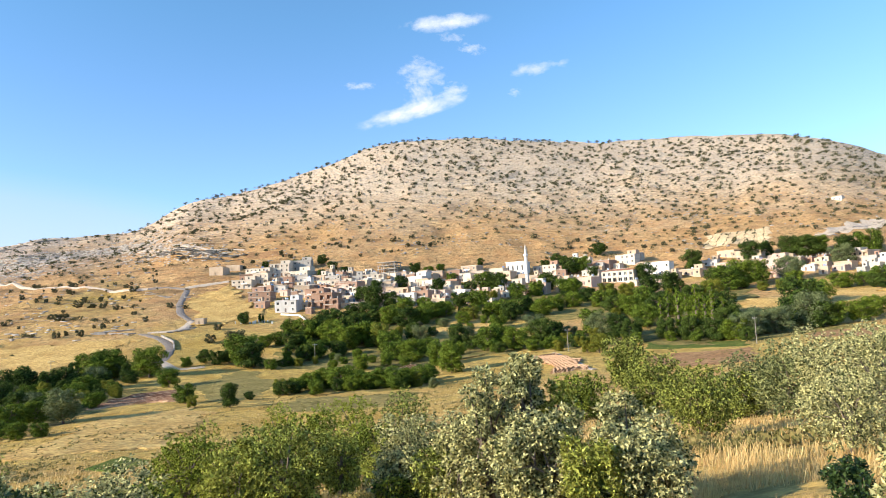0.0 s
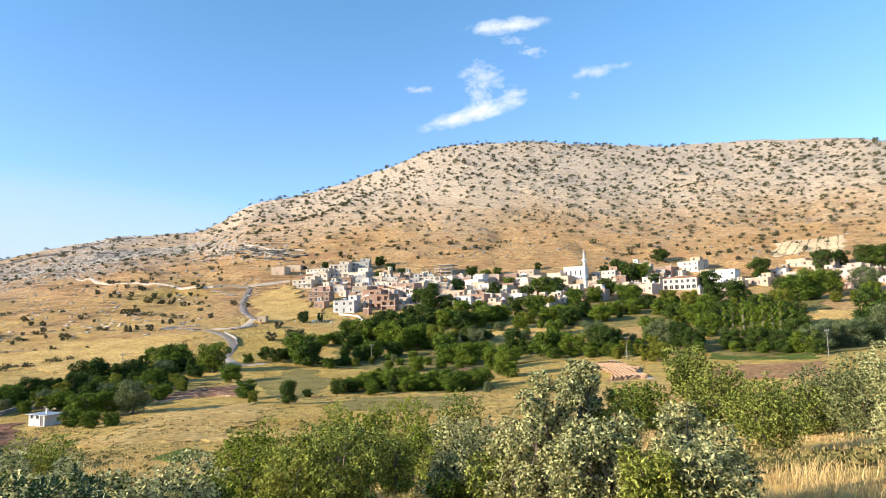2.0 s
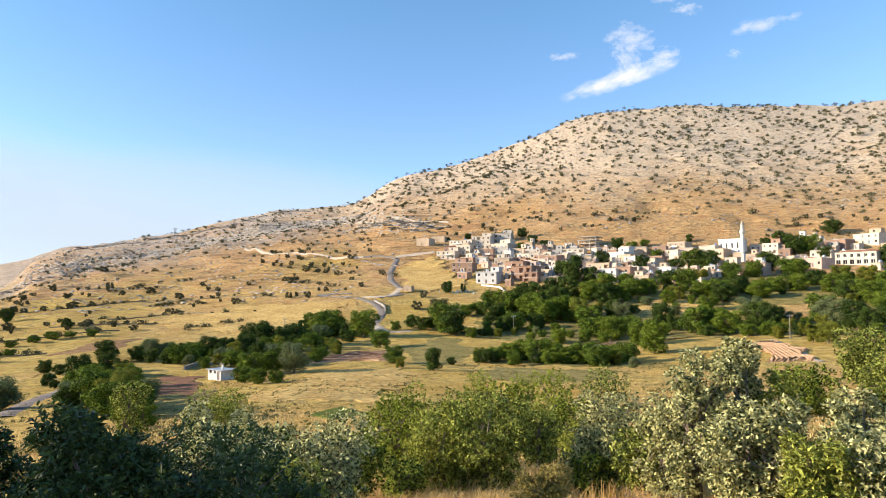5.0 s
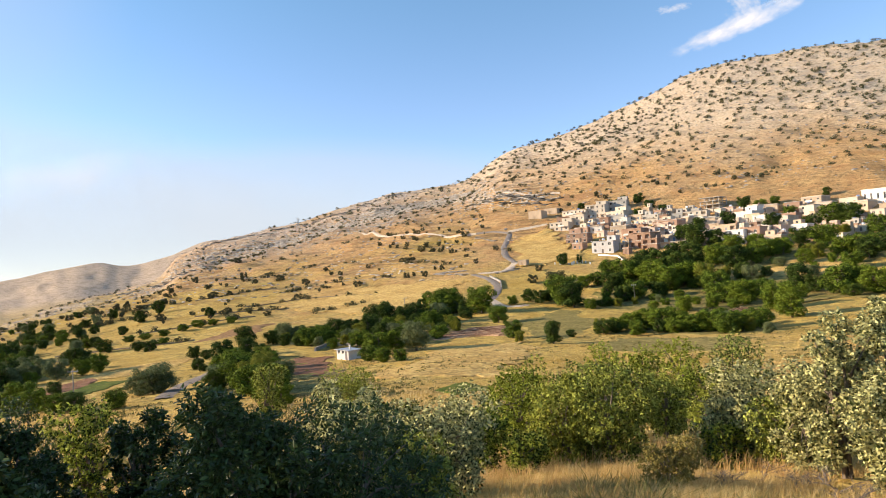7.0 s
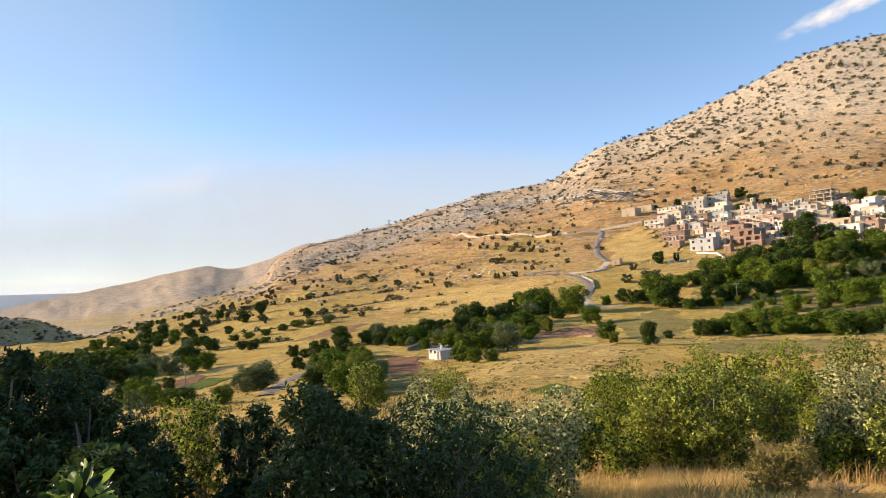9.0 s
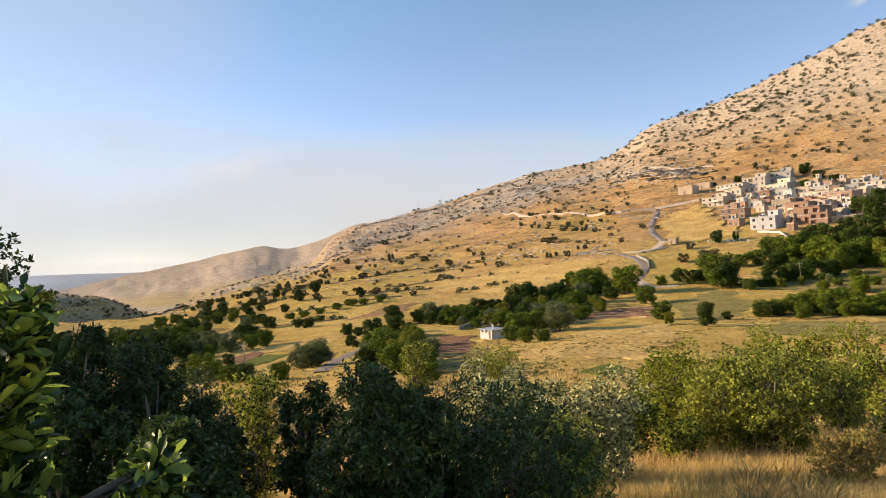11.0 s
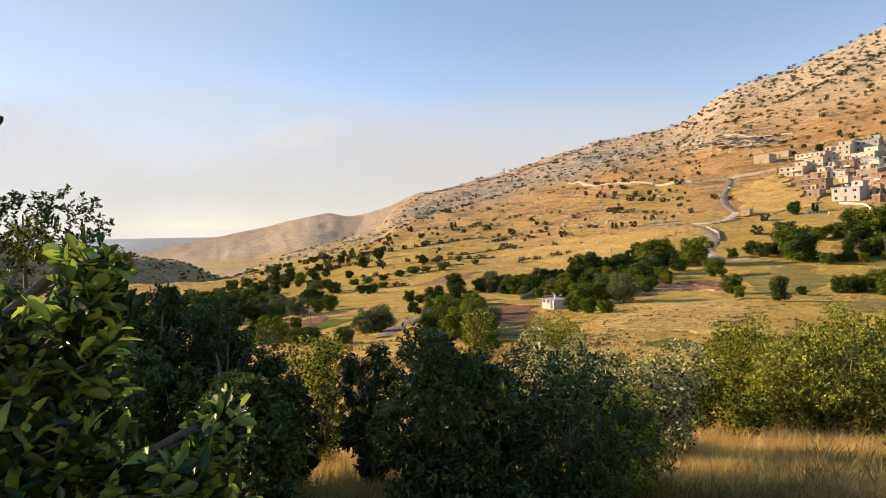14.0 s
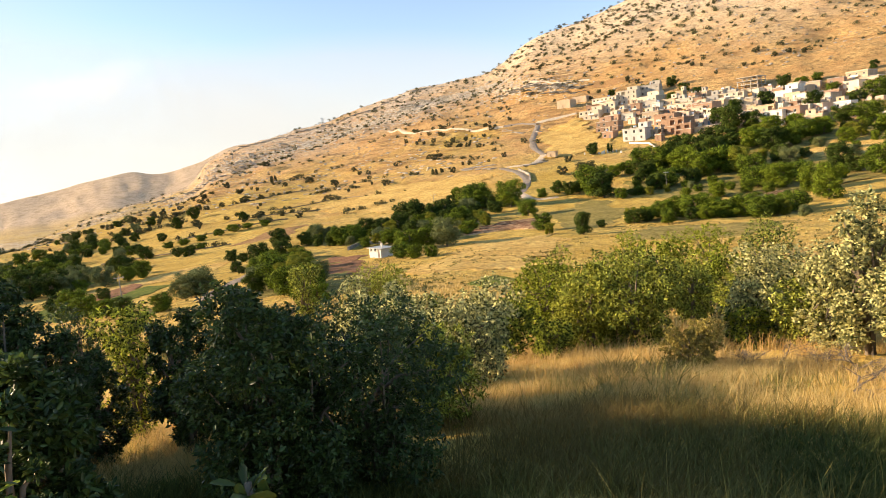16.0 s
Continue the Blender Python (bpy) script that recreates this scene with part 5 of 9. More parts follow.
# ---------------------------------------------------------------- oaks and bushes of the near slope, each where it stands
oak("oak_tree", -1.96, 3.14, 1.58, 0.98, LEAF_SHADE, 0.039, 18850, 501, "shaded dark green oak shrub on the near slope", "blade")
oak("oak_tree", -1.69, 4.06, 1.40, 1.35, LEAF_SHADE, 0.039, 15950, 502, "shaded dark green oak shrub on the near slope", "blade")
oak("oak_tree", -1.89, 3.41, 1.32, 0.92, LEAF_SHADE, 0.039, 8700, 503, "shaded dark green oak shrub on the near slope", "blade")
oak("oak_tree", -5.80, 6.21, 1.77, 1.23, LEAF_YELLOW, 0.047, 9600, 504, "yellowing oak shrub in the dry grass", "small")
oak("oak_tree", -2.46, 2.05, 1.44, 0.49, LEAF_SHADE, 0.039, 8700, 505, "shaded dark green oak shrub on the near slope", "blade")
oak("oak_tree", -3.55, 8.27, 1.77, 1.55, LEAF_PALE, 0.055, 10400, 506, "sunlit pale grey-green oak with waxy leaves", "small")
oak("oak_tree", -2.92, 8.51, 1.43, 0.98, LEAF_NEAR, 0.055, 6400, 507, "dense green gall oak on the dry slope", "small")
oak("oak_tree", -2.49, 11.74, 1.36, 1.74, LEAF_YELLOW, 0.062, 8800, 508, "yellowing oak shrub in the dry grass", "small")
oak("oak_tree", -1.59, 11.39, 0.79, 1.14, LEAF_YELLOW, 0.055, 4400, 509, "yellowing oak shrub in the dry grass", "small")
oak("oak_tree", -0.49, 16.99, 2.05, 2.61, LEAF_NEAR, 0.066, 10920, 510, "dense green gall oak on the dry slope", "small", solid=True)
oak("oak_tree", -2.40, 19.86, 1.96, 1.99, LEAF_FRESH, 0.066, 6300, 511, "bright green leafy tree on the lower slope", "small", solid=True)
oak("oak_tree", -1.16, 13.95, 0.91, 1.14, LEAF_FRESH, 0.053, 3780, 512, "bright green leafy tree on the lower slope", "small", solid=True)
oak("oak_tree", 1.52, 20.94, 1.73, 1.71, LEAF_NEAR, 0.073, 5880, 513, "dense green gall oak on the dry slope", "small", solid=True)
oak("oak_tree", 2.07, 14.86, 1.66, 1.49, LEAF_NEAR, 0.059, 6300, 514, "dense green gall oak on the dry slope", "small", solid=True)
oak("oak_tree", 1.86, 12.87, 0.88, 1.06, LEAF_YELLOW, 0.062, 3600, 515, "yellowing oak shrub in the dry grass", "small")
oak("thorn_bush", 0.65, 9.48, 0.73, 1.03, LEAF_BROWN, 0.039, 7200, 516, "brownish dry thorny bush in the grass", "small")
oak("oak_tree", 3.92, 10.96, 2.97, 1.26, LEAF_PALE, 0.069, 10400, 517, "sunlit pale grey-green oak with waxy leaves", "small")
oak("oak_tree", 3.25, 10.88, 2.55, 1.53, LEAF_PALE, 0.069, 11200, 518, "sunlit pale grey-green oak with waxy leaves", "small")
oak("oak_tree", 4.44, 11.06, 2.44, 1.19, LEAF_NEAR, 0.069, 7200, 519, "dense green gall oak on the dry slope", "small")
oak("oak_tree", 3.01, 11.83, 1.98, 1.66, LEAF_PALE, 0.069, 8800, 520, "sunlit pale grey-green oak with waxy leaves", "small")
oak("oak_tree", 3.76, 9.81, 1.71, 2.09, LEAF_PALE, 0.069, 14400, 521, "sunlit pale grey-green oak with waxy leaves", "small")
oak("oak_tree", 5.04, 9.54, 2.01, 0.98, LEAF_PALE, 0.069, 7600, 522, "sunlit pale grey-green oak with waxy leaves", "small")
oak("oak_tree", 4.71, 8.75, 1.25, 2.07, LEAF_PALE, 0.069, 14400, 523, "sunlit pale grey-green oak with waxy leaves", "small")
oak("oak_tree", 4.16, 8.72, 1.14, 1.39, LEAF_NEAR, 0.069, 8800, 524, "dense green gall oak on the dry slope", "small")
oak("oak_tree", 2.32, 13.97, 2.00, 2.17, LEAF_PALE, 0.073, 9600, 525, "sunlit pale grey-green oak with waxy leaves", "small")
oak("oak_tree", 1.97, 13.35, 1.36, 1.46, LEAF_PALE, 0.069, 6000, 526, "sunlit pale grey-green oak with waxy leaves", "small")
oak("oak_tree", 2.82, 12.51, 1.41, 1.62, LEAF_NEAR, 0.069, 6800, 527, "dense green gall oak on the dry slope", "small")
oak("oak_tree", -0.21, 12.98, 2.04, 2.23, LEAF_NEAR, 0.073, 12000, 528, "dense green gall oak on the dry slope", "small")
oak("oak_tree", -1.03, 12.94, 1.72, 1.76, LEAF_NEAR, 0.073, 8800, 529, "dense green gall oak on the dry slope", "small")
oak("oak_tree", -2.08, 14.86, 2.19, 1.90, LEAF_FRESH, 0.059, 8400, 530, "bright green leafy tree on the lower slope", "small", solid=True)
oak("oak_tree", 0.78, 23.99, 2.76, 2.17, LEAF_FRESH, 0.086, 6720, 531, "bright green leafy tree on the lower slope", "small", solid=True)
oak("oak_tree", -0.42, 27.00, 3.29, 1.95, LEAF_FRESH, 0.086, 4200, 532, "bright green leafy tree on the lower slope", "small", solid=True)
oak("oak_tree", 2.25, 25.90, 3.31, 2.12, LEAF_FRESH, 0.086, 6300, 533, "bright green leafy tree on the lower slope", "small", solid=True)
oak("oak_tree", 4.52, 27.63, 3.46, 2.78, LEAF_NEAR, 0.086, 7560, 534, "dense green gall oak on the dry slope", "small", solid=True)
oak("oak_tree", 2.28, 19.87, 2.23, 1.45, LEAF_FRESH, 0.073, 5460, 535, "bright green leafy tree on the lower slope", "small", solid=True)
oak("oak_tree", 1.16, 17.96, 1.98, 1.63, LEAF_NEAR, 0.073, 5460, 536, "dense green gall oak on the dry slope", "small", solid=True)
oak("oak_tree", 44.88, 83.93, 7.11, 7.75, LEAF_NEAR, 0.324, 8190, 537, "dense green gall oak on the dry slope", "small", solid=True)
oak("oak_tree", 32.73, 56.05, 5.41, 6.46, LEAF_NEAR, 0.221, 10920, 538, "dense green gall oak on the dry slope", "small", solid=True)
oak("oak_tree", 19.76, 29.75, 3.25, 4.36, LEAF_NEAR, 0.121, 16380, 539, "dense green gall oak on the dry slope", "small", solid=True)
oak("oak_tree", 33.51, 42.77, 4.19, 6.39, LEAF_SAGE, 0.185, 10920, 540, "dull sage-green oak on the dry slope", "small", solid=True)
oak("oak_tree", 30.89, 36.17, 4.46, 5.59, LEAF_SAGE, 0.162, 14196, 541, "dull sage-green oak on the dry slope", "small", solid=True)
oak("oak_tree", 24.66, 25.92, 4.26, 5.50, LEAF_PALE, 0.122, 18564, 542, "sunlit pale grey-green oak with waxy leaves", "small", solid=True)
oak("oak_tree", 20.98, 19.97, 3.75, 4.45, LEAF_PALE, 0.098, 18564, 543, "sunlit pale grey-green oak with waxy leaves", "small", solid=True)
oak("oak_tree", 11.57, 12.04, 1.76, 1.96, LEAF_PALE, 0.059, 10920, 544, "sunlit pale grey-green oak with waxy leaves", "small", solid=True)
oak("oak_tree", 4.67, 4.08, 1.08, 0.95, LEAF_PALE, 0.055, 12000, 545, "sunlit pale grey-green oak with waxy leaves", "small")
oak("oak_tree", 4.98, 5.20, 0.87, 0.59, LEAF_SHADE, 0.047, 4400, 546, "dark green gall oak on the dry slope", "small")
oak("oak_tree", 25.42, 55.85, 4.01, 6.66, LEAF_FRESH, 0.209, 9282, 547, "bright green leafy tree on the lower slope", "small", solid=True)
oak("oak_tree", 31.80, 42.54, 3.25, 3.84, LEAF_NEAR, 0.181, 5460, 548, "dense green gall oak on the dry slope", "small", solid=True)
oak("oak_tree", -2.22, 8.21, 1.41, 1.84, LEAF_PALE, 0.055, 9600, 549, "sunlit pale grey-green oak with waxy leaves", "small")
oak("oak_tree", -2.36, 3.83, 1.51, 0.94, LEAF_SHADE, 0.039, 11600, 550, "shaded dark green oak shrub on the near slope", "blade")
oak("oak_tree", -2.68, 6.47, 1.48, 1.46, LEAF_PALE, 0.051, 14400, 551, "sunlit pale grey-green oak with waxy leaves", "small")
oak("oak_tree", -2.27, 9.23, 1.37, 1.12, LEAF_PALE, 0.055, 7200, 552, "sunlit pale grey-green oak with waxy leaves", "small")
oak("oak_tree", -2.57, 17.82, 2.00, 1.79, LEAF_FRESH, 0.073, 6720, 553, "bright green leafy tree on the lower slope", "small", solid=True)
oak("oak_tree", -1.79, 5.73, 1.00, 1.08, LEAF_NEAR, 0.047, 6380, 554, "dense green gall oak on the dry slope", "blade")
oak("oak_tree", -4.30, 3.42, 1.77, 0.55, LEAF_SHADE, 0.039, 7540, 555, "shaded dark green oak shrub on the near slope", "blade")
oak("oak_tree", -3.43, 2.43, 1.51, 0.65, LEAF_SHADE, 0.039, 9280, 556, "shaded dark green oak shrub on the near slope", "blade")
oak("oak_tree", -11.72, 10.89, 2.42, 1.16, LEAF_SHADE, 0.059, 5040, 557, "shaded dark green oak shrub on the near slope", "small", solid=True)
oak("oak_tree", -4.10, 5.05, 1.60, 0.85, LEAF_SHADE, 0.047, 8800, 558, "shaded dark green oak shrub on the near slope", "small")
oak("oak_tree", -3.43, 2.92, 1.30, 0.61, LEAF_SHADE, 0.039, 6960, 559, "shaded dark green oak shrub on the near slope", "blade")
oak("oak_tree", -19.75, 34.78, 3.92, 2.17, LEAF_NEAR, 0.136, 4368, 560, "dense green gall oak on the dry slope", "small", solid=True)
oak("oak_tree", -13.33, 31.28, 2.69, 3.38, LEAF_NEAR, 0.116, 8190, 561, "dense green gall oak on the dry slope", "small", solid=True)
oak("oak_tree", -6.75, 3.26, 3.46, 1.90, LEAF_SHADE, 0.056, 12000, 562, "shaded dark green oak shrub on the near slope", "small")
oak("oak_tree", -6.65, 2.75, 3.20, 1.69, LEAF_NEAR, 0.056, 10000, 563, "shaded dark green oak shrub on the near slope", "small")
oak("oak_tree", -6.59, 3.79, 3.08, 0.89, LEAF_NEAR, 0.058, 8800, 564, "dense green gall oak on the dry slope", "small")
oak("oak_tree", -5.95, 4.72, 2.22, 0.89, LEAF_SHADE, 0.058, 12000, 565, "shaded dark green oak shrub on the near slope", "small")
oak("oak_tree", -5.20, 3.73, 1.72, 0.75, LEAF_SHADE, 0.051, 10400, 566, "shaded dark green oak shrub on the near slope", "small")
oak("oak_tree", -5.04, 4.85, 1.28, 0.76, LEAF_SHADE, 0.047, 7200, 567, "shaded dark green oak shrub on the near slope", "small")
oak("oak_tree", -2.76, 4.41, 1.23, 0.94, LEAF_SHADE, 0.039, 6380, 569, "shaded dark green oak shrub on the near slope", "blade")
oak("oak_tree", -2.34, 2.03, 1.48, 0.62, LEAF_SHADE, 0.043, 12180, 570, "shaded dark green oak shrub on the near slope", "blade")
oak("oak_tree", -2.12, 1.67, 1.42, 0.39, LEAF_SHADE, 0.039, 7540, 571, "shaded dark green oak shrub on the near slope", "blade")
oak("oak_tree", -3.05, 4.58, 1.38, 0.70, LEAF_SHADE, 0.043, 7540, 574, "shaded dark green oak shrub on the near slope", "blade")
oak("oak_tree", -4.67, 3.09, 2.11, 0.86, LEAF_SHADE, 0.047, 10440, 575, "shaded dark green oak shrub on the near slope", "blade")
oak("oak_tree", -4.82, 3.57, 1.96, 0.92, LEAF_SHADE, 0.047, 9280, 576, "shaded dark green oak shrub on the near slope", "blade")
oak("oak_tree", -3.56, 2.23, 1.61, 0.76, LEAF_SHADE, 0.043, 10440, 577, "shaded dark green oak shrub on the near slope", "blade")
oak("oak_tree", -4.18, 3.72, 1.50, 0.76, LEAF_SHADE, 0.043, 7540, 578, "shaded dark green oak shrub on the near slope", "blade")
branch_tree("oak_tree", -2.23, 0.50, (
    ((-1.51, 0.55, 29.82), (0.13, 0.14, 0.13), 14),
    ((-1.53, 0.58, 29.66), (0.17, 0.19, 0.17), 18),
    ((-1.54, 0.57, 29.49), (0.17, 0.19, 0.17), 14),
    ((-1.47, 0.70, 29.74), (0.11, 0.12, 0.11), 14),
    ((-1.49, 0.70, 29.58), (0.13, 0.14, 0.13), 16),
    ((-1.39, 0.64, 29.48), (0.13, 0.14, 0.13), 12),
    ((-1.45, 0.80, 29.79), (0.06, 0.07, 0.06), 8),
    ((-1.47, 0.83, 29.66), (0.07, 0.08, 0.07), 8),
    ((-1.38, 0.78, 29.56), (0.08, 0.09, 0.08), 10),
    ((-1.39, 0.80, 29.44), (0.09, 0.09, 0.09), 9),
    ((-1.41, 0.79, 29.91), (0.05, 0.06, 0.05), 9),
    ((-1.43, 0.86, 29.93), (0.03, 0.04, 0.03), 5),
    ((-1.51, 0.82, 29.97), (0.03, 0.03, 0.03), 4),
    ((-1.42, 0.82, 29.98), (0.03, 0.03, 0.03), 4),
    ((-1.59, 0.58, 29.91), (0.07, 0.08, 0.07), 5),
    ((-1.48, 0.65, 29.84), (0.08, 0.09, 0.08), 7),
    ((-1.26, 1.01, 29.59), (0.03, 0.04, 0.03), 8),
    ((-1.31, 1.01, 29.54), (0.04, 0.04, 0.04), 7),
    ((-1.27, 0.90, 29.48), (0.06, 0.07, 0.06), 9),
    ((-1.25, 0.98, 29.40), (0.05, 0.06, 0.05), 6),
    ((-1.27, 0.83, 29.44), (0.07, 0.08, 0.07), 7),
    ((-1.35, 0.84, 29.49), (0.06, 0.06, 0.06), 6),
    ((-1.62, 0.49, 29.72), (0.17, 0.19, 0.17), 12),
), 0.066, 13, 71, "close shaded oak with broad toothed leaves", LEAF_CLOSE, (-2.11, 0.59, 29.78))
leaf_spray(-2.14, -0.03, (
    ((-0.772, 0.309, 30.102), (-0.762, 0.357, 30.136), 0.71),
    ((-0.770, 0.268, 30.080), (-0.765, 0.310, 30.115), 0.75),
    ((-0.790, 0.290, 30.112), (-0.794, 0.301, 30.166), 0.92),
    ((-0.781, 0.286, 30.110), (-0.800, 0.273, 30.134), 1.09),
    ((-0.802, 0.274, 30.143), (-0.804, 0.298, 30.177), 0.98),
    ((-0.766, 0.296, 30.112), (-0.774, 0.310, 30.134), 0.71),
    ((-0.769, 0.277, 30.053), (-0.778, 0.293, 30.072), 0.52),
    ((-0.766, 0.258, 30.045), (-0.762, 0.311, 30.035), 0.92),
    ((-0.779, 0.256, 30.013), (-0.781, 0.295, 29.996), 1.09),
    ((-0.795, 0.265, 30.058), (-0.804, 0.283, 30.074), 0.92),
    ((-0.788, 0.261, 29.981), (-0.794, 0.289, 29.989), 1.03),
    ((-0.805, 0.267, 30.045), (-0.808, 0.303, 30.064), 0.40),
    ((-0.779, 0.252, 29.953), (-0.782, 0.288, 29.958), 0.92),
), ((-1.50, -0.01, 29.94), (-0.804, 0.243, 30.026), (-0.791, 0.271, 30.079), (-0.784, 0.283, 30.095), (-0.780, 0.287, 30.111)))
branch_tree("oak_sapling", -0.66, 1.14, (
    ((-0.70, 1.18, 29.345), (0.03, 0.02, 0.03), 3),
), 0.07, 6, 73, "young oak shoot with dull upright leaves in shade", LEAF_SHADE, (-0.69, 1.17, 29.22))
# two unseen oaks, added only to cast shade over the near slope
oak("oak_tree", -8.6, 1.8, 5.4, 2.8, LEAF_SHADE, 0.12, 7000, 91, "tall oak added out of view to shade the foreground", "blade")
oak("oak_tree", -10.6, 3.2, 5.6, 2.6, LEAF_SHADE, 0.12, 7000, 92, "tall oak added out of view to shade the foreground", "blade")
bare_tree(1.36, 10.14, 1.10, 11, "dead_bush", "small dead bush of bare twigs in grass")
bare_tree(1.98, 10.65, 1.20, 12, "dead_bush", "small dead bush of bare twigs in grass")
bare_tree(2.32, 10.14, 1.00, 13, "dead_bush", "small dead bush of bare twigs in grass")
bare_tree(2.60, 9.39, 1.20, 14, "dead_bush", "small dead bush of bare twigs in grass")
bare_tree(2.18, 7.62, 1.00, 15, "dead_bush", "small dead bush of bare twigs in grass")
# ---------------------------------------------------------------- the village, house by house
house("pale2", -2.9, 343.1, 11.5, 10.2, 6.2, -22)
house("cream", -30.3, 431.8, 13.0, 11.8, 5.6, -19)
house("brick", -25.7, 440.9, 13.3, 11.5, 4.9, -13)
house("cream", -21.5, 455.4, 18.8, 9.4, 5.5, -31)
house("cream", -18.9, 438.0, 10.2, 9.0, 6.0, -23)
house("cream", -7.2, 452.3, 13.2, 10.7, 8.6, -16)
house("tan", -17.3, 439.7, 4.5, 4.5, 6.8, -32)
house("cream", 3.5, 444.9, 18.4, 9.2, 4.2, -38)
house("brick", -1.7, 416.1, 5.7, 4.5, 6.4, -19)
house("grey", 6.3, 460.1, 15.1, 7.5, 7.1, -16)
house("brick", -15.4, 407.4, 9.5, 9.0, 4.2, -35)
house("brick", -17.1, 376.0, 12.3, 10.1, 5.8, -16)
house("brick", 14.2, 405.7, 8.7, 8.6, 2.8, -26)
house("brick", 12.3, 365.4, 11.6, 11.0, 5.7, -31)
house("brickopen", 15.4, 344.9, 11.9, 11.1, 7.7, -30)
house("brickopen", 19.7, 341.0, 8.2, 8.2, 5.3, -27)
house("brick", 8.2, 334.6, 3.5, 2.9, 2.9, -36)
house("pink", 29.0, 388.6, 10.1, 10.0, 5.0, -37)
house("brick", 32.8, 387.6, 11.4, 10.3, 6.7, -32)
house("tan", 30.2, 340.4, 13.2, 11.8, 2.9, -23)
house("white", 35.7, 361.5, 10.0, 8.1, 3.8, -34)
house("cream", 51.2, 419.3, 14.5, 7.3, 5.1, -23)
house("pink", 48.4, 372.4, 12.9, 11.9, 3.9, -22)
house("pink", 52.3, 376.8, 13.1, 12.8, 3.9, -23)
house("skeleton", 62.1, 433.2, 12.1, 11.2, 9.0, -32)
house("tan", 58.8, 361.6, 11.0, 8.6, 3.8, -41)
house("white", 57.8, 331.8, 7.8, 6.8, 6.4, -33)
house("brick", 64.7, 331.7, 8.7, 6.7, 7.0, -41)
house("white", 74.8, 403.2, 12.4, 10.6, 4.2, -48)
house("white", 78.7, 375.6, 9.9, 8.9, 5.3, -47)
house("cream", 85.3, 371.3, 11.5, 10.3, 4.6, -42)
house("brick", 74.5, 325.6, 4.3, 4.2, 4.3, -38)
house("brick", 101.6, 406.6, 7.9, 6.6, 7.2, -28)
house("tan", 114.8, 418.2, 11.2, 11.1, 5.2, -40)
house("cream", 107.0, 399.5, 8.2, 6.7, 5.7, -46)
house("tan", 115.9, 393.2, 8.8, 8.8, 4.9, -38)
house("cream", 130.6, 408.6, 10.0, 7.8, 4.4, -47)
house("cream", 114.1, 373.0, 10.1, 9.7, 4.7, -46)
house("tan", 133.2, 400.5, 9.1, 8.8, 4.4, -47)
house("mosque", 142.7, 405.4, 13.0, 10.0, 8.1, -41)
house("tan", 139.1, 382.5, 5.3, 5.0, 4.9, -35)
house("tan", 119.1, 339.2, 10.2, 8.3, 2.2, -40)
house("pink", 130.3, 332.1, 7.1, 6.3, 6.1, -47)
house("pink", 152.7, 377.7, 12.3, 10.2, 3.5, -36)
house("cream", 163.4, 398.4, 9.3, 7.3, 5.9, -46)
house("grey", 155.2, 356.0, 6.7, 5.6, 4.0, -46)
house("cream", 181.9, 400.5, 8.7, 7.9, 5.3, -40)
house("pink", 165.2, 354.7, 13.5, 10.3, 4.7, -62)
house("white", 194.0, 422.1, 7.2, 5.9, 2.4, -40)
house("cream", 193.1, 406.0, 5.8, 4.8, 3.9, -49)
house("brick", 198.5, 395.3, 12.2, 10.1, 4.6, -56)
house("school", 189.5, 357.3, 19.9, 9.9, 7.0, -50)
house("cream", 217.6, 398.3, 14.5, 7.2, 6.3, -59)
house("cream", 227.3, 401.4, 7.9, 6.2, 4.0, -51)
house("white", 220.3, 364.5, 15.8, 7.9, 8.1, -53)
house("tan", 234.1, 352.0, 14.6, 7.3, 3.6, -65)
house("tan", 272.6, 368.5, 11.8, 10.9, 3.9, -64)
house("pink", 258.4, 350.6, 12.0, 11.0, 3.8, -52)
house("tan", 275.5, 352.9, 18.1, 9.1, 6.2, -60)
house("brick", 271.1, 337.5, 9.3, 8.0, 4.5, -56)
house("pink", 273.6, 330.0, 14.8, 7.4, 6.6, -72)
house("tan", 284.4, 326.8, 11.2, 9.3, 6.0, -56)
house("white", 282.7, 313.4, 9.1, 8.8, 3.6, -66)
house("tan", 311.2, 306.4, 12.0, 10.9, 6.0, -81)
house("tan", 295.5, 301.1, 9.1, 7.8, 3.6, -68)
house("grey", 310.5, 298.1, 7.4, 7.1, 4.4, -72)
house("white", 456.0, 464.0, 7.8, 6.5, 3.4, -67)
house("grey", 25.5, 423.5, 9.1, 6.9, 3.7, -28)
house("pink", 38.3, 399.2, 6.9, 5.5, 4.1, -34)
house("tan", 70.3, 320.4, 9.9, 9.5, 4.2, -39)
house("ruin", -38.9, 476.4, 10.3, 9.0, 4.1, -18)
house("ruin", -48.3, 459.1, 9.9, 9.9, 5.6, -19)
house("shed", -41.9, 325.6, 4.5, 3.4, 3.1, -13)
house("tan", -11.8, 417.5, 7.2, 6.7, 4.3, -25)
house("white", -6.6, 405.2, 7.0, 6.2, 4.2, -14)
house("grey", 6.3, 431.3, 9.3, 9.0, 4.5, -17)
house("tan", 6.1, 395.6, 9.5, 9.5, 4.4, -18)
house("tan", 17.4, 432.0, 8.6, 6.8, 3.7, -28)
house("cream", 19.7, 413.2, 8.9, 6.8, 3.2, -30)
house("pink", 23.1, 362.5, 7.8, 6.1, 3.8, -30)
house("brick", 29.2, 404.1, 7.0, 5.7, 3.5, -30)
house("tan", 29.5, 357.6, 6.2, 5.5, 3.1, -42)
house("tan", 42.6, 406.9, 8.5, 6.6, 3.5, -41)
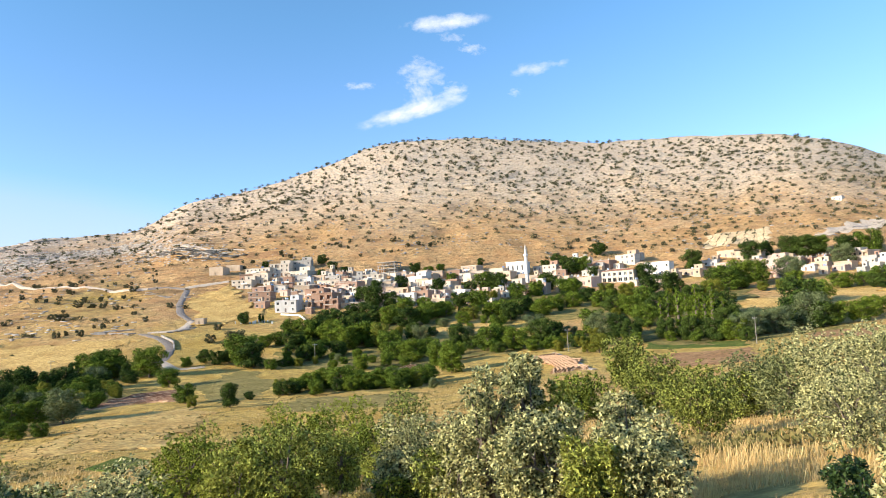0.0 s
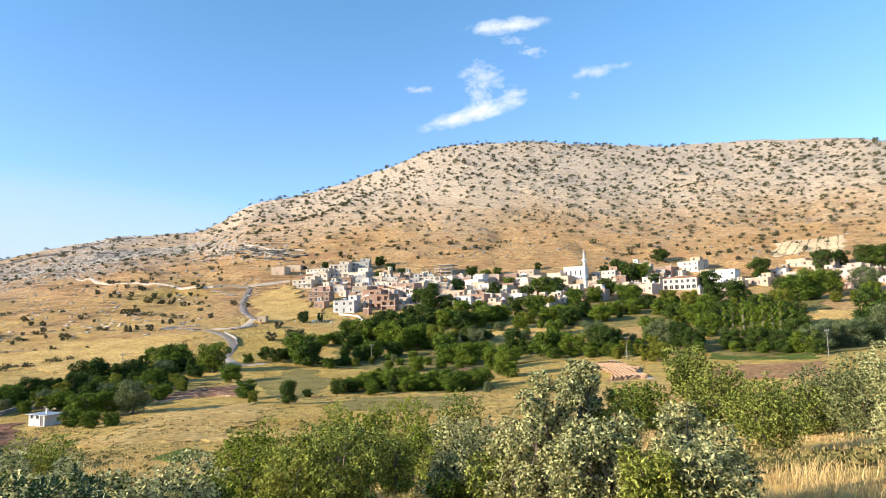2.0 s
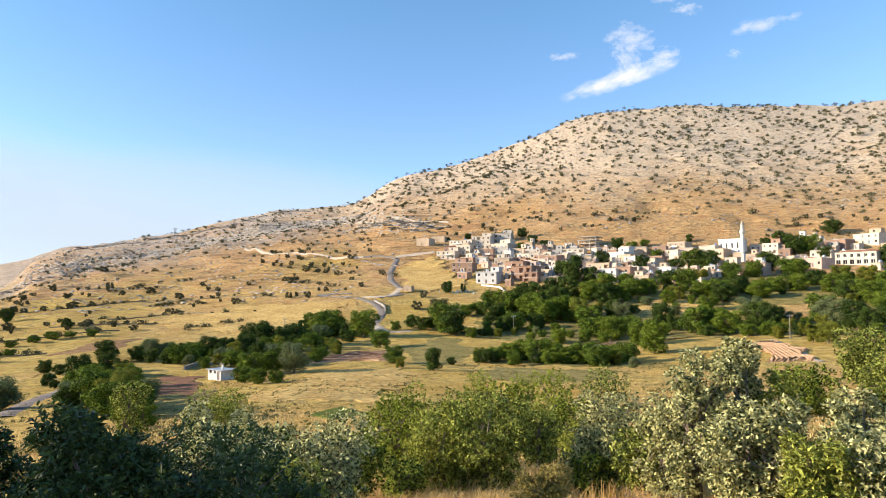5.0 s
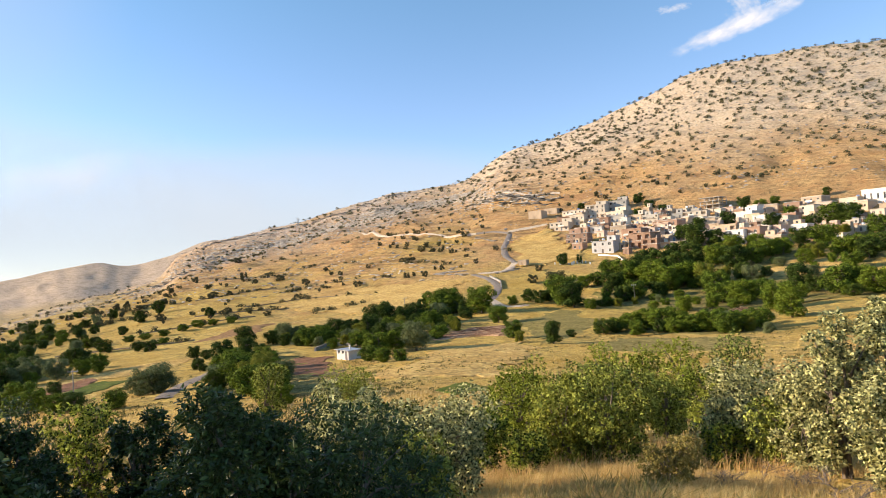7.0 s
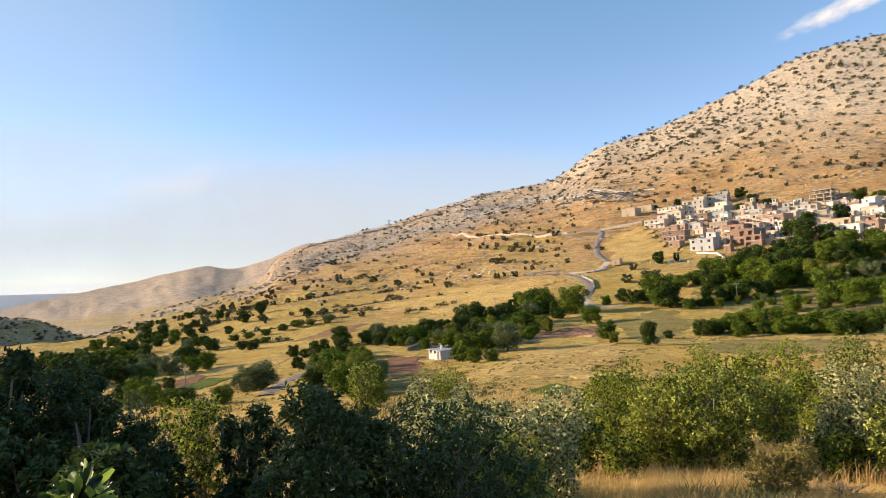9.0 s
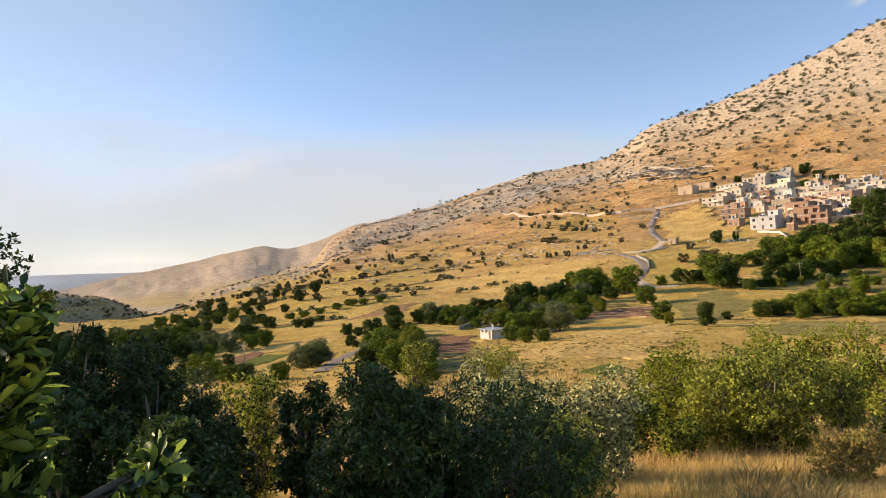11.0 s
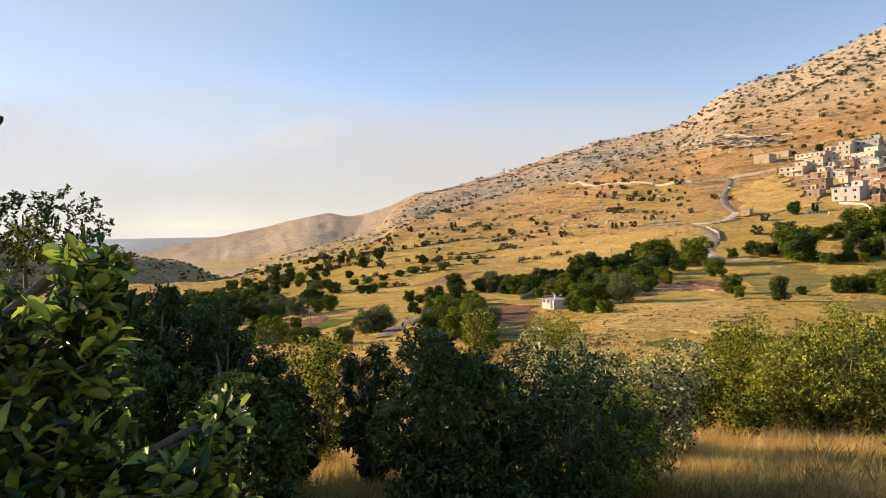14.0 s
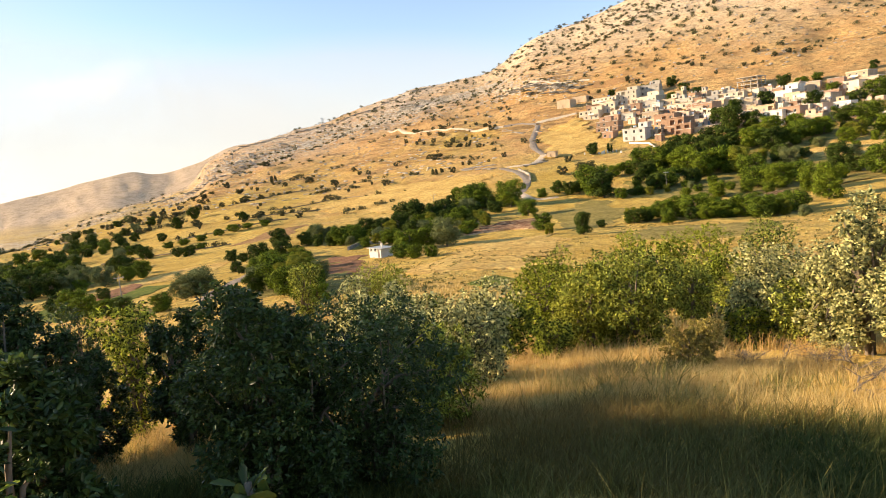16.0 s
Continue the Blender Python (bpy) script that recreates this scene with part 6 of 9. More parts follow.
house("brick", 38.6, 349.2, 7.3, 6.4, 3.0, -21)
house("cream", 44.8, 351.5, 7.6, 6.1, 3.7, -44)
house("pink", 45.1, 333.3, 7.5, 7.2, 2.6, -24)
house("grey", 51.1, 342.5, 7.5, 5.6, 3.3, -27)
house("cream", 62.1, 394.6, 7.6, 5.8, 3.4, -26)
house("pink", 57.7, 348.9, 6.7, 5.9, 3.0, -33)
house("tan", 77.6, 390.6, 8.6, 7.1, 4.1, -48)
house("cream", 72.9, 347.4, 6.7, 6.3, 3.7, -29)
house("pink", 78.7, 348.2, 6.8, 5.2, 3.7, -50)
house("brick", 92.8, 380.8, 8.4, 6.4, 3.7, -40)
house("white", 89.0, 346.8, 7.7, 6.7, 3.1, -40)
house("tan", 101.5, 370.1, 7.3, 5.6, 3.3, -50)
house("pink", 118.5, 408.8, 8.1, 6.8, 4.4, -40)
house("pink", 120.4, 381.0, 6.5, 5.1, 3.4, -45)
house("brick", 119.3, 360.3, 5.2, 4.9, 3.3, -56)
house("cream", 131.9, 373.2, 6.8, 5.2, 3.4, -44)
house("tan", 148.2, 388.5, 5.7, 5.2, 3.6, -48)
house("white", 148.4, 357.4, 7.3, 5.6, 2.7, -45)
house("brick", 169.0, 392.7, 6.3, 4.8, 4.4, -40)
house("cream", 185.1, 384.2, 11.0, 9.1, 3.7, -45)
house("tan", 191.2, 389.1, 9.0, 7.7, 3.7, -41)
house("tan", 219.0, 380.4, 7.2, 5.8, 4.5, -68)
house("tan", 221.9, 349.4, 5.3, 4.6, 3.6, -69)
house("white", 255.5, 361.6, 8.8, 8.6, 3.8, -52)
house("cream", 261.9, 339.6, 11.1, 10.5, 3.7, -54)
house("pink", 258.5, 308.1, 6.9, 6.8, 3.5, -61)
house("tan", 288.4, 309.9, 8.0, 7.7, 3.6, -63)
house("white", 310.4, 288.3, 8.8, 6.8, 4.4, -76)
house("brick", -16.1, 357.7, 6.2, 5.4, 3.7, -28)
house("tan", 5.5, 347.7, 6.0, 5.6, 3.0, -19)
house("tan", 38.1, 434.5, 4.8, 4.3, 3.4, -38)
house("grey", 41.6, 422.0, 6.2, 4.9, 3.4, -15)
house("tan", 65.9, 424.7, 4.9, 4.0, 3.1, -36)
house("cream", 61.0, 386.5, 4.9, 3.4, 3.2, -22)
house("cream", 78.5, 357.5, 6.3, 5.0, 2.5, -26)
house("grey", 52.1, 431.3, 7.4, 5.2, 3.3, -29)
house("cream", 68.6, 389.2, 4.0, 2.8, 3.0, -41)
house("cream", -9.9, 425.2, 6.1, 5.5, 3.4, -34)
house("tan", 86.3, 411.3, 7.1, 5.7, 4.2, -53)
house("brickopen", 1.8, 383.8, 4.4, 3.4, 3.7, -39)
house("cream", 65.2, 357.8, 4.2, 3.8, 3.7, -53)
house("cream", 26.6, 410.0, 6.2, 5.3, 3.6, -15)
house("cream", 46.8, 432.9, 4.4, 4.1, 3.5, -48)
house("tan", 45.0, 340.8, 5.6, 5.1, 2.9, -31)
house("tan", 54.0, 366.3, 4.8, 4.0, 3.6, -34)
house("brick", 33.1, 419.6, 5.3, 4.8, 3.3, -22)
house("cream", -2.3, 436.1, 4.9, 3.6, 4.4, -26)
house("grey", 60.1, 338.9, 5.2, 4.7, 3.5, -51)
house("white", 24.5, 349.7, 5.6, 4.6, 2.9, -37)
house("tan", 24.2, 382.5, 5.6, 4.9, 3.7, -41)
house("tan", 30.9, 427.6, 4.1, 3.1, 3.7, -39)
house("cream", 13.1, 376.7, 5.1, 4.1, 3.4, -18)
house("cream", 83.7, 419.1, 7.1, 5.8, 4.0, -49)
house("tan", 92.8, 416.0, 6.9, 5.2, 4.1, -24)
house("tan", 9.7, 356.0, 5.7, 4.1, 2.9, -34)
house("cream", 71.4, 381.0, 3.8, 3.1, 3.4, -19)
house("brickopen", 72.3, 367.0, 5.5, 4.7, 3.1, -31)
house("grey", 45.8, 412.7, 4.4, 3.7, 3.6, -44)
house("tan", 80.0, 367.1, 4.7, 3.9, 3.6, -32)
house("brickopen", 31.0, 431.8, 5.6, 4.6, 4.2, -45)
house("tan", 24.9, 441.0, 5.1, 3.6, 4.1, -42)
house("grey", 31.1, 396.2, 5.6, 4.9, 3.9, -24)
house("cream", 42.8, 380.8, 6.2, 5.2, 3.3, -20)
house("tan", -10.4, 438.2, 6.6, 5.4, 3.4, -9)
house("pink", 71.0, 424.0, 6.0, 4.4, 3.5, -36)
house("brick", 75.1, 415.6, 5.5, 5.1, 4.0, -33)
house("tan", 67.7, 406.9, 4.2, 3.2, 4.1, -19)
house("white", 52.2, 409.8, 6.0, 4.3, 3.7, -33)
house("brickopen", 43.3, 428.0, 4.4, 3.5, 3.3, -49)
house("pink", -2.9, 420.9, 4.3, 3.6, 3.3, -26)
house("tan", -6.9, 410.5, 4.4, 3.6, 3.5, -26)
house("brickopen", 7.4, 411.8, 4.9, 4.2, 3.6, -25)
house("cream", 6.5, 378.4, 4.5, 3.8, 2.6, -23)
house("brick", 19.7, 374.6, 3.7, 2.6, 3.0, -11)
house("brickopen", 24.8, 345.6, 3.9, 2.9, 3.0, -14)
house("pink", 21.4, 389.1, 5.6, 5.0, 3.6, -29)
house("cream", 64.3, 419.0, 4.8, 4.4, 4.4, -52)
house("grey", 40.6, 355.3, 4.0, 3.2, 3.0, -46)
house("pink", -4.1, 393.7, 5.5, 4.0, 3.3, -41)
house("tan", 38.2, 392.4, 5.8, 4.2, 3.1, -43)
house("grey", 58.4, 402.6, 4.2, 3.4, 3.8, -24)
house("white", 10.0, 421.8, 5.3, 4.0, 4.3, -33)
house("pink", 50.9, 355.9, 6.0, 5.4, 3.0, -23)
house("brick", 31.4, 367.2, 5.8, 5.4, 3.1, -41)
house("brickopen", 18.8, 397.8, 4.6, 3.6, 4.0, -43)
house("brickopen", -13.6, 443.9, 5.0, 4.2, 3.4, -35)
house("grey", -4.2, 429.6, 4.6, 4.0, 4.1, -10)
house("pink", 32.8, 352.8, 4.7, 4.1, 2.9, -22)
house("tan", 74.0, 337.2, 5.3, 4.6, 3.3, -49)
house("tan", 25.4, 367.5, 4.5, 3.9, 3.4, -24)
house("brick", 102.0, 329.9, 3.6, 3.2, 2.9, -45)
house("brick", 107.0, 334.0, 5.8, 5.4, 2.6, -35)
house("cream", 109.6, 329.5, 4.8, 3.6, 2.5, -36)
house("pink", 85.3, 324.8, 4.6, 3.8, 3.2, -46)
house("cream", 85.0, 356.7, 3.8, 2.9, 3.3, -44)
house("cream", 111.8, 349.6, 3.7, 3.5, 2.8, -47)
house("pink", 90.8, 324.9, 4.8, 4.6, 3.2, -31)
house("pink", 105.2, 350.8, 3.5, 2.7, 2.9, -45)
house("cream", 97.8, 321.2, 4.7, 4.2, 2.3, -57)
house("pink", 77.3, 331.1, 3.7, 3.1, 3.2, -54)
house("tan", 95.6, 329.8, 3.7, 3.0, 3.0, -46)
house("tan", 101.1, 325.9, 5.6, 4.2, 3.1, -47)
house("tan", 108.1, 407.7, 4.8, 4.1, 4.3, -58)
house("brickopen", 121.6, 402.3, 7.1, 5.6, 3.8, -29)
house("brickopen", 115.5, 351.5, 4.7, 4.2, 2.9, -32)
house("pink", 104.0, 364.6, 4.9, 4.5, 3.8, -50)
house("grey", 204.3, 379.4, 5.3, 4.9, 3.4, -41)
house("tan", 160.8, 365.8, 4.5, 3.7, 4.0, -65)
house("pink", 197.8, 325.1, 5.8, 5.3, 3.8, -61)
house("white", 232.6, 376.4, 6.9, 5.8, 3.2, -60)
house("brickopen", 173.2, 382.1, 4.1, 3.7, 3.1, -39)
house("brickopen", 141.1, 366.3, 4.7, 4.3, 3.4, -59)
house("pink", 215.2, 356.4, 4.1, 3.8, 3.3, -76)
house("brick", 167.7, 368.2, 6.8, 6.0, 3.2, -65)
house("cream", 191.2, 342.3, 5.1, 4.6, 2.8, -70)
house("brickopen", 171.7, 404.2, 4.6, 4.4, 4.0, -52)
house("grey", 195.4, 379.7, 4.2, 3.5, 3.8, -57)
house("cream", 206.4, 392.1, 7.6, 5.8, 3.3, -52)
house("brickopen", 153.9, 362.4, 6.7, 6.3, 2.8, -46)
house("tan", 199.1, 343.0, 4.7, 3.9, 3.4, -56)
house("tan", 199.7, 377.8, 4.2, 3.5, 3.8, -41)
house("grey", 158.4, 406.8, 6.2, 5.6, 3.8, -48)
house("cream", 296.2, 281.9, 5.7, 4.6, 4.1, -77)
house("cream", 286.9, 344.3, 6.2, 4.9, 3.3, -63)
house("tan", 268.1, 344.3, 6.0, 5.2, 3.6, -69)
house("pink", 287.4, 296.0, 6.8, 6.2, 2.9, -73)
house("cream", 299.4, 318.7, 6.2, 4.6, 3.7, -66)
house("brickopen", 304.2, 323.9, 4.9, 3.9, 3.5, -74)
house("tan", 277.9, 296.3, 4.5, 4.3, 3.8, -56)
house("brickopen", 291.4, 330.3, 4.7, 4.2, 3.6, -73)
house("grey", 284.7, 279.1, 4.6, 3.8, 3.3, -79)
house("brickopen", 294.2, 325.1, 6.4, 5.1, 3.3, -75)
minaret(141.8, 382.2, 23.9)
pole(83.6, 192.3)
pole(118.6, 150.8)
pole(-91.8, 95.5, 4.6)
pole(7.7, 237.0)
pole(-74.2, 232.0)
pylon(-357.1, 716.2, 14)
bare_tree(-28.5, 64.2, 4.6, 5)
bare_tree(-33.9, 72.3, 3.2, 6)
hut(-54.2, 126.0)
# ---------------------------------------------------------------- fields, lanes, stones, scrub and grass
def earth_mat(name, a, b, scale=0.25, rough=0.95):
    m = Mat(name, rough, 0.1).world_co()
    n1, n2 = m.noise(scale, 5, 0.65), m.noise(scale * 9, 4, 0.7)
    col = m.mix(m.ramp(n1, (0.35, 0.0), (0.65, 1.0)), a, b)
    col = m.mix(0.6, col, m.ramp(n2, (0.32, 0.12), (0.68, 0.9)), "OVERLAY")
    m.color(col).bump(m.maths("ADD", n2, m.maths("MULTIPLY", n1, 2.0)), 1.0, 0.3)
    return m


PLOUGHED = earth_mat("ploughed_soil", (0.208, 0.096, 0.052), (0.288, 0.152, 0.088))
STUBBLE = earth_mat("pale_stubble", (0.45, 0.275, 0.085), (0.61, 0.41, 0.145), 0.12)
FALLOW = earth_mat("fallow_grass", (0.192, 0.160, 0.050), (0.304, 0.232, 0.080), 0.15)
CROP = earth_mat("green_crop", (0.070, 0.110, 0.018), (0.160, 0.170, 0.034), 0.3)
REDSOIL = earth_mat("red_soil", (0.288, 0.152, 0.068), (0.376, 0.224, 0.104), 0.1)
CREST_SOIL = earth_mat("dry_crest_soil", (0.46, 0.27, 0.15), (0.58, 0.37, 0.22), 0.3)
VINESOIL = earth_mat("vineyard_soil", (0.50, 0.36, 0.20), (0.66, 0.50, 0.30), 0.12)
ASPHALT = earth_mat("old_asphalt", (0.235, 0.195, 0.165), (0.32, 0.265, 0.225), 0.5)
# weedy ground, its colour also lowered to deepen the shade under trees
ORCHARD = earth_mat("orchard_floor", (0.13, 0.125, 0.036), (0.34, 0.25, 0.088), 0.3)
DUST = earth_mat("dusty_track", (0.50, 0.40, 0.30), (0.64, 0.53, 0.41), 0.4)
DRYSTONE = earth_mat("dry_stone", (0.20, 0.155, 0.10), (0.36, 0.29, 0.20), 0.6, 0.9)
# darker copy of the limestone: the shade of ledge faces set as base colour
DARKROCK = earth_mat("shade_toned_limestone", (0.085, 0.078, 0.070), (0.21, 0.19, 0.165), 0.5, 0.85)
LIMESTONE = earth_mat("limestone", (0.28, 0.245, 0.21), (0.46, 0.41, 0.355), 0.6, 0.85)


def field(name, mat, corners, label, category="field", lift=0.16, rows=0, seed=1):
    """A patch of land lying on the ground between four corners, with an uneven edge; rows: ridges left by the plough."""
    rng = np.random.default_rng(seed)
    c = np.array(corners, float)
    size = max(np.linalg.norm(c[1] - c[0]), np.linalg.norm(c[2] - c[1]), np.linalg.norm(c[3] - c[2]))
    n = int(np.clip(size / 1.5, 8, 44))
    lift = lift + 0.4 * float(step(230, 330, np.hypot(*c.mean(0))))
    k = rows * 4 if rows else n
    u, v = np.meshgrid(np.linspace(0, 1, n + 1), np.linspace(0, 1, k + 1), indexing="ij")
    p = (1 - u)[..., None] * ((1 - v)[..., None] * c[0] + v[..., None] * c[3]) + u[..., None] * ((1 - v)[..., None] * c[1] + v[..., None] * c[2])
    edge = np.minimum(np.minimum(u, 1 - u), np.minimum(v, 1 - v))
    wob = size * 0.07 * np.clip(1 - edge / 0.2, 0, 1)
    p[..., 0] += wob * fbm(p[..., 0] / 6, p[..., 1] / 6, 3, seed)
    p[..., 1] += wob * fbm(p[..., 0] / 6 + 9, p[..., 1] / 6, 3, seed + 5)
    z = ground(p[..., 0], p[..., 1]) + lift - 0.3 * (edge < 1e-6)
    if rows:
        z = z + np.where((np.arange(k + 1) % 4 < 2), 0.28, 0.0)[None, :] * (edge > 1e-6)
    verts = np.concatenate([p, z[..., None]], -1).reshape(-1, 3)
    faces = [(i * (k + 1) + j, (i + 1) * (k + 1) + j, (i + 1) * (k + 1) + j + 1, i * (k + 1) + j + 1) for i in range(n) for j in range(k)]
    me = mesh_of(name, verts, faces, mat)
    if me.polygons[len(faces) // 2].normal.z < 0:
        me.flip_normals()
    if rows:
        # pale dry crests between the furrows
        me.materials.append(CREST_SOIL.m)
        me.polygons.foreach_set("material_index", np.tile((np.arange(k) % 4 < 2).astype(np.int32), n))
    if mat not in (STUBBLE, FALLOW, ORCHARD):
        BARE.append(c)
    return tagged(new(name, me), label, category, kind="structure")


BARE = []


def on_bare(x, y):
    """True where the soil is ploughed, sown or sealed."""
    hit = np.zeros(len(x), bool)
    for c in BARE:
        turn = [(b[0] - a[0]) * (y - a[1]) - (b[1] - a[1]) * (x - a[0]) for a, b in zip(c, np.roll(c, -1, 0))]
        hit |= np.all([t > 0 for t in turn], 0) | np.all([t < 0 for t in turn], 0)
    return hit


def lane(name, mat, points, width, label, category="road", lift=0.08):
    """A lane that follows the ground along points."""
    pts = [Vector((*p, 0)) for p in points]
    for a, b in zip(pts, pts[1:]):
        n = (b - a).normalized() * width * 0.7
        BARE.append(np.array([(a.x - n.y, a.y + n.x), (b.x - n.y, b.y + n.x), (b.x + n.y, b.y - n.x), (a.x + n.y, a.y - n.x)]))
    line = []
    for a, b in zip(pts, pts[1:]):
        k = max(2, int((b - a).length / 2.0))
        line += [a.lerp(b, i / k) for i in range(k)]
    line.append(pts[-1])
    for _ in range(6):
        line = [line[0]] + [(line[i - 1] + line[i] * 2 + line[i + 1]) / 4 for i in range(1, len(line) - 1)] + [line[-1]]
    verts, faces, sides, heights = [], [], [], []
    for i, p in enumerate(line):
        way = (line[min(i + 1, len(line) - 1)] - line[max(i - 1, 0)]).normalized()
        side = Vector((way.y, -way.x, 0))
        sides.append(side)
        heights.append(0.6 * max(gz(*(p + side * s * width / 2).xy) for s in (-1, 0, 1)) + 0.4 * gz(p.x, p.y)
                       + lift + 0.15 * float(step(230, 380, np.hypot(p.x, p.y))))
    for _ in range(3):
        heights = [heights[0]] + [(heights[i - 1] + heights[i] * 2 + heights[i + 1]) / 4 for i in range(1, len(heights) - 1)] + [heights[-1]]
    for i, (p, side, zc) in enumerate(zip(line, sides, heights)):
        wide = width * (1 + 0.16 * float(value_noise(p.x / 4, p.y / 4, 3)))
        for k, (reach, dz) in enumerate(((-0.5 * wide - 0.9, 0.0), (-0.5 * wide, 0.0), (0.0, 0.05), (0.5 * wide, 0.0), (0.5 * wide + 0.9, 0.0))):
            q = p + side * reach
            # the banks run out into the ground
            verts.append((q.x, q.y, gz(q.x, q.y) - 0.25 if k in (0, 4) else zc + dz))
        if i:
            faces += [((i - 1) * 5 + k, (i - 1) * 5 + k + 1, i * 5 + k + 1, i * 5 + k) for k in range(4)]
    me = mesh_of(name, verts, faces, mat, True)
    if me.polygons[len(faces) // 2].normal.z < 0:
        me.flip_normals()
    return tagged(new(name, me), label, category, kind="structure")


def rock_arrays(centres, sizes, rng, flat=0.6):
    """Rough boulders as arrays of triangles."""
    bm = bmesh.new()
    bmesh.ops.create_icosphere(bm, subdivisions=1, radius=1.0)
    base = np.array([v.co[:] for v in bm.verts])
    tri = np.array([[v.index for v in f.verts] for f in bm.faces])
    bm.free()
    n = len(centres)
    v = base[None] * rng.uniform(0.65, 1.25, (n, len(base), 1)) * (np.array([1.0, 1.0, flat])[None] * rng.uniform(0.7, 1.3, (n, 3)))[:, None, :]
    th = rng.uniform(0, 6.28, n)
    cs, sn = np.cos(th)[:, None], np.sin(th)[:, None]
    v = np.stack([v[..., 0] * cs - v[..., 1] * sn, v[..., 0] * sn + v[..., 1] * cs, v[..., 2]], -1)
    v = v * np.asarray(sizes)[:, None, None] + np.asarray(centres)[:, None, :]
    loops = (np.arange(n)[:, None, None] * len(base) + tri[None]).reshape(-1)
    return v.reshape(-1, 3), loops


ROCK_MESHES = {}


def ledge(points, size, label, seed, thick=1.0, stone=None):
    """An outcrop of layered rock along points, block by block."""
    rng = np.random.default_rng(seed)
    stone = stone or LIMESTONE
    if stone not in ROCK_MESHES:
        ROCK_MESHES[stone] = [quick_mesh("rock", *rock_arrays([(0, 0, 0)], [1.0], np.random.default_rng(60 + k), 0.5), 3, stone) for k in range(6)]
    o = Vector((*points[0], gz(*points[0])))
    root = new("rock_ledge")
    root.location = o
    for (x0, y0), (x1, y1) in zip(points, points[1:]):
        n = max(3, int(math.hypot(x1 - x0, y1 - y0) / (size * 0.9)))
        for i in range(n):
            u = (i + rng.uniform(0, 1)) / n
            x, y = x0 + (x1 - x0) * u + rng.normal(0, size * 0.5 * thick), y0 + (y1 - y0) * u + rng.normal(0, size * 0.7 * thick)
            s = size * rng.uniform(0.5, 1.2)
            part("rock", ROCK_MESHES[stone][int(rng.integers(6))], root, m=Matrix.LocRotScale(Vector((x, y, gz(x, y) + 0.1 * size)) - o, Euler((rng.normal(0, 0.06), rng.normal(0, 0.06), math.atan2(y1 - y0, x1 - x0) + rng.normal(0, 0.25))), (s * 1.9, s * 0.8, s * 0.5)))
    return tagged(root, label, "rock", "rock ledges")


def low_wall(name, points, h, thick, mat, label):
    """A wall that follows the ground."""
    verts, faces = [], []
    line = []
    for a, b in zip(points, points[1:]):
        k = max(1, int(math.dist(a, b) / 2))
        line += [(a[0] + (b[0] - a[0]) * i / k, a[1] + (b[1] - a[1]) * i / k) for i in range(k)]
    line.append(points[-1])
    for i, p in enumerate(line):
        a, b = line[max(i - 1, 0)], line[min(i + 1, len(line) - 1)]
        w = math.atan2(b[1] - a[1], b[0] - a[0])
        sx, sy = -math.sin(w) * thick / 2, math.cos(w) * thick / 2
        g, t = gz(*p), h * RNG.uniform(0.85, 1.1)
        verts += [(p[0] - sx, p[1] - sy, g - 0.6), (p[0] - sx, p[1] - sy, g + t), (p[0] + sx, p[1] + sy, g + t), (p[0] + sx, p[1] + sy, g - 0.6)]
        if i:
            o, q = (i - 1) * 4, i * 4
            faces += [(o + k, o + (k + 1) % 4, q + (k + 1) % 4, q + k) for k in range(4)]
    e = (len(line) - 1) * 4
    faces += [(3, 2, 1, 0), (e, e + 1, e + 2, e + 3)]
    me = mesh_of(name, verts, faces, mat)
    bm = bmesh.new()
    bm.from_mesh(me)
    bmesh.ops.recalc_face_normals(bm, faces=bm.faces)
    bm.to_mesh(me)
    bm.free()
    return tagged(new(name, me), label, "wall", kind="structure")


def free_ground(x, y):
    """True where wild scrub may grow."""
    d, a = np.hypot(x, y), np.degrees(np.arctan2(x, y))
    return np.where(a > -7, d > 475, d > 300 + np.maximum(0, a + 30) * 2)


def strewn(rng, n, near, far):
    a = np.radians(rng.uniform(-50, 56, n))
    d = np.sqrt(rng.uniform(near ** 2, far ** 2, n))
    return d * np.sin(a), d * np.cos(a)


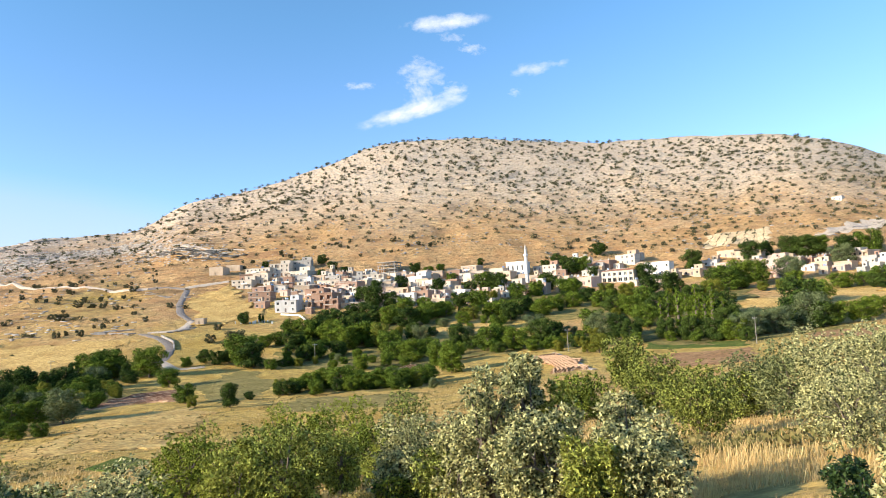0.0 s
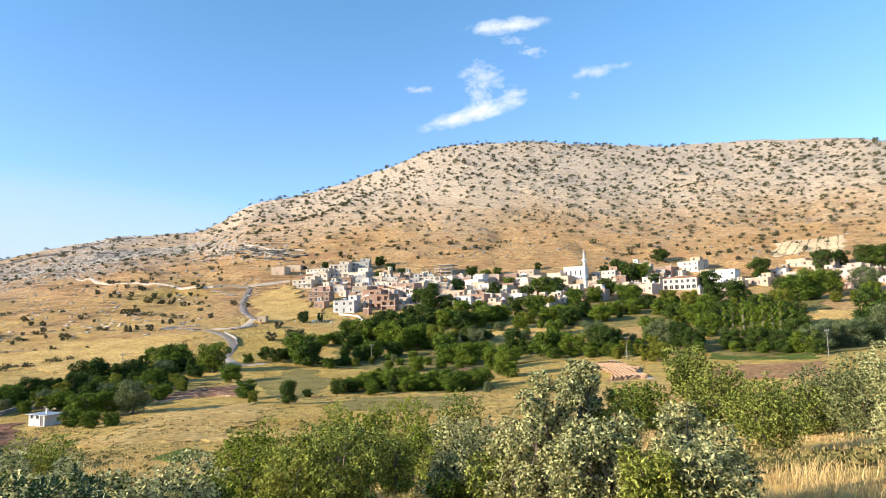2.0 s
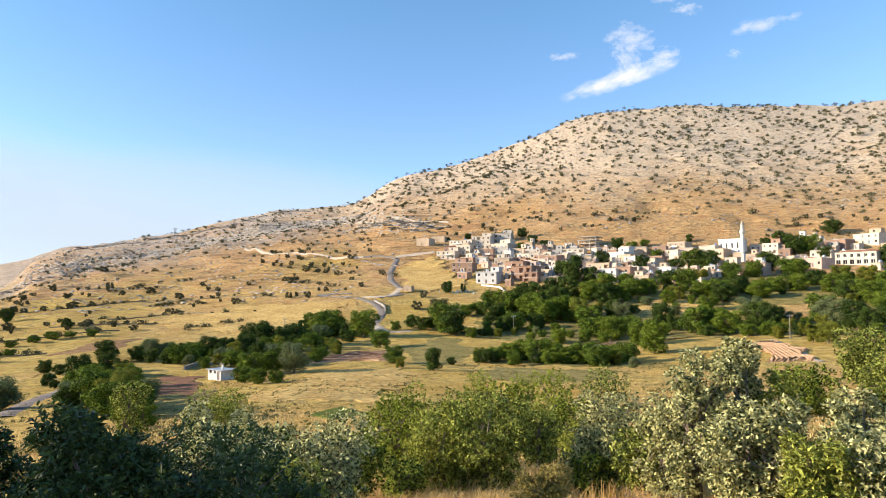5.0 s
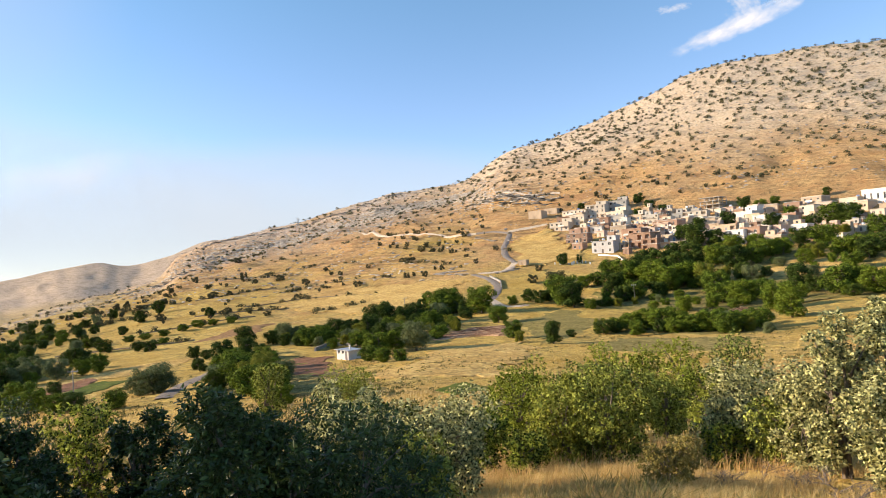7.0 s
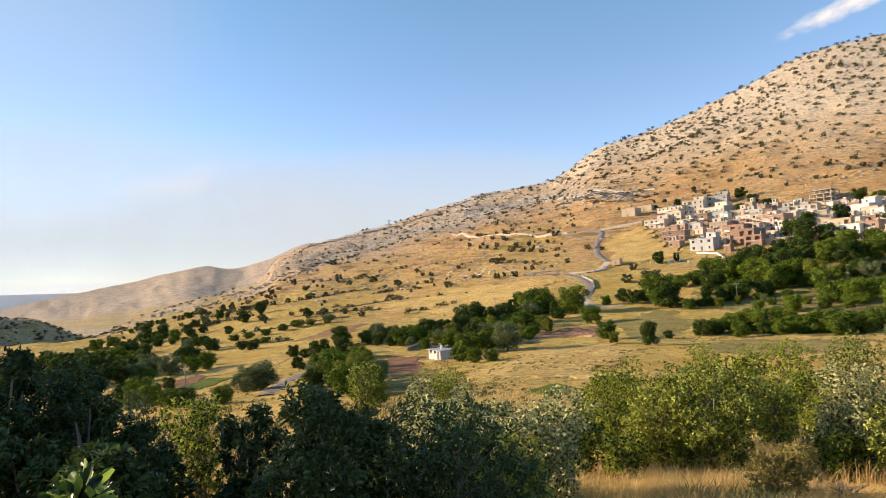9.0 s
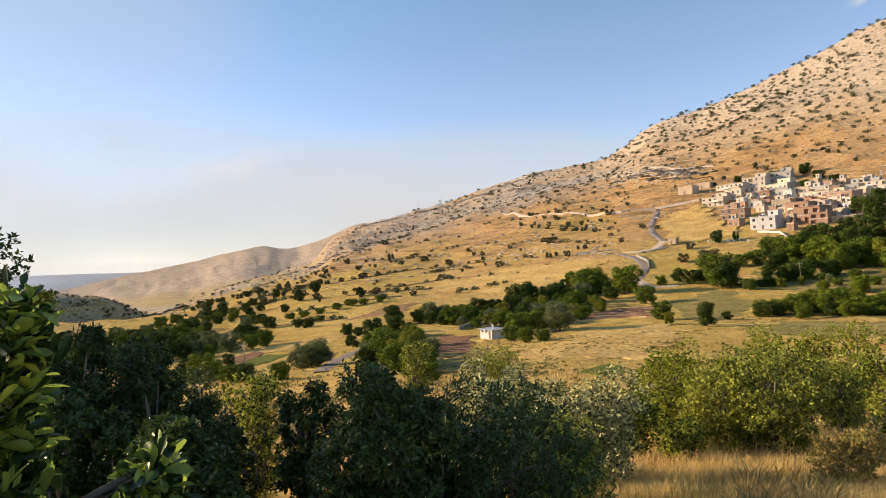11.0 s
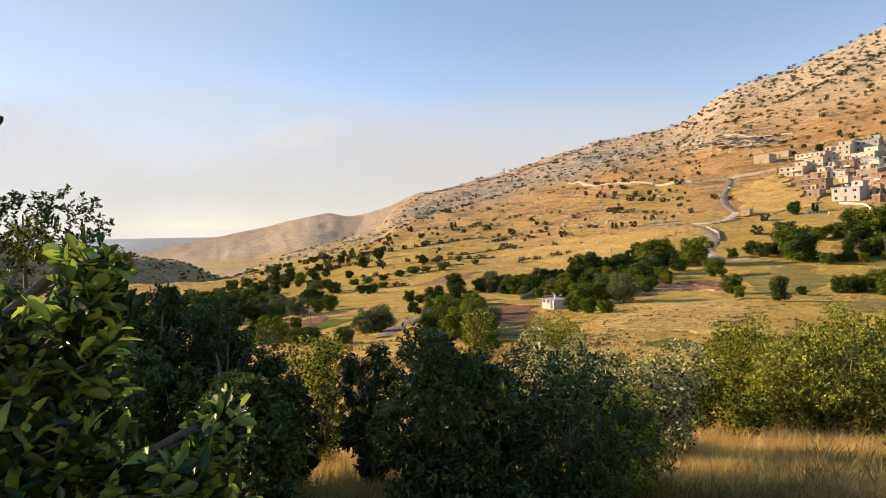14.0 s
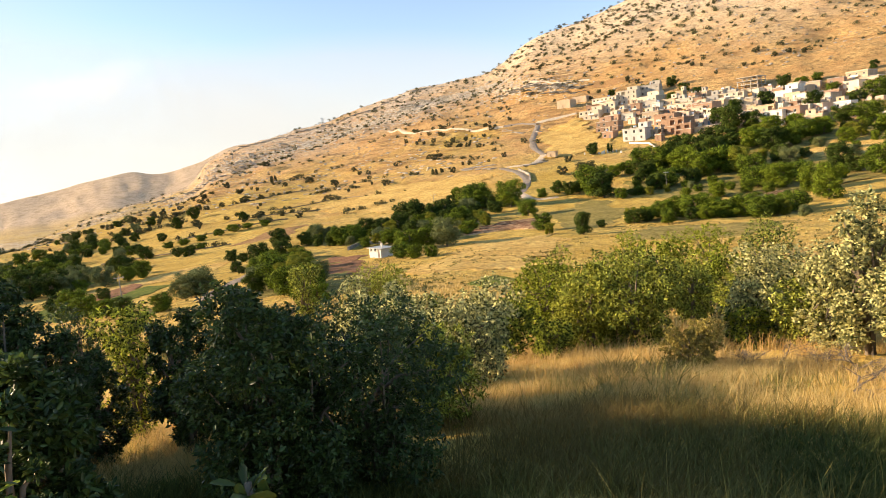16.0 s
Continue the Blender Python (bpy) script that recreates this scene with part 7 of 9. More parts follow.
def hill_scrub():
    rng = np.random.default_rng(21)
    gx, gy = np.meshgrid(np.arange(-800, 860, 10.8), np.arange(190, 1010, 10.8))
    x, y = (gx + rng.uniform(-6.5, 6.5, gx.shape)).ravel(), (gy + rng.uniform(-6.5, 6.5, gx.shape)).ravel()
    deg, dd = np.degrees(np.arctan2(x, y)), np.hypot(x, y)
    inside = (deg > -50) & (deg < 56) & (dd > 300) & (dd < 1010)
    x, y, deg, dd = x[inside], y[inside], deg[inside], dd[inside]
    z = ground(x, y)
    f1 = fbm(x / 70.0, y / 70.0, 3, 91)
    up = np.clip((z - EYE) / 200.0, 0, 1)
    edge = step(975, 900, dd - 2.4 * np.clip(deg, -40, 60))
    west = step(-6, -14, deg)
    # thin on the red foot of the mountain, thicker above, thin again on the western slope
    chance = (0.20 + 0.62 * step(0.12, 0.42, up) * (1 - west) + 0.14 * west + 0.34 * f1 + 0.22 * step(8, 22, deg) * step(0.2, 0.45, up) * step(0.95, 0.7, up)) * (0.3 + 0.7 * edge)
    keep = free_ground(x, y) & (rng.random(len(x)) < chance)
    x, y, z, f1, up = x[keep], y[keep], z[keep], f1[keep], up[keep]
    r = (1.6 + 1.0 * up) * rng.uniform(0.5, 1.5, len(x)) * np.where(rng.random(len(x)) > 0.06, 1, 1.35)
    near = np.argsort(np.hypot(x, y))[:220]
    for i in near:
        plant("scrub", float(x[i]), float(y[i]), float(r[i]) * 1.5, float(rng.uniform(0.9, 1.25)))
    rest = np.setdiff1d(np.arange(len(x)), near)
    cen, siz = np.stack([x, y, z], -1)[rest], r[rest]
    # thick bands of bushes along the gullies, and the wooded hill down the valley
    more = []
    for (x0, y0), (x1, y1), n, wide in BUSH_BANDS:
        u = rng.random(n)
        more.append(np.stack([x0 + (x1 - x0) * u + rng.normal(0, wide, n), y0 + (y1 - y0) * u + rng.normal(0, wide, n)], -1))
    aa, dd = np.radians(rng.uniform(-74, -48, 2200)), rng.uniform(500, 665, 2200)
    more.append(np.stack([dd * np.sin(aa), dd * np.cos(aa)], -1))
    more = np.concatenate(more)
    cen = np.concatenate([cen, np.column_stack([more, ground(more[:, 0], more[:, 1])])])
    siz = np.concatenate([siz, rng.uniform(0.8, 2.2, len(more))])
    per = 54
    idx = np.repeat(np.arange(len(cen)), per)
    d = rng.normal(0, 1, (len(idx), 3))
    d /= np.linalg.norm(d, axis=1, keepdims=True)
    p = cen[idx] + d * (siz[idx] * rng.uniform(0.25, 0.9, len(idx)))[:, None] * np.array([1.2, 1.2, 0.66]) + np.array([0, 0, 1]) * (siz[idx] * 0.5)[:, None]
    v, loops = blades(p, d, siz[idx] * 0.36, "tuft", rng, 0.1, shingled=True)
    ob = new("hillside_scrub", quick_mesh("hillside_scrub", v, loops, 3, LEAF_SCRUB))
    tagged(ob, "scattered grey-green oak scrub over the mountain side", "scrub", kind="stuff")
    # stones between the bushes
    x, y = strewn(rng, 15000, 420, 1000)
    z = ground(x, y)
    f2 = fbm(x / 45.0, y / 45.0, 3, 96)
    keep = free_ground(x, y) & (rng.random(len(x)) < 0.15 + 0.6 * ((np.degrees(np.arctan2(x, y)) < -10) & (np.hypot(x, y) > 600)) + 0.8 * np.maximum(0, f2) + 0.3 * np.clip((z - EYE) / 220, 0, 1))
    cen = np.stack([x, y, z + 0.05], -1)[keep]
    v, loops = rock_arrays(cen, rng.uniform(0.35, 1.25, len(cen)) ** 1.5 + 0.25, rng, 0.5)
    tagged(new("hillside_stones", quick_mesh("hillside_stones", v, loops, 3, LIMESTONE)), "pale limestone boulders strewn over the slope", "stones", kind="stuff")


BUSH_BANDS = (((-330.0, 560.0), (-246.0, 640.0), 50, 14), ((-246.0, 640.0), (-150.0, 700.0), 50, 12), ((-150.0, 700.0), (-105.0, 590.0), 36, 8), ((-55.8, 708.7), (-24.0, 698.9), 40, 4), ((-24.0, 698.9), (32.0, 780.8), 90, 6), ((32.0, 780.8), (89.6, 810.2), 50, 6), ((248.5, 418.3), (321.4, 448.0), 30, 3), ((218.5, 464.3), (218.1, 419.5), 30, 5), ((-117.8, 699.7), (-49.5, 660.9), 30, 3), ((92.6, 476.2), (130.7, 523.5), 18, 4), ((167.7, 420.6), (207.4, 470.7), 16, 4), ((19.9, 514.0), (55.6, 519.8), 14, 5), ((-339.1, 523.3), (-299.0, 538.0), 30, 4), ((-311.5, 389.3), (-339.1, 523.3), 40, 5), ((-145.0, 691.3), (-137.2, 733.6), 22, 3), ((314.4, 574.1), (434.0, 563.9), 60, 12), ((229.6, 659.2), (364.0, 661.0), 60, 14), ((127.8, 781.1), (269.9, 769.9), 50, 12), ((-183.4, 261.2), (-157.8, 264.9), 7, 1.6), ((-157.8, 264.9), (-134.3, 270.5), 7, 1.6), ((-171.0, 281.8), (-147.7, 298.0), 7, 1.6), ((-147.7, 298.0), (-106.4, 285.4), 7, 1.6), ((-189.1, 189.4), (-159.4, 191.7), 7, 1.6), ((-159.4, 191.7), (-137.2, 194.6), 7, 1.6), ((-183.6, 224.7), (-166.9, 237.4), 7, 1.6), ((-166.9, 237.4), (-144.8, 247.4), 7, 1.6), ((-190.5, 177.5), (-170.6, 178.5), 7, 1.6), ((-191.4, 342.0), (-147.5, 342.0), 7, 1.6), ((-147.5, 342.0), (-108.3, 325.7), 7, 1.6), ((-213.7, 434.4), (-156.2, 401.5), 7, 1.6), ((-156.2, 401.5), (-108.5, 370.3), 7, 1.6), ((-257.1, 395.4), (-239.6, 429.4), 7, 1.6), ((-239.6, 429.4), (-207.9, 422.4), 7, 1.6), ((-142.6, 433.1), (-107.5, 421.2), 7, 1.6), ((-107.5, 421.2), (-76.9, 379.4), 7, 1.6), ((-225.0, 321.3), (-204.7, 338.3), 7, 1.6), ((-204.7, 338.3), (-186.4, 346.8), 7, 1.6), ((-177.7, 330.4), (-143.1, 331.7), 14, 2), ((-123.1, 247.5), (-105.1, 267.1), 10, 2), ((-123.6, 373.4), (-83.3, 348.3), 14, 2), ((-233.1, 386.2), (-217.0, 404.7), 14, 2), ((-268.5, 304.6), (-247.6, 324.8), 30, 4), ((-253.9, 266.6), (-237.3, 286.4), 36, 4))
hill_scrub()


def strata():
    """Weathered limestone beds that crop out along the contours of the western ridge."""
    rng = np.random.default_rng(88)
    spots = []
    for (x0, y0), (x1, y1), n, wide in STRATA:
        u = rng.random(n)
        spots.append(np.stack([x0 + (x1 - x0) * u + rng.normal(0, wide, n), y0 + (y1 - y0) * u + rng.normal(0, wide, n)], -1))
    p = np.concatenate(spots)
    n = len(p)
    gx = ground(p[:, 0] + 4, p[:, 1]) - ground(p[:, 0] - 4, p[:, 1])
    gy = ground(p[:, 0], p[:, 1] + 4) - ground(p[:, 0], p[:, 1] - 4)
    th = np.arctan2(gx, -gy) + rng.normal(0, 0.25, n) + np.pi / 2
    size = np.stack([rng.uniform(0.4, 1.9, n), rng.uniform(0.3, 0.8, n), rng.uniform(0.15, 0.5, n)], -1)
    box = np.array([(sx, sy, sz) for sz in (-1, 1) for sy in (-1, 1) for sx in (-1, 1)], float)
    v = box[None] * rng.uniform(0.72, 1.18, (n, 8, 3)) * size[:, None]
    cs, sn = np.sin(th)[:, None], -np.cos(th)[:, None]
    v = np.stack([v[..., 0] * cs - v[..., 1] * sn, v[..., 0] * sn + v[..., 1] * cs, v[..., 2]], -1)
    v = v + np.column_stack([p, ground(p[:, 0], p[:, 1]) + 0.15])[:, None]
    quads = np.array([(0, 2, 3, 1), (4, 5, 7, 6), (0, 1, 5, 4), (2, 6, 7, 3), (0, 4, 6, 2), (1, 3, 7, 5)])
    loops = (np.arange(n)[:, None, None] * 8 + quads[None]).reshape(-1)
    tagged(new("rock_beds", quick_mesh("rock_beds", v.reshape(-1, 3), loops, 4, PALEROCK)), "pale weathered limestone beds along the western ridge", "rock", kind="stuff")


PALEROCK = earth_mat("pale_limestone", (0.34, 0.295, 0.25), (0.60, 0.54, 0.465), 0.5, 0.9)
STRATA = (((-385, 480), (-347, 602), 900, 22), ((-347, 602), (-314, 670), 900, 20), ((-314, 670), (-246, 672), 900, 22), ((-246, 672), (-217, 722), 700, 18),
          ((-217, 722), (-148, 736), 900, 20), ((-148, 736), (-105, 600), 500, 13), ((-105, 590), (-48, 542), 300, 8), ((-300, 600), (-190, 600), 240, 22),
          ((-230, 430), (-120, 400), 60, 26), ((-140, 360), (-80, 330), 40, 15), ((-260, 350), (-180, 330), 50, 22))
strata()


def valley_growth():
    """Weeds and tussocks over the valley floor, and the wooded bottom down the valley."""
    rng = np.random.default_rng(33)
    a = np.radians(rng.uniform(-60, 52, 16000))
    d = 22 * (340 / 22) ** rng.random(16000)
    x, y = d * np.sin(a), d * np.cos(a)
    keep = fbm(x / 14.0, y / 14.0, 4, 12) + rng.uniform(-0.5, 0.5, len(x)) > 0.28
    x, y, d = x[keep], y[keep], d[keep]
    r = rng.uniform(0.12, 0.42, len(x)) * (0.6 + d / 200)
    per = 12
    idx = np.repeat(np.arange(len(x)), per)
    w = rng.normal(0, 1, (len(idx), 3))
    w /= np.linalg.norm(w, axis=1, keepdims=True)
    w[:, 2] = np.abs(w[:, 2])
    p = np.stack([x, y, ground(x, y)], -1)[idx] + w * (r[idx] * rng.uniform(0.2, 1.0, len(idx)))[:, None] * np.array([1.4, 1.4, 0.7])
    v, loops = blades(p, w, 0.22, "tuft", rng, -0.2)
    tagged(new("weeds", quick_mesh("weeds", v, loops, 3, WEED)), "low olive-green weeds and tussocks in dry fields", "weeds", kind="stuff")
    for _ in range(170):
        deg = rng.uniform(-63, -42)
        aa, dd = radians(deg), rng.uniform(170, 330 if deg < -49 else 480)
        plant(["dark", "walnut", "dark", "silver"][int(rng.integers(4))], dd * math.sin(aa), dd * math.cos(aa), rng.uniform(3.2, 6.2), 1.15)


WEED = leaf_mat("weed_leaf", (0.09, 0.10, 0.03), (0.26, 0.21, 0.08), 0.2, 0.7, 0.1)
valley_growth()

# ---------------------------------------------------------------- dry grass close by
def straw_mat(name, a, b):
    m = Mat(name, 0.7, 0.2)
    col = m.mix(m.island(), a, b)
    m.world_co()
    col = m.mix(m.ramp(m.noise(0.45, 4, 0.6), (0.42, 0.0), (0.62, 0.38)), col, (0.50, 0.26, 0.10))
    col = m.mix(m.ramp(m.noise(0.8, 4, 0.6), (0.57, 0.0), (0.70, 0.28)), col, (0.22, 0.20, 0.06))
    return m.color(col).leafy(col, 0.35)


STRAW = straw_mat("straw", (0.50, 0.33, 0.12), (0.78, 0.60, 0.28))
# green grass at about half brightness: foreground shade painted into the blades
SHADEGRASS = straw_mat("shade_toned_grass", (0.045, 0.06, 0.014), (0.125, 0.14, 0.036))
GREENGRASS = straw_mat("green_grass", (0.10, 0.13, 0.03), (0.24, 0.24, 0.07))


def grass(name, mat, n, d0, d1, a0, a1, tall, wide, seed, label, lean=0.35, clumps=0.0):
    rng = np.random.default_rng(seed)
    a = np.radians(rng.uniform(a0, a1, n))
    d = d0 * (d1 / d0) ** rng.random(n)
    x, y = d * np.sin(a), d * np.cos(a)
    keep = fbm(x / 1.7, y / 1.7, 3, seed) + 0.25 + rng.uniform(-0.4, 0.4, n) > clumps
    keep &= ~on_bare(x, y)
    x, y, d = x[keep], y[keep], d[keep]
    n = len(x)
    z = ground(x, y) - 0.02
    h = tall * rng.uniform(0.45, 1.2, n) * (1 + 0.3 * fbm(x / 2.5, y / 2.5, 2, seed + 9))
    th = rng.uniform(0, 6.28, n)
    w = wide * rng.uniform(0.6, 1.4, n) * np.maximum(1, d / 7)
    lx, ly = rng.normal(0.12, lean, n) * h, rng.normal(0, lean, n) * h
    cx, cy = np.cos(th) * w, np.sin(th) * w
    v = np.stack([np.stack([x - cx, y - cy, z], -1), np.stack([x + cx, y + cy, z], -1),
                  np.stack([x + lx * 0.35 + cx * 0.7, y + ly * 0.35 + cy * 0.7, z + h * 0.6], -1), np.stack([x + lx * 0.35 - cx * 0.7, y + ly * 0.35 - cy * 0.7, z + h * 0.6], -1),
                  np.stack([x + lx, y + ly, z + h], -1)], 1)
    t = np.array([[0, 1, 2], [0, 2, 3], [3, 2, 4]])
    loops = (np.arange(n)[:, None, None] * 5 + t[None]).reshape(-1)
    ob = new(name, quick_mesh(name, v.reshape(-1, 3), loops, 3, mat))
    return tagged(ob, label, "grass", kind="stuff")


grass("dry_grass", STRAW, 170000, 5.4, 15, -64, 26, 0.22, 0.0021, 5, "tall dry golden grass on the near slope", 0.5, 0.22)
grass("dry_grass", STRAW, 110000, 2.2, 18, 24, 52, 0.17, 0.0013, 7, "tall dry golden grass on the near slope", 0.5, 0.2)
grass("far_dry_grass", STRAW, 60000, 12, 70, -60, 52, 0.34, 0.004, 6, "dry golden grass farther down the slope", 0.3, 0.0)
grass("green_grass", GREENGRASS, 30000, 1.8, 9, -60, 45, 0.24, 0.003, 8, "green weeds among the dry grass", 0.5, 0.1)
grass("herbs", GREENGRASS, 700, 7.2, 9.2, -4, 3, 0.3, 0.006, 23, "patch of green herbs in the dry grass", 0.6, -0.2)
grass("tall_weeds", GREENGRASS, 170, 2.4, 4.4, -4, 24, 0.5, 0.0022, 19, "tall thin weed stalks in the shaded grass", 0.3, -0.6)
grass("shady_grass", SHADEGRASS, 90000, 1.7, 6.6, -60, 26, 0.19, 0.004, 14, "short green grass with the shade in its colour", 0.6, -0.1)


def vineyard(corners, rows, along, label):
    """Rows of small vines between four corners."""
    rng = np.random.default_rng(44)
    c = np.array(corners, float)
    u, v = np.meshgrid(np.linspace(0, 1, along), np.linspace(0, 1, rows))
    u, v = u.ravel(), v.ravel()
    p = ((1 - u) * (1 - v))[:, None] * c[0] + (u * (1 - v))[:, None] * c[1] + (u * v)[:, None] * c[2] + ((1 - u) * v)[:, None] * c[3]
    p = p + rng.normal(0, 0.3, p.shape)
    idx = np.repeat(np.arange(len(p)), 26)
    d = rng.normal(0, 1, (len(idx), 3))
    d /= np.linalg.norm(d, axis=1, keepdims=True)
    q = np.column_stack([p, ground(p[:, 0], p[:, 1]) + 0.6])[idx] + d * rng.uniform(0.1, 0.65, (len(idx), 1))
    vv, loops = blades(q, d, 0.42, "clump", rng, 0.1, shingled=True)
    return tagged(new("vineyard", quick_mesh("vineyard", vv, loops, 3, LEAF_SCRUB)), label, "vines", kind="stuff")


def gravestones(x, y, n, label):
    rng = np.random.default_rng(3)
    for _ in range(n):
        px, py = x + rng.normal(0, 3.5), y + rng.normal(0, 2.0)
        w, h = rng.uniform(0.5, 0.9), rng.uniform(0.7, 1.3)
        root = new("gravestone", box_mesh("gravestone", wall_mat("white"), (-w / 2, w / 2, -0.1, 0.1, -0.3, h), bevel=0.04))
        root.matrix_basis = pose(px, py, gz(px, py), rng.normal(0, 4), 0, rng.uniform(-20, 20))
        tagged(root, label, "gravestone", "gravestones")


# ---------------------------------------------------------------- clouds and haze as glowing sheets, far away
def cloud(az, el, width, height, tilt, seed, label, soft=0.9, bright=1.0, thin=1.0, dist=4300.0, fill=0.62, tone=(0.97, 0.97, 1.0, 1), grain=2.0):
    m = bpy.data.materials.new("cloud")
    m.use_nodes = True
    t = m.node_tree
    t.nodes.remove(t.nodes["Principled BSDF"])
    co = t.nodes.new("ShaderNodeTexCoord").outputs["Object"]
    off = t.nodes.new("ShaderNodeMapping")
    off.inputs["Location"].default_value = (seed * 3.1, seed * 1.7, 0)
    off.inputs["Scale"].default_value = (1.0, max(0.3, height / width * 1.6), 1)
    t.links.new(co, off.inputs["Vector"])
    nz = t.nodes.new("ShaderNodeTexNoise")
    nz.inputs["Scale"].default_value, nz.inputs["Detail"].default_value, nz.inputs["Roughness"].default_value = 2.6, 7, 0.6
    t.links.new(off.outputs[0], nz.inputs["Vector"])
    ln = t.nodes.new("ShaderNodeVectorMath")
    ln.operation = "LENGTH"
    t.links.new(co, ln.inputs[0])

    def maths(op, a, b, clamp=False):
        n = t.nodes.new("ShaderNodeMath")
        n.operation, n.use_clamp = op, clamp
        for s, v in ((n.inputs[0], a), (n.inputs[1], b)):
            if hasattr(v, "links"):
                t.links.new(v, s)
            else:
                s.default_value = v
        return n.outputs[0]

    body = maths("ADD", maths("SUBTRACT", fill, ln.outputs["Value"]), maths("MULTIPLY", maths("SUBTRACT", nz.outputs["Fac"], 0.5), grain))
    rim = maths("MULTIPLY", maths("SUBTRACT", 1.0, ln.outputs["Value"]), 4.0, True)
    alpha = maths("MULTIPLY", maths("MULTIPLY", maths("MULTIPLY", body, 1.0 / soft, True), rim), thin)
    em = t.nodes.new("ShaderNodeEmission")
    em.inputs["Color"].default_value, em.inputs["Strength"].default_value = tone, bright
    tr = t.nodes.new("ShaderNodeBsdfTransparent")
    mx = t.nodes.new("ShaderNodeMixShader")
    t.links.new(alpha, mx.inputs[0])
    t.links.new(tr.outputs[0], mx.inputs[1])
    t.links.new(em.outputs[0], mx.inputs[2])
    t.links.new(mx.outputs[0], t.nodes["Material Output"].inputs["Surface"])
    bm = bmesh.new()
    bmesh.ops.create_grid(bm, x_segments=12, y_segments=12, size=1.0)
    for v in bm.verts:
        v.co.z = 0.06 * (v.co.x ** 2 + v.co.y ** 2)
    me = bpy.data.meshes.new("cloud")
    bm.to_mesh(me)
    bm.free()
    me.materials.append(m)
    a, e = radians(az), radians(el)
    at = Vector((math.sin(a) * math.cos(e), math.cos(a) * math.cos(e), math.sin(e))) * dist + Vector((0, 0, EYE))
    ob = new("cloud", me)
    k = dist * math.pi / 180 / 2
    ob.matrix_basis = look(at, (0, 0, EYE), tilt) @ Matrix.Rotation(math.pi, 4, "Y") @ Matrix.Diagonal((width * k, height * k, width * k, 1))
    return tagged(ob, label, "cloud", "clouds")


# ---------------------------------------------------------------- where the fields, lanes and stones lie
field("ploughed_field", PLOUGHED, ((-44.1, 158.1), (-24.2, 160.1), (-30.0, 194.0), (-40.6, 181.1)), "ploughed red-brown field with furrows", rows=9, seed=3, lift=0.09)
field("ploughed_field", REDSOIL, ((77.9, 188.2), (67.6, 143.5), (59.1, 143.6), (69.2, 184.6)), "field with orange soil rows and pale furrows", rows=9, seed=4, lift=0.3)
field("ploughed_field", REDSOIL, ((31.2, 185.1), (39.9, 205.8), (37.0, 217.3), (26.4, 189.2)), "small striped field of red soil", rows=6, seed=5, lift=0.3)
field("crop_field", CROP, ((-95.8, 95.5), (-108.3, 120.3), (-97.1, 115.9), (-87.9, 92.2)), "green crop field beside brown soil", rows=0, seed=6, lift=0.13)
field("ploughed_field", PLOUGHED, ((-111.3, 102.0), (-116.6, 127.7), (-108.4, 121.2), (-97.0, 96.2)), "narrow brown ploughed strip", rows=0, seed=7, lift=0.14)
field("crop_field", CROP, ((-146.1, 132.6), (-163.3, 161.5), (-132.7, 138.6), (-138.7, 130.5)), "narrow green strip of crops", rows=0, seed=8, lift=0.09)
field("ploughed_field", PLOUGHED, ((-144.5, 123.7), (-146.1, 132.6), (-137.8, 129.7), (-137.7, 121.9)), "brown soil strip in the valley", rows=0, seed=9, lift=0.10)
field("crop_field", CROP, ((-94.7, 78.1), (-106.4, 89.7), (-103.5, 93.2), (-79.8, 72.9)), "green field down in the valley", rows=0, seed=10, lift=0.11)
field("crop_field", CROP, ((-18.5, 65.1), (-17.5, 76.1), (-12.1, 67.6), (-14.7, 57.9)), "rough green patch in dry grass", rows=0, seed=11, lift=0.13)
field("stubble_field", STUBBLE, ((-29.8, 83.2), (-37.7, 134.6), (-17.4, 144.3), (-13.4, 85.2)), "bright golden dry-grass field", rows=0, seed=12, lift=0.14)
field("stubble_field", STUBBLE, ((-155.3, 276.5), (-109.3, 310.2), (-61.0, 296.5), (-89.2, 237.7)), "pale golden stubble on the lower slope", rows=0, seed=13, lift=0.09)
field("stubble_field", STUBBLE, ((-122.0, 104.3), (-117.2, 145.1), (-99.8, 151.5), (-104.3, 124.9)), "golden stubble field in the valley", rows=0, seed=14, lift=0.10)
field("stubble_field", STUBBLE, ((-56.6, 409.7), (-36.8, 436.9), (-12.5, 339.5), (-41.9, 325.6)), "pale dry grass spur below the village", rows=0, seed=15, lift=0.11)
field("fallow_field", FALLOW, ((-32.2, 201.6), (-14.2, 229.2), (-0.5, 183.4), (-15.1, 144.3)), "greenish fallow field", rows=0, seed=16, lift=0.13)
field("fallow_field", FALLOW, ((-4.6, 115.2), (0.1, 150.8), (26.7, 131.5), (15.3, 102.6)), "greenish grass below the hedge", rows=0, seed=17, lift=0.14)
field("fallow_field", FALLOW, ((-43.6, 76.4), (-54.2, 114.9), (-32.8, 93.1), (-22.2, 59.3)), "olive-brown weedy ground", rows=0, seed=18, lift=0.09)
field("ploughed_field", PLOUGHED, ((-60.4, 106.1), (-71.2, 138.8), (-58.4, 129.8), (-45.0, 96.3)), "dark red-brown bare soil by the hut", rows=0, seed=19, lift=0.10)
field("ploughed_field", REDSOIL, ((-134.7, 184.6), (-137.1, 218.9), (-128.1, 231.9), (-118.4, 201.6)), "reddish soil terrace", rows=0, seed=20, lift=0.11)
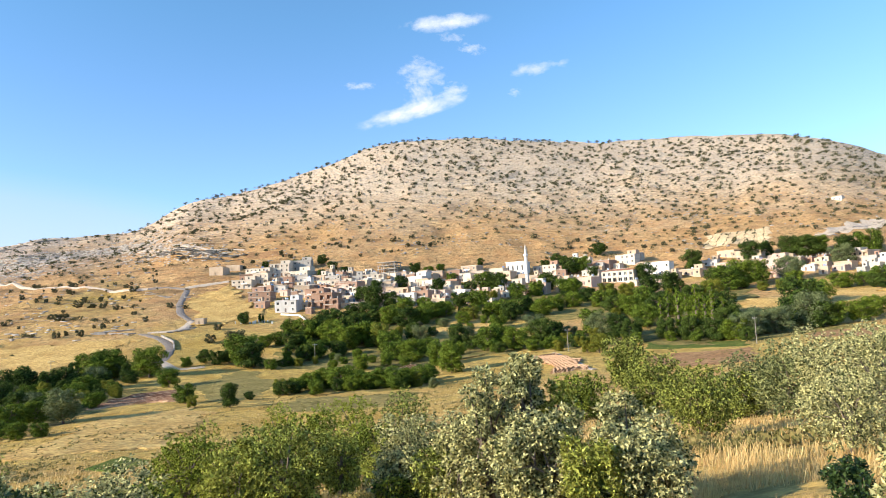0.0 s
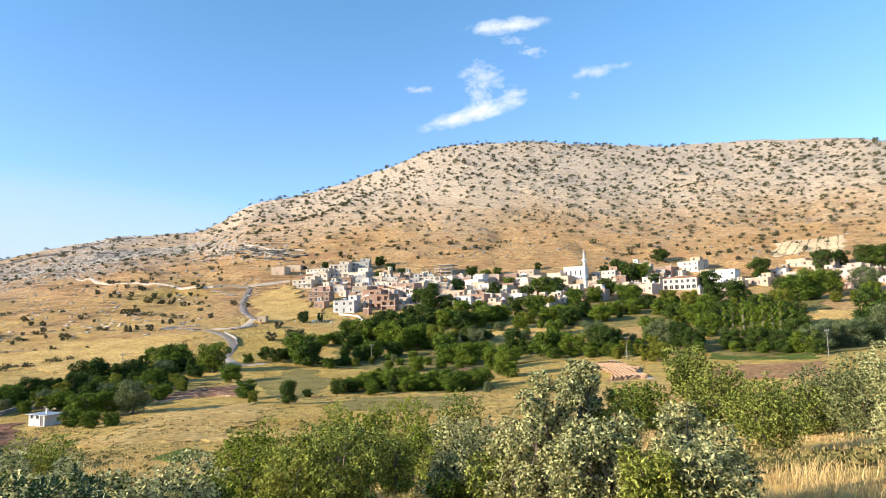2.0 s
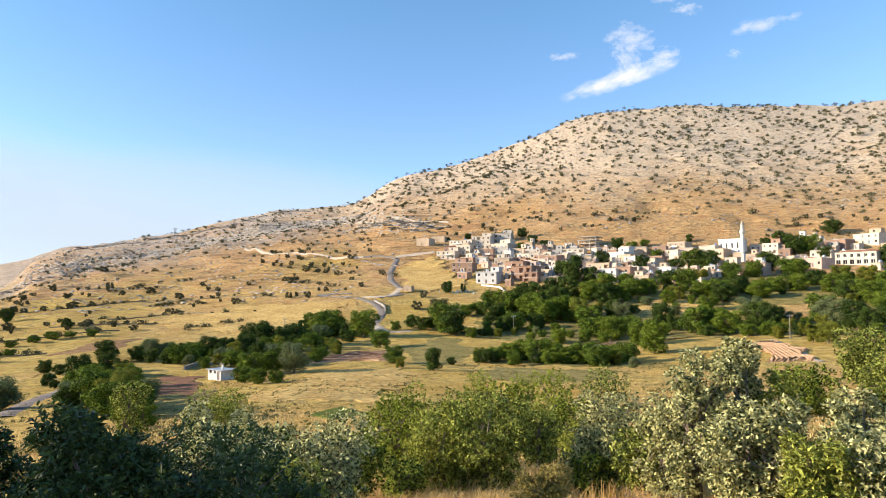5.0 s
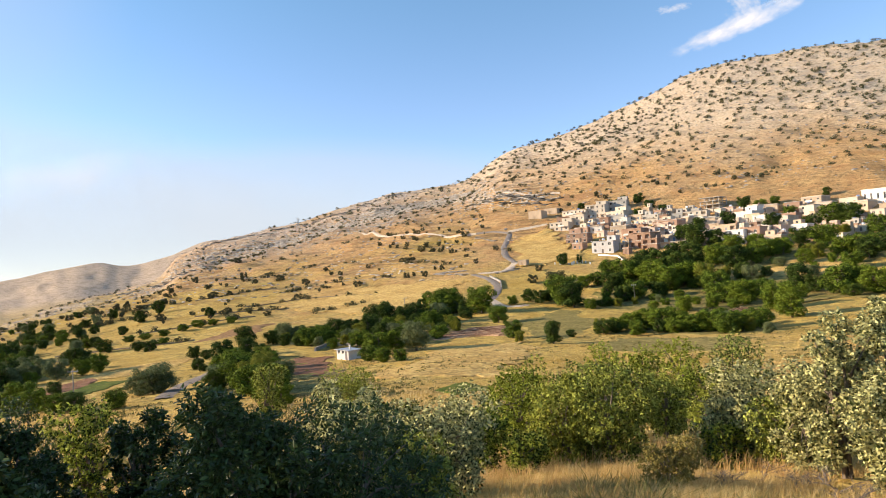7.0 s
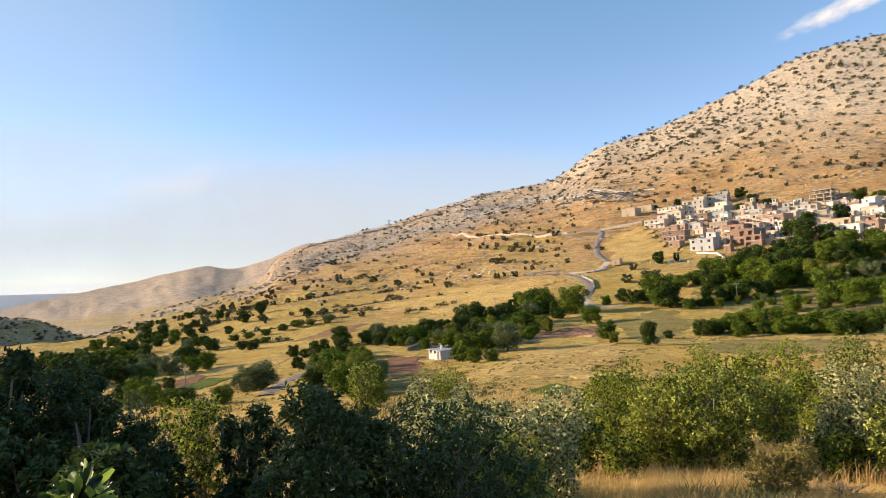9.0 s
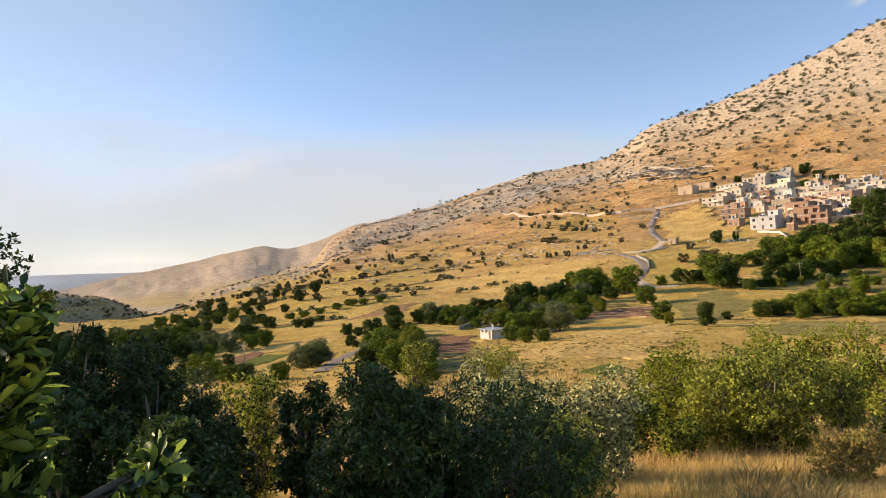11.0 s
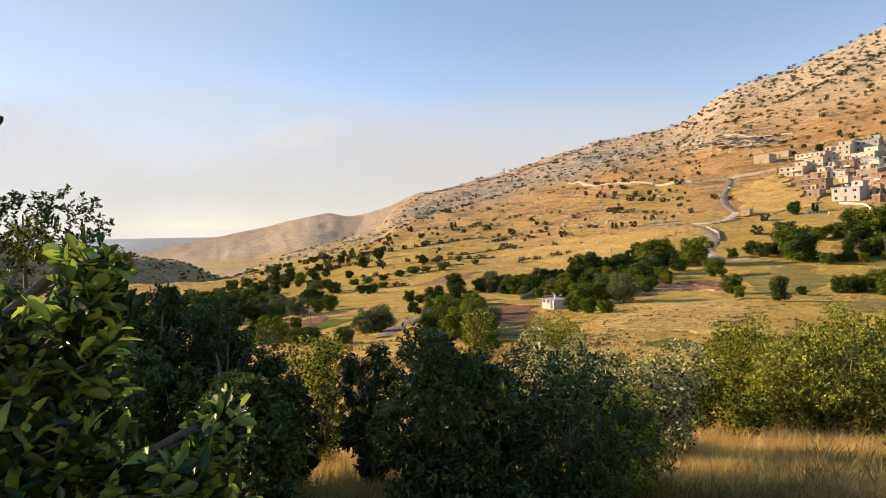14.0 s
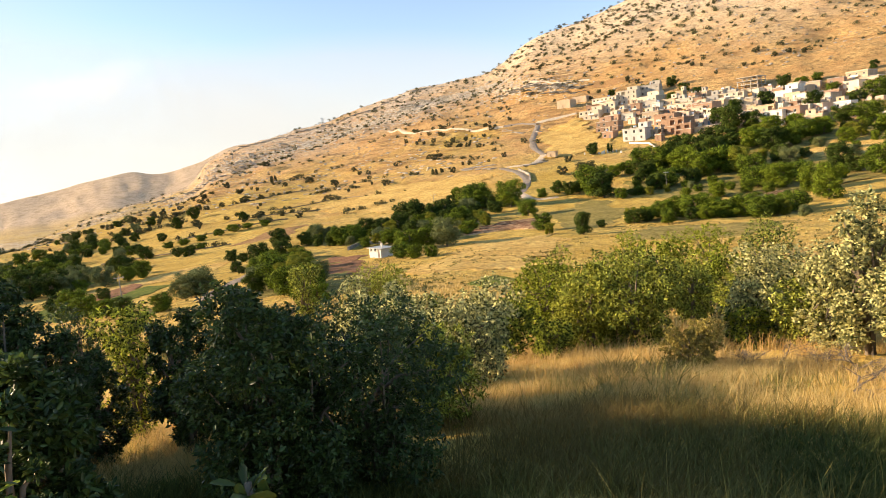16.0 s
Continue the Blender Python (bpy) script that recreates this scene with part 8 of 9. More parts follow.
field("stubble_field", STUBBLE, ((49.0, 266.2), (70.7, 290.3), (89.6, 282.5), (79.0, 257.6)), "pale dry clearing among trees", rows=0, seed=21, lift=0.13)
field("stubble_field", STUBBLE, ((175.3, 231.1), (193.4, 250.6), (205.3, 237.6), (184.2, 213.7)), "pale stubble terrace", rows=0, seed=22, lift=0.14)
field("stubble_field", STUBBLE, ((187.9, 206.7), (230.6, 237.0), (247.6, 231.7), (194.8, 183.3)), "pale stubble terrace", rows=0, seed=23, lift=0.09)
field("ploughed_field", REDSOIL, ((70.6, 116.0), (86.5, 155.0), (113.4, 146.4), (84.0, 107.3)), "red-brown bare field", rows=0, seed=24, lift=0.10)
field("ploughed_field", REDSOIL, ((127.9, 144.5), (150.1, 165.9), (160.1, 151.2), (134.7, 127.4)), "reddish ploughed terrace", rows=0, seed=25, lift=0.11)
field("crop_field", CROP, ((97.5, 171.2), (107.3, 191.5), (128.2, 166.4), (116.0, 149.7)), "green strip of crops under the poplars", rows=0, seed=26, lift=0.13)
field("ploughed_field", REDSOIL, ((153.5, 235.0), (164.6, 250.2), (173.4, 245.6), (161.4, 229.0)), "orange soil patch between trees", rows=0, seed=27, lift=0.14)
field("ploughed_field", REDSOIL, ((7.7, 224.8), (8.5, 236.7), (26.6, 242.6), (26.1, 229.9)), "reddish earth strip between hedges", rows=0, seed=28, lift=0.09)
field("bare_slope", DUST, ((330.2, 357.6), (347.9, 370.1), (422.9, 392.1), (394.3, 366.4)), "pale chalky bare ground", rows=0, seed=29, lift=0.10)
field("vineyard_soil", VINESOIL, ((275.0, 397.0), (297.0, 419.0), (338.0, 406.0), (308.0, 370.0)), "pale tilled soil under the vines", rows=0, seed=41, lift=0.15)
field("bare_slope", REDSOIL, ((-35.5, 524.9), (-32.2, 541.7), (-5.8, 523.6), (-1.5, 505.3)), "bare red soil bank", rows=0, seed=30, lift=0.11)
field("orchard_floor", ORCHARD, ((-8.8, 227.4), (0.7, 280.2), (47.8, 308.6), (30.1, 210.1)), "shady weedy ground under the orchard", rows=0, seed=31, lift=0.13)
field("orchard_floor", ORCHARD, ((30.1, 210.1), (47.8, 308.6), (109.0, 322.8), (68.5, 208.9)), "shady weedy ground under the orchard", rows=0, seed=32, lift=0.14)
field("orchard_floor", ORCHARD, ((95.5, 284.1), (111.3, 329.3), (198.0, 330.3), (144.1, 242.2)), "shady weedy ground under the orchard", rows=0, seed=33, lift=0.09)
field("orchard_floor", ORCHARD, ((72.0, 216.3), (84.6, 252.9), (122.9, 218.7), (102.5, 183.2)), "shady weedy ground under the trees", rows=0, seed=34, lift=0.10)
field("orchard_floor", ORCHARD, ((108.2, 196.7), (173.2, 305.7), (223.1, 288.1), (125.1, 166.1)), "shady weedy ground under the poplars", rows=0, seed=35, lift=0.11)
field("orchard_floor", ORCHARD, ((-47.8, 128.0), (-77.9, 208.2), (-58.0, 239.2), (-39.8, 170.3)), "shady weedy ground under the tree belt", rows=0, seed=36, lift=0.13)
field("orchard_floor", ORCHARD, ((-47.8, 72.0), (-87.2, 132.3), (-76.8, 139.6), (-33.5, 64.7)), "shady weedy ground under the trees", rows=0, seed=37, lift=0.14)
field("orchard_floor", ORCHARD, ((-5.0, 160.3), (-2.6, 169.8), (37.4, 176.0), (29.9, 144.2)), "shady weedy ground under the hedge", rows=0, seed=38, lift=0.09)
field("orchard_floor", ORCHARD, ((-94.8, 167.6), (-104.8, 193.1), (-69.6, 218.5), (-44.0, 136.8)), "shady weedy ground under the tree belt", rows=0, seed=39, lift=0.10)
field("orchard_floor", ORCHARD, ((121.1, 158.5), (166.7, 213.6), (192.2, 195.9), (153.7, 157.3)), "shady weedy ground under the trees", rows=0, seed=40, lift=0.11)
plant_all("walnut", (30.4, 294.0, 3.0, 1.19), (17.2, 228.0, 3.1, 1.39), (21.4, 214.5, 4.7, 1.12), (25.5, 292.5, 3.2, 1.39), (-1.3, 234.8, 3.5, 1.33), (22.9, 241.3, 3.9, 1.28), (30.1, 216.1, 4.9, 1.14), (-6.9, 227.1, 4.2, 1.38), (29.7, 260.3, 4.1, 1.31), (14.2, 242.2, 3.0, 1.24), (3.8, 263.6, 4.6, 1.13), (26.5, 226.5, 3.1, 1.37), (36.3, 247.3, 4.2, 1.20), (-1.9, 245.1, 3.9, 1.22), (14.8, 273.9, 4.6, 1.11), (12.7, 218.9, 3.5, 1.11), (13.4, 267.8, 4.2, 1.30), (15.0, 278.3, 4.7, 1.28), (81.9, 278.0, 4.4, 1.01), (51.5, 226.4, 3.3, 1.27))
plant_all("walnut", (52.4, 299.3, 3.9, 1.22), (89.1, 272.8, 4.1, 1.14), (45.9, 298.1, 3.5, 1.37), (57.9, 226.5, 3.9, 1.17), (61.9, 308.1, 4.5, 1.33), (51.0, 210.9, 3.3, 1.19), (86.6, 301.7, 3.4, 1.24), (35.3, 211.6, 4.0, 1.13), (52.0, 291.7, 3.4, 1.18), (95.1, 296.8, 3.2, 1.28), (42.1, 263.8, 3.4, 1.03), (90.6, 318.3, 3.1, 1.05), (68.7, 221.5, 4.4, 1.18), (41.2, 228.5, 2.9, 1.09), (73.6, 269.7, 3.4, 1.23), (121.5, 325.1, 3.1, 1.25), (108.5, 277.7, 3.9, 1.05), (112.1, 312.5, 3.0, 1.05), (168.3, 326.4, 4.4, 1.03), (150.8, 323.9, 3.1, 1.25))
plant_all("walnut", (109.1, 287.9, 3.0, 1.01), (115.5, 300.8, 3.0, 1.35), (111.9, 307.0, 4.5, 1.27), (141.2, 308.4, 3.1, 1.27), (140.3, 277.4, 2.9, 1.29), (162.0, 309.7, 4.5, 1.07), (157.2, 300.2, 2.8, 1.02), (103.4, 296.5, 4.9, 1.08), (176.5, 324.3, 4.0, 1.37), (166.1, 297.3, 4.2, 1.18), (155.4, 289.5, 4.6, 1.13), (101.9, 287.0, 4.3, 1.32), (109.5, 229.0, 2.9, 1.28), (78.8, 211.4, 4.7, 1.35), (85.8, 203.9, 4.6, 1.15), (75.7, 218.9, 3.1, 1.20), (84.9, 209.2, 4.9, 1.24), (87.6, 218.5, 3.2, 1.25), (105.3, 189.6, 4.0, 1.07), (78.3, 234.3, 4.6, 1.17))
plant_all("walnut", (84.7, 226.5, 3.5, 1.21), (116.4, 223.6, 4.2, 1.16), (113.5, 212.1, 4.6, 1.30), (98.7, 215.3, 4.6, 1.01), (83.8, 214.3, 3.0, 1.14), (94.1, 241.0, 3.0, 1.30), (94.3, 201.4, 3.3, 1.03), (114.0, 206.6, 3.6, 1.33), (107.3, 213.9, 4.1, 1.12), (135.4, 211.0, 4.6, 1.00), (173.2, 272.7, 2.8, 1.22), (212.5, 285.2, 2.9, 1.09), (126.6, 205.2, 4.5, 1.17), (220.1, 284.8, 3.7, 1.08), (119.1, 177.6, 4.5, 1.03), (115.7, 186.4, 3.9, 1.28), (160.0, 247.2, 4.2, 1.37), (187.4, 299.0, 4.1, 1.27), (152.2, 265.7, 4.0, 1.16), (139.9, 244.9, 4.0, 1.08))
plant_all("walnut", (120.7, 196.2, 3.6, 1.14), (182.4, 275.9, 4.4, 1.10), (169.3, 229.5, 2.9, 1.16), (167.2, 238.7, 4.4, 1.24), (-43.0, 161.3, 4.2, 1.36), (-68.3, 188.2, 3.1, 1.30), (-52.2, 160.5, 4.7, 1.13), (-45.2, 186.4, 3.8, 1.06), (-69.3, 213.9, 3.1, 1.11), (-55.2, 187.3, 4.0, 1.26), (-69.6, 207.9, 4.9, 1.05), (-65.2, 201.0, 4.7, 1.11), (-55.8, 173.2, 3.5, 1.12), (-74.7, 210.9, 4.8, 1.13), (-62.8, 210.6, 3.5, 1.34), (-58.9, 178.5, 3.8, 1.16), (-54.1, 205.4, 4.1, 1.26), (-51.8, 180.1, 4.4, 1.15), (-77.2, 128.8, 3.1, 1.02), (-37.4, 67.5, 3.2, 1.36))
plant_all("walnut", (-84.7, 133.1, 4.3, 1.08), (-58.0, 104.6, 3.3, 1.00), (-47.0, 76.8, 3.3, 1.16), (-42.3, 70.5, 4.3, 1.34), (-65.8, 115.2, 4.8, 1.32), (-48.1, 81.2, 3.6, 1.04), (-67.3, 109.1, 4.2, 1.07), (-68.1, 121.4, 2.9, 1.21), (-71.5, 113.3, 4.6, 1.24), (15.5, 164.3, 4.5, 1.12), (18.2, 158.3, 4.7, 1.01), (1.0, 167.6, 3.1, 1.36), (5.1, 158.6, 3.7, 1.10), (30.7, 174.0, 3.8, 1.09), (33.4, 168.2, 3.6, 1.23), (16.7, 172.0, 4.1, 1.13), (22.2, 155.8, 4.5, 1.07), (12.8, 153.1, 3.5, 1.27), (10.3, 171.7, 4.9, 1.03), (20.0, 162.7, 3.1, 1.31))
plant_all("walnut", (26.0, 174.0, 4.6, 1.00), (-76.5, 169.1, 3.6, 1.39), (-46.3, 143.1, 3.0, 1.10), (-76.9, 177.5, 3.1, 1.01), (-76.2, 160.9, 4.9, 1.19), (-77.9, 187.3, 3.8, 1.07), (-103.0, 192.1, 3.0, 1.08), (-89.5, 189.8, 3.5, 1.01), (-99.6, 189.1, 4.1, 1.39), (-68.0, 152.5, 3.2, 1.32), (-62.6, 154.5, 4.3, 1.21), (-99.2, 183.9, 4.3, 1.31), (-83.1, 198.3, 4.1, 1.34), (-58.4, 151.8, 3.8, 1.11), (150.0, 192.8, 4.8, 1.19))
plant_all("dark", (2.8, 249.2, 3.2, 1.32), (32.2, 229.8, 3.5, 1.14), (22.8, 264.0, 2.9, 1.14), (18.2, 249.4, 3.6, 1.23), (7.1, 246.7, 4.9, 1.04), (2.3, 258.3, 3.0, 1.17), (37.6, 261.3, 3.9, 1.12), (-1.3, 254.3, 4.3, 1.27), (34.1, 298.9, 4.2, 1.23), (63.3, 284.5, 3.7, 1.11), (78.5, 303.4, 3.7, 1.09), (79.1, 242.0, 3.6, 1.34), (68.8, 216.1, 4.4, 1.39), (120.5, 282.9, 3.2, 1.29), (110.4, 319.9, 2.9, 1.06), (115.7, 293.8, 4.8, 1.28), (137.9, 317.2, 4.2, 1.32), (140.7, 249.3, 4.8, 1.15), (127.5, 289.0, 3.9, 1.05), (96.8, 193.4, 4.5, 1.22))
plant_all("dark", (97.0, 227.2, 4.5, 1.05), (110.3, 217.6, 3.6, 1.10), (102.4, 202.5, 3.7, 1.00), (95.3, 206.4, 3.2, 1.01), (157.0, 219.7, 4.7, 1.38), (202.8, 276.1, 2.8, 1.33), (154.3, 270.9, 4.7, 1.08), (123.9, 173.5, 4.1, 1.05), (144.4, 236.8, 3.5, 1.09), (164.3, 258.5, 4.8, 1.22), (170.8, 279.6, 4.7, 1.31), (189.8, 274.7, 3.2, 1.32), (167.4, 248.5, 4.0, 1.00), (-59.7, 198.1, 3.1, 1.09), (-50.2, 191.1, 3.4, 1.04), (-45.9, 193.5, 2.9, 1.12), (-57.7, 159.9, 3.0, 1.31), (-51.7, 170.2, 2.9, 1.35), (-44.2, 169.1, 4.1, 1.19), (-47.7, 155.8, 3.6, 1.31))
plant_all("dark", (-61.4, 218.0, 4.6, 1.24), (-60.9, 97.5, 3.7, 1.31), (-50.6, 86.0, 4.1, 1.21), (10.1, 156.9, 3.5, 1.08), (23.8, 148.1, 3.3, 1.20), (22.3, 169.1, 4.0, 1.38), (32.3, 163.6, 3.8, 1.10), (0.6, 159.5, 3.4, 1.09), (-93.1, 194.7, 3.7, 1.21), (-81.7, 162.0, 4.8, 1.27), (-91.8, 199.7, 3.5, 1.34), (-88.4, 166.0, 3.9, 1.20), (-82.6, 188.5, 3.8, 1.32), (-94.3, 187.5, 4.5, 1.21), (-87.1, 205.0, 2.9, 1.24), (-63.1, 172.1, 3.3, 1.24), (122.4, 159.3, 4.9, 1.06))
plant_all("lime", (29.7, 268.6, 2.9, 1.19), (2.2, 230.8, 3.6, 1.14), (15.7, 284.3, 3.0, 1.27), (45.3, 305.1, 3.1, 1.39), (7.8, 234.9, 3.4, 1.03), (43.5, 272.6, 5.0, 1.07), (42.8, 251.1, 3.6, 1.01), (67.7, 269.7, 3.1, 1.24), (53.0, 260.4, 2.9, 1.26), (59.3, 241.1, 3.6, 1.27), (99.0, 311.8, 3.2, 1.17), (78.2, 296.3, 4.7, 1.34), (92.1, 289.8, 4.6, 1.03), (136.8, 281.3, 3.6, 1.26), (165.2, 288.6, 4.0, 1.09), (121.9, 307.0, 3.9, 1.13), (157.8, 283.9, 2.9, 1.40), (100.9, 291.9, 4.3, 1.14), (123.8, 264.2, 4.0, 1.38), (124.8, 313.8, 3.0, 1.19))
plant_all("lime", (154.3, 306.9, 3.7, 1.02), (132.8, 253.4, 4.8, 1.40), (102.5, 224.6, 3.1, 1.28), (77.2, 227.0, 4.5, 1.22), (106.2, 197.3, 4.1, 1.07), (90.2, 198.4, 4.4, 1.14), (94.1, 218.0, 4.2, 1.32), (102.9, 213.0, 5.0, 1.33), (87.1, 231.6, 3.0, 1.05), (108.1, 209.0, 4.4, 1.17), (83.4, 240.9, 3.1, 1.21), (111.7, 200.7, 4.7, 1.34), (193.2, 295.0, 3.9, 1.38), (177.8, 242.8, 3.9, 1.02), (151.1, 204.7, 3.0, 1.04), (182.5, 291.9, 3.6, 1.16), (177.5, 260.5, 4.8, 1.33), (-65.0, 227.6, 4.2, 1.26), (-51.6, 147.6, 3.2, 1.20), (-67.5, 194.6, 3.6, 1.25))
plant_all("lime", (-43.6, 180.4, 3.7, 1.18), (-41.4, 175.5, 3.6, 1.05), (-62.3, 190.2, 4.8, 1.23), (-48.2, 173.4, 3.4, 1.19), (-55.3, 210.1, 3.0, 1.23), (-57.4, 224.2, 4.8, 1.11), (-75.8, 205.3, 4.9, 1.12), (-49.3, 198.9, 3.9, 1.28), (-62.3, 109.0, 4.5, 1.29), (-55.8, 96.3, 4.7, 1.29), (-77.3, 134.0, 3.8, 1.33), (-79.2, 121.6, 3.9, 1.03), (-66.9, 101.9, 4.3, 1.37), (-42.5, 76.6, 3.8, 1.11), (27.9, 150.3, 3.8, 1.11), (-3.4, 161.8, 4.0, 1.02), (5.5, 168.1, 2.8, 1.28), (-85.8, 177.5, 3.0, 1.21), (-82.9, 208.7, 3.2, 1.27), (-62.7, 182.6, 3.4, 1.09))
plant_all("lime", (-69.5, 174.3, 4.9, 1.27), (-93.3, 175.6, 3.5, 1.39), (-67.2, 158.5, 3.4, 1.25), (-67.4, 169.5, 3.9, 1.33))
plant_all("silver", (15.8, 237.2, 3.3, 1.29), (1.4, 277.0, 3.6, 1.10), (64.3, 280.0, 4.5, 1.23), (54.3, 252.9, 3.0, 1.08), (57.0, 266.3, 3.4, 1.14), (70.2, 260.8, 4.7, 1.36), (48.6, 222.0, 3.1, 1.17), (121.7, 296.3, 4.8, 1.13), (150.8, 298.8, 3.7, 1.39), (95.4, 233.2, 2.8, 1.31), (116.9, 218.9, 4.6, 1.19), (175.1, 255.2, 2.9, 1.01), (146.3, 197.1, 2.9, 1.07), (164.5, 223.4, 3.1, 1.01), (150.9, 229.7, 3.3, 1.12), (147.7, 223.4, 4.9, 1.38), (-46.2, 151.3, 4.0, 1.26), (-58.2, 89.2, 4.2, 1.33), (-49.6, 92.2, 3.6, 1.35), (-74.1, 121.1, 3.0, 1.00))
plant_all("silver", (26.0, 164.8, 4.8, 1.33), (26.8, 157.5, 4.1, 1.13), (-68.8, 164.6, 4.0, 1.40), (-74.0, 157.0, 3.1, 1.14), (-55.7, 164.1, 4.9, 1.29), (-72.6, 194.6, 4.8, 1.27), (-80.7, 173.1, 2.9, 1.38), (-91.1, 180.5, 5.0, 1.09))
plant_all("walnut", (-64.8, 100.8, 5.1, 1.20), (-51.7, 84.0, 4.3, 1.20), (-36.8, 64.4, 3.4, 1.20), (-29.6, 54.6, 2.4, 1.20), (-76.6, 122.6, 5.1, 1.20), (-173.4, 140.7, 6.7, 1.20), (-173.5, 158.9, 5.0, 1.20))
plant_all("lime", (-42.6, 72.0, 3.4, 1.20))
plant_all("dark", (-87.1, 133.5, 5.9, 1.20), (-87.5, 144.1, 5.0, 1.20), (-79.3, 136.6, 4.2, 1.20), (-91.7, 85.1, 5.1, 1.20), (-73.0, 75.0, 2.8, 1.20), (-98.8, 98.5, 2.7, 1.20), (-146.6, 123.8, 7.4, 1.20), (-131.5, 116.5, 6.2, 1.20), (-137.9, 107.4, 6.1, 1.20), (-88.3, 125.9, 3.0, 1.20), (-85.1, 123.3, 2.1, 1.20))
plant_all("silver", (-69.0, 88.2, 4.9, 1.20))
lane("road", ASPHALT, ((-63.1, 435.7), (-62.4, 419.9), (-61.2, 394.2), (-54.8, 355.9), (-46.4, 335.8)), 2.7, "winding grey asphalt village road")
lane("road", ASPHALT, ((-63.6, 309.9), (-53.3, 296.1), (-47.0, 282.5), (-45.8, 267.1), (-45.7, 255.8)), 2.7, "grey asphalt bend below the village")
lane("road", ASPHALT, ((-87.1, 443.8), (-75.7, 444.2), (-63.3, 437.6)), 3.4, "grey asphalt lay-by at the top of the road")
lane("track", DUST, ((-215.0, 560.3), (-142.3, 478.4), (-97.9, 445.5), (-87.0, 443.0)), 2.2, "pale dusty track across the slope", lift=0.3)
lane("track", DUST, ((-65.0, 439.9), (-54.9, 441.6), (-38.9, 444.0)), 2.4, "pale dusty track into the village", lift=0.25)
lane("track", DUST, ((-46.4, 335.8), (-48.1, 312.2), (-61.4, 312.3)), 3.5, "pale dirt track beside the road")
lane("road", ASPHALT, ((-61.2, 79.2), (-73.8, 101.4), (-82.0, 122.4)), 2.2, "grey lane between fields")
lane("track", DUST, ((-30.1, 241.4), (-37.4, 236.9), (-46.6, 256.0)), 3.0, "dusty farm track")
lane("track", DUST, ((78.9, 193.0), (72.1, 161.3), (64.3, 133.7)), 1.2, "pale dirt track along striped field")
lane("track", DUST, ((-300.5, 829.6), (-226.3, 791.2), (-120.3, 638.8), (-63.5, 564.6), (-35.8, 555.0)), 2.0, "pale track high on the slope")
ledge(((-134.6, 639.2), (-100.1, 584.7), (-81.7, 557.6)), 2.5, "layered limestone ledge, dark grey for its shaded faces", 40, 1.0, DARKROCK)
ledge(((-98.2, 588.7), (-67.8, 560.5), (-40.7, 527.4)), 2.5, "grey layered limestone ledge", 41, 1.0, DARKROCK)
ledge(((-72.9, 543.9), (-38.3, 520.7)), 2.1, "grey limestone ledge on slope", 42, 1.0, DARKROCK)
ledge(((-283.4, 832.0), (-263.9, 854.5), (-234.5, 834.9)), 3.4, "pale limestone cliff on the skyline", 43)
ledge(((-444.7, 663.8), (-424.7, 682.6), (-389.0, 702.7)), 3.5, "rocky crest of the ridge", 44)
ledge(((-392.6, 724.1), (-363.0, 745.0)), 3.0, "rocky crest of the ridge", 45)
ledge(((-88.0, 323.9), (-67.4, 308.6)), 1.3, "grey rocks in dry grass", 46)
ledge(((-85.5, 323.7), (-69.0, 323.4)), 1.4, "grey rocks in dry grass", 47)
ledge(((-87.7, 436.1), (-69.5, 415.7)), 1.5, "grey rocks under the road", 48)
ledge(((-466.7, 547.8), (-372.3, 489.9), (-345.5, 495.8)), 3.0, "rocky scarp along the valley", 49, 1.0, DARKROCK)
ledge(((-353.2, 724.3), (-313.3, 757.9), (-288.8, 819.2)), 2.4, "rocky crest of the ridge", 50)
ledge(((-52.1, 308.5), (-41.9, 319.6)), 1.2, "grey rocks by the road", 51)
ledge(((327.5, 354.8), (412.4, 379.2)), 1.6, "white stones on the slope", 52)
ledge(((-76.5, 554.8), (-42.2, 560.3)), 2.1, "layered limestone ledge toned for its shaded faces", 53, 1.0, DARKROCK)
ledge(((-120.3, 638.8), (-72.2, 557.7), (-34.6, 532.3)), 2.1, "layered limestone ledge toned for its shaded faces", 54, 1.0, DARKROCK)
ledge(((-82.4, 564.2), (-56.8, 540.9)), 2.1, "layered limestone ledge toned for its shaded faces", 55, 1.0, DARKROCK)
low_wall("garden_wall", ((-5.2, 337.2), (3.8, 330.6), (8.9, 306.9)), 0.9, 0.35, wall_mat("white"), "whitewashed low wall below the house")
low_wall("stone_wall", ((-70.9, 148.2), (-72.8, 160.4), (-63.1, 156.5)), 0.9, 0.4, LIMESTONE, "low pale dry-stone wall by the hut")
low_wall("stone_wall", ((-53.9, 300.1), (-47.2, 288.7), (-44.8, 275.5)), 0.9, 0.5, LIMESTONE, "low pale wall beside the road")
cloud(11.4, 17.7, 11.7, 1.9, -15, 1, "bright white elongated cloud", 0.9, 0.62, 1.00, 4300, 0.95)
cloud(12.1, 20.6, 5.6, 3.5, 6, 2, "ragged white cloud puff", 1.1, 0.62, 0.85, 4320, 0.70)
cloud(11.8, 19.0, 3.7, 3.3, 50, 3, "ragged white cloud puff", 1.2, 0.60, 0.80, 4340, 0.70)
cloud(14.9, 19.2, 3.1, 1.7, 10, 4, "small white cloud wisp", 1.2, 0.60, 0.80, 4360, 0.70)
cloud(6.3, 19.7, 3.7, 0.9, 0, 5, "thin white cloud streak", 1.1, 0.60, 0.75, 4380, 0.70)
cloud(22.2, 20.4, 6.2, 1.6, -6, 6, "small white cloud wisp", 1.2, 0.60, 0.80, 4400, 0.70)
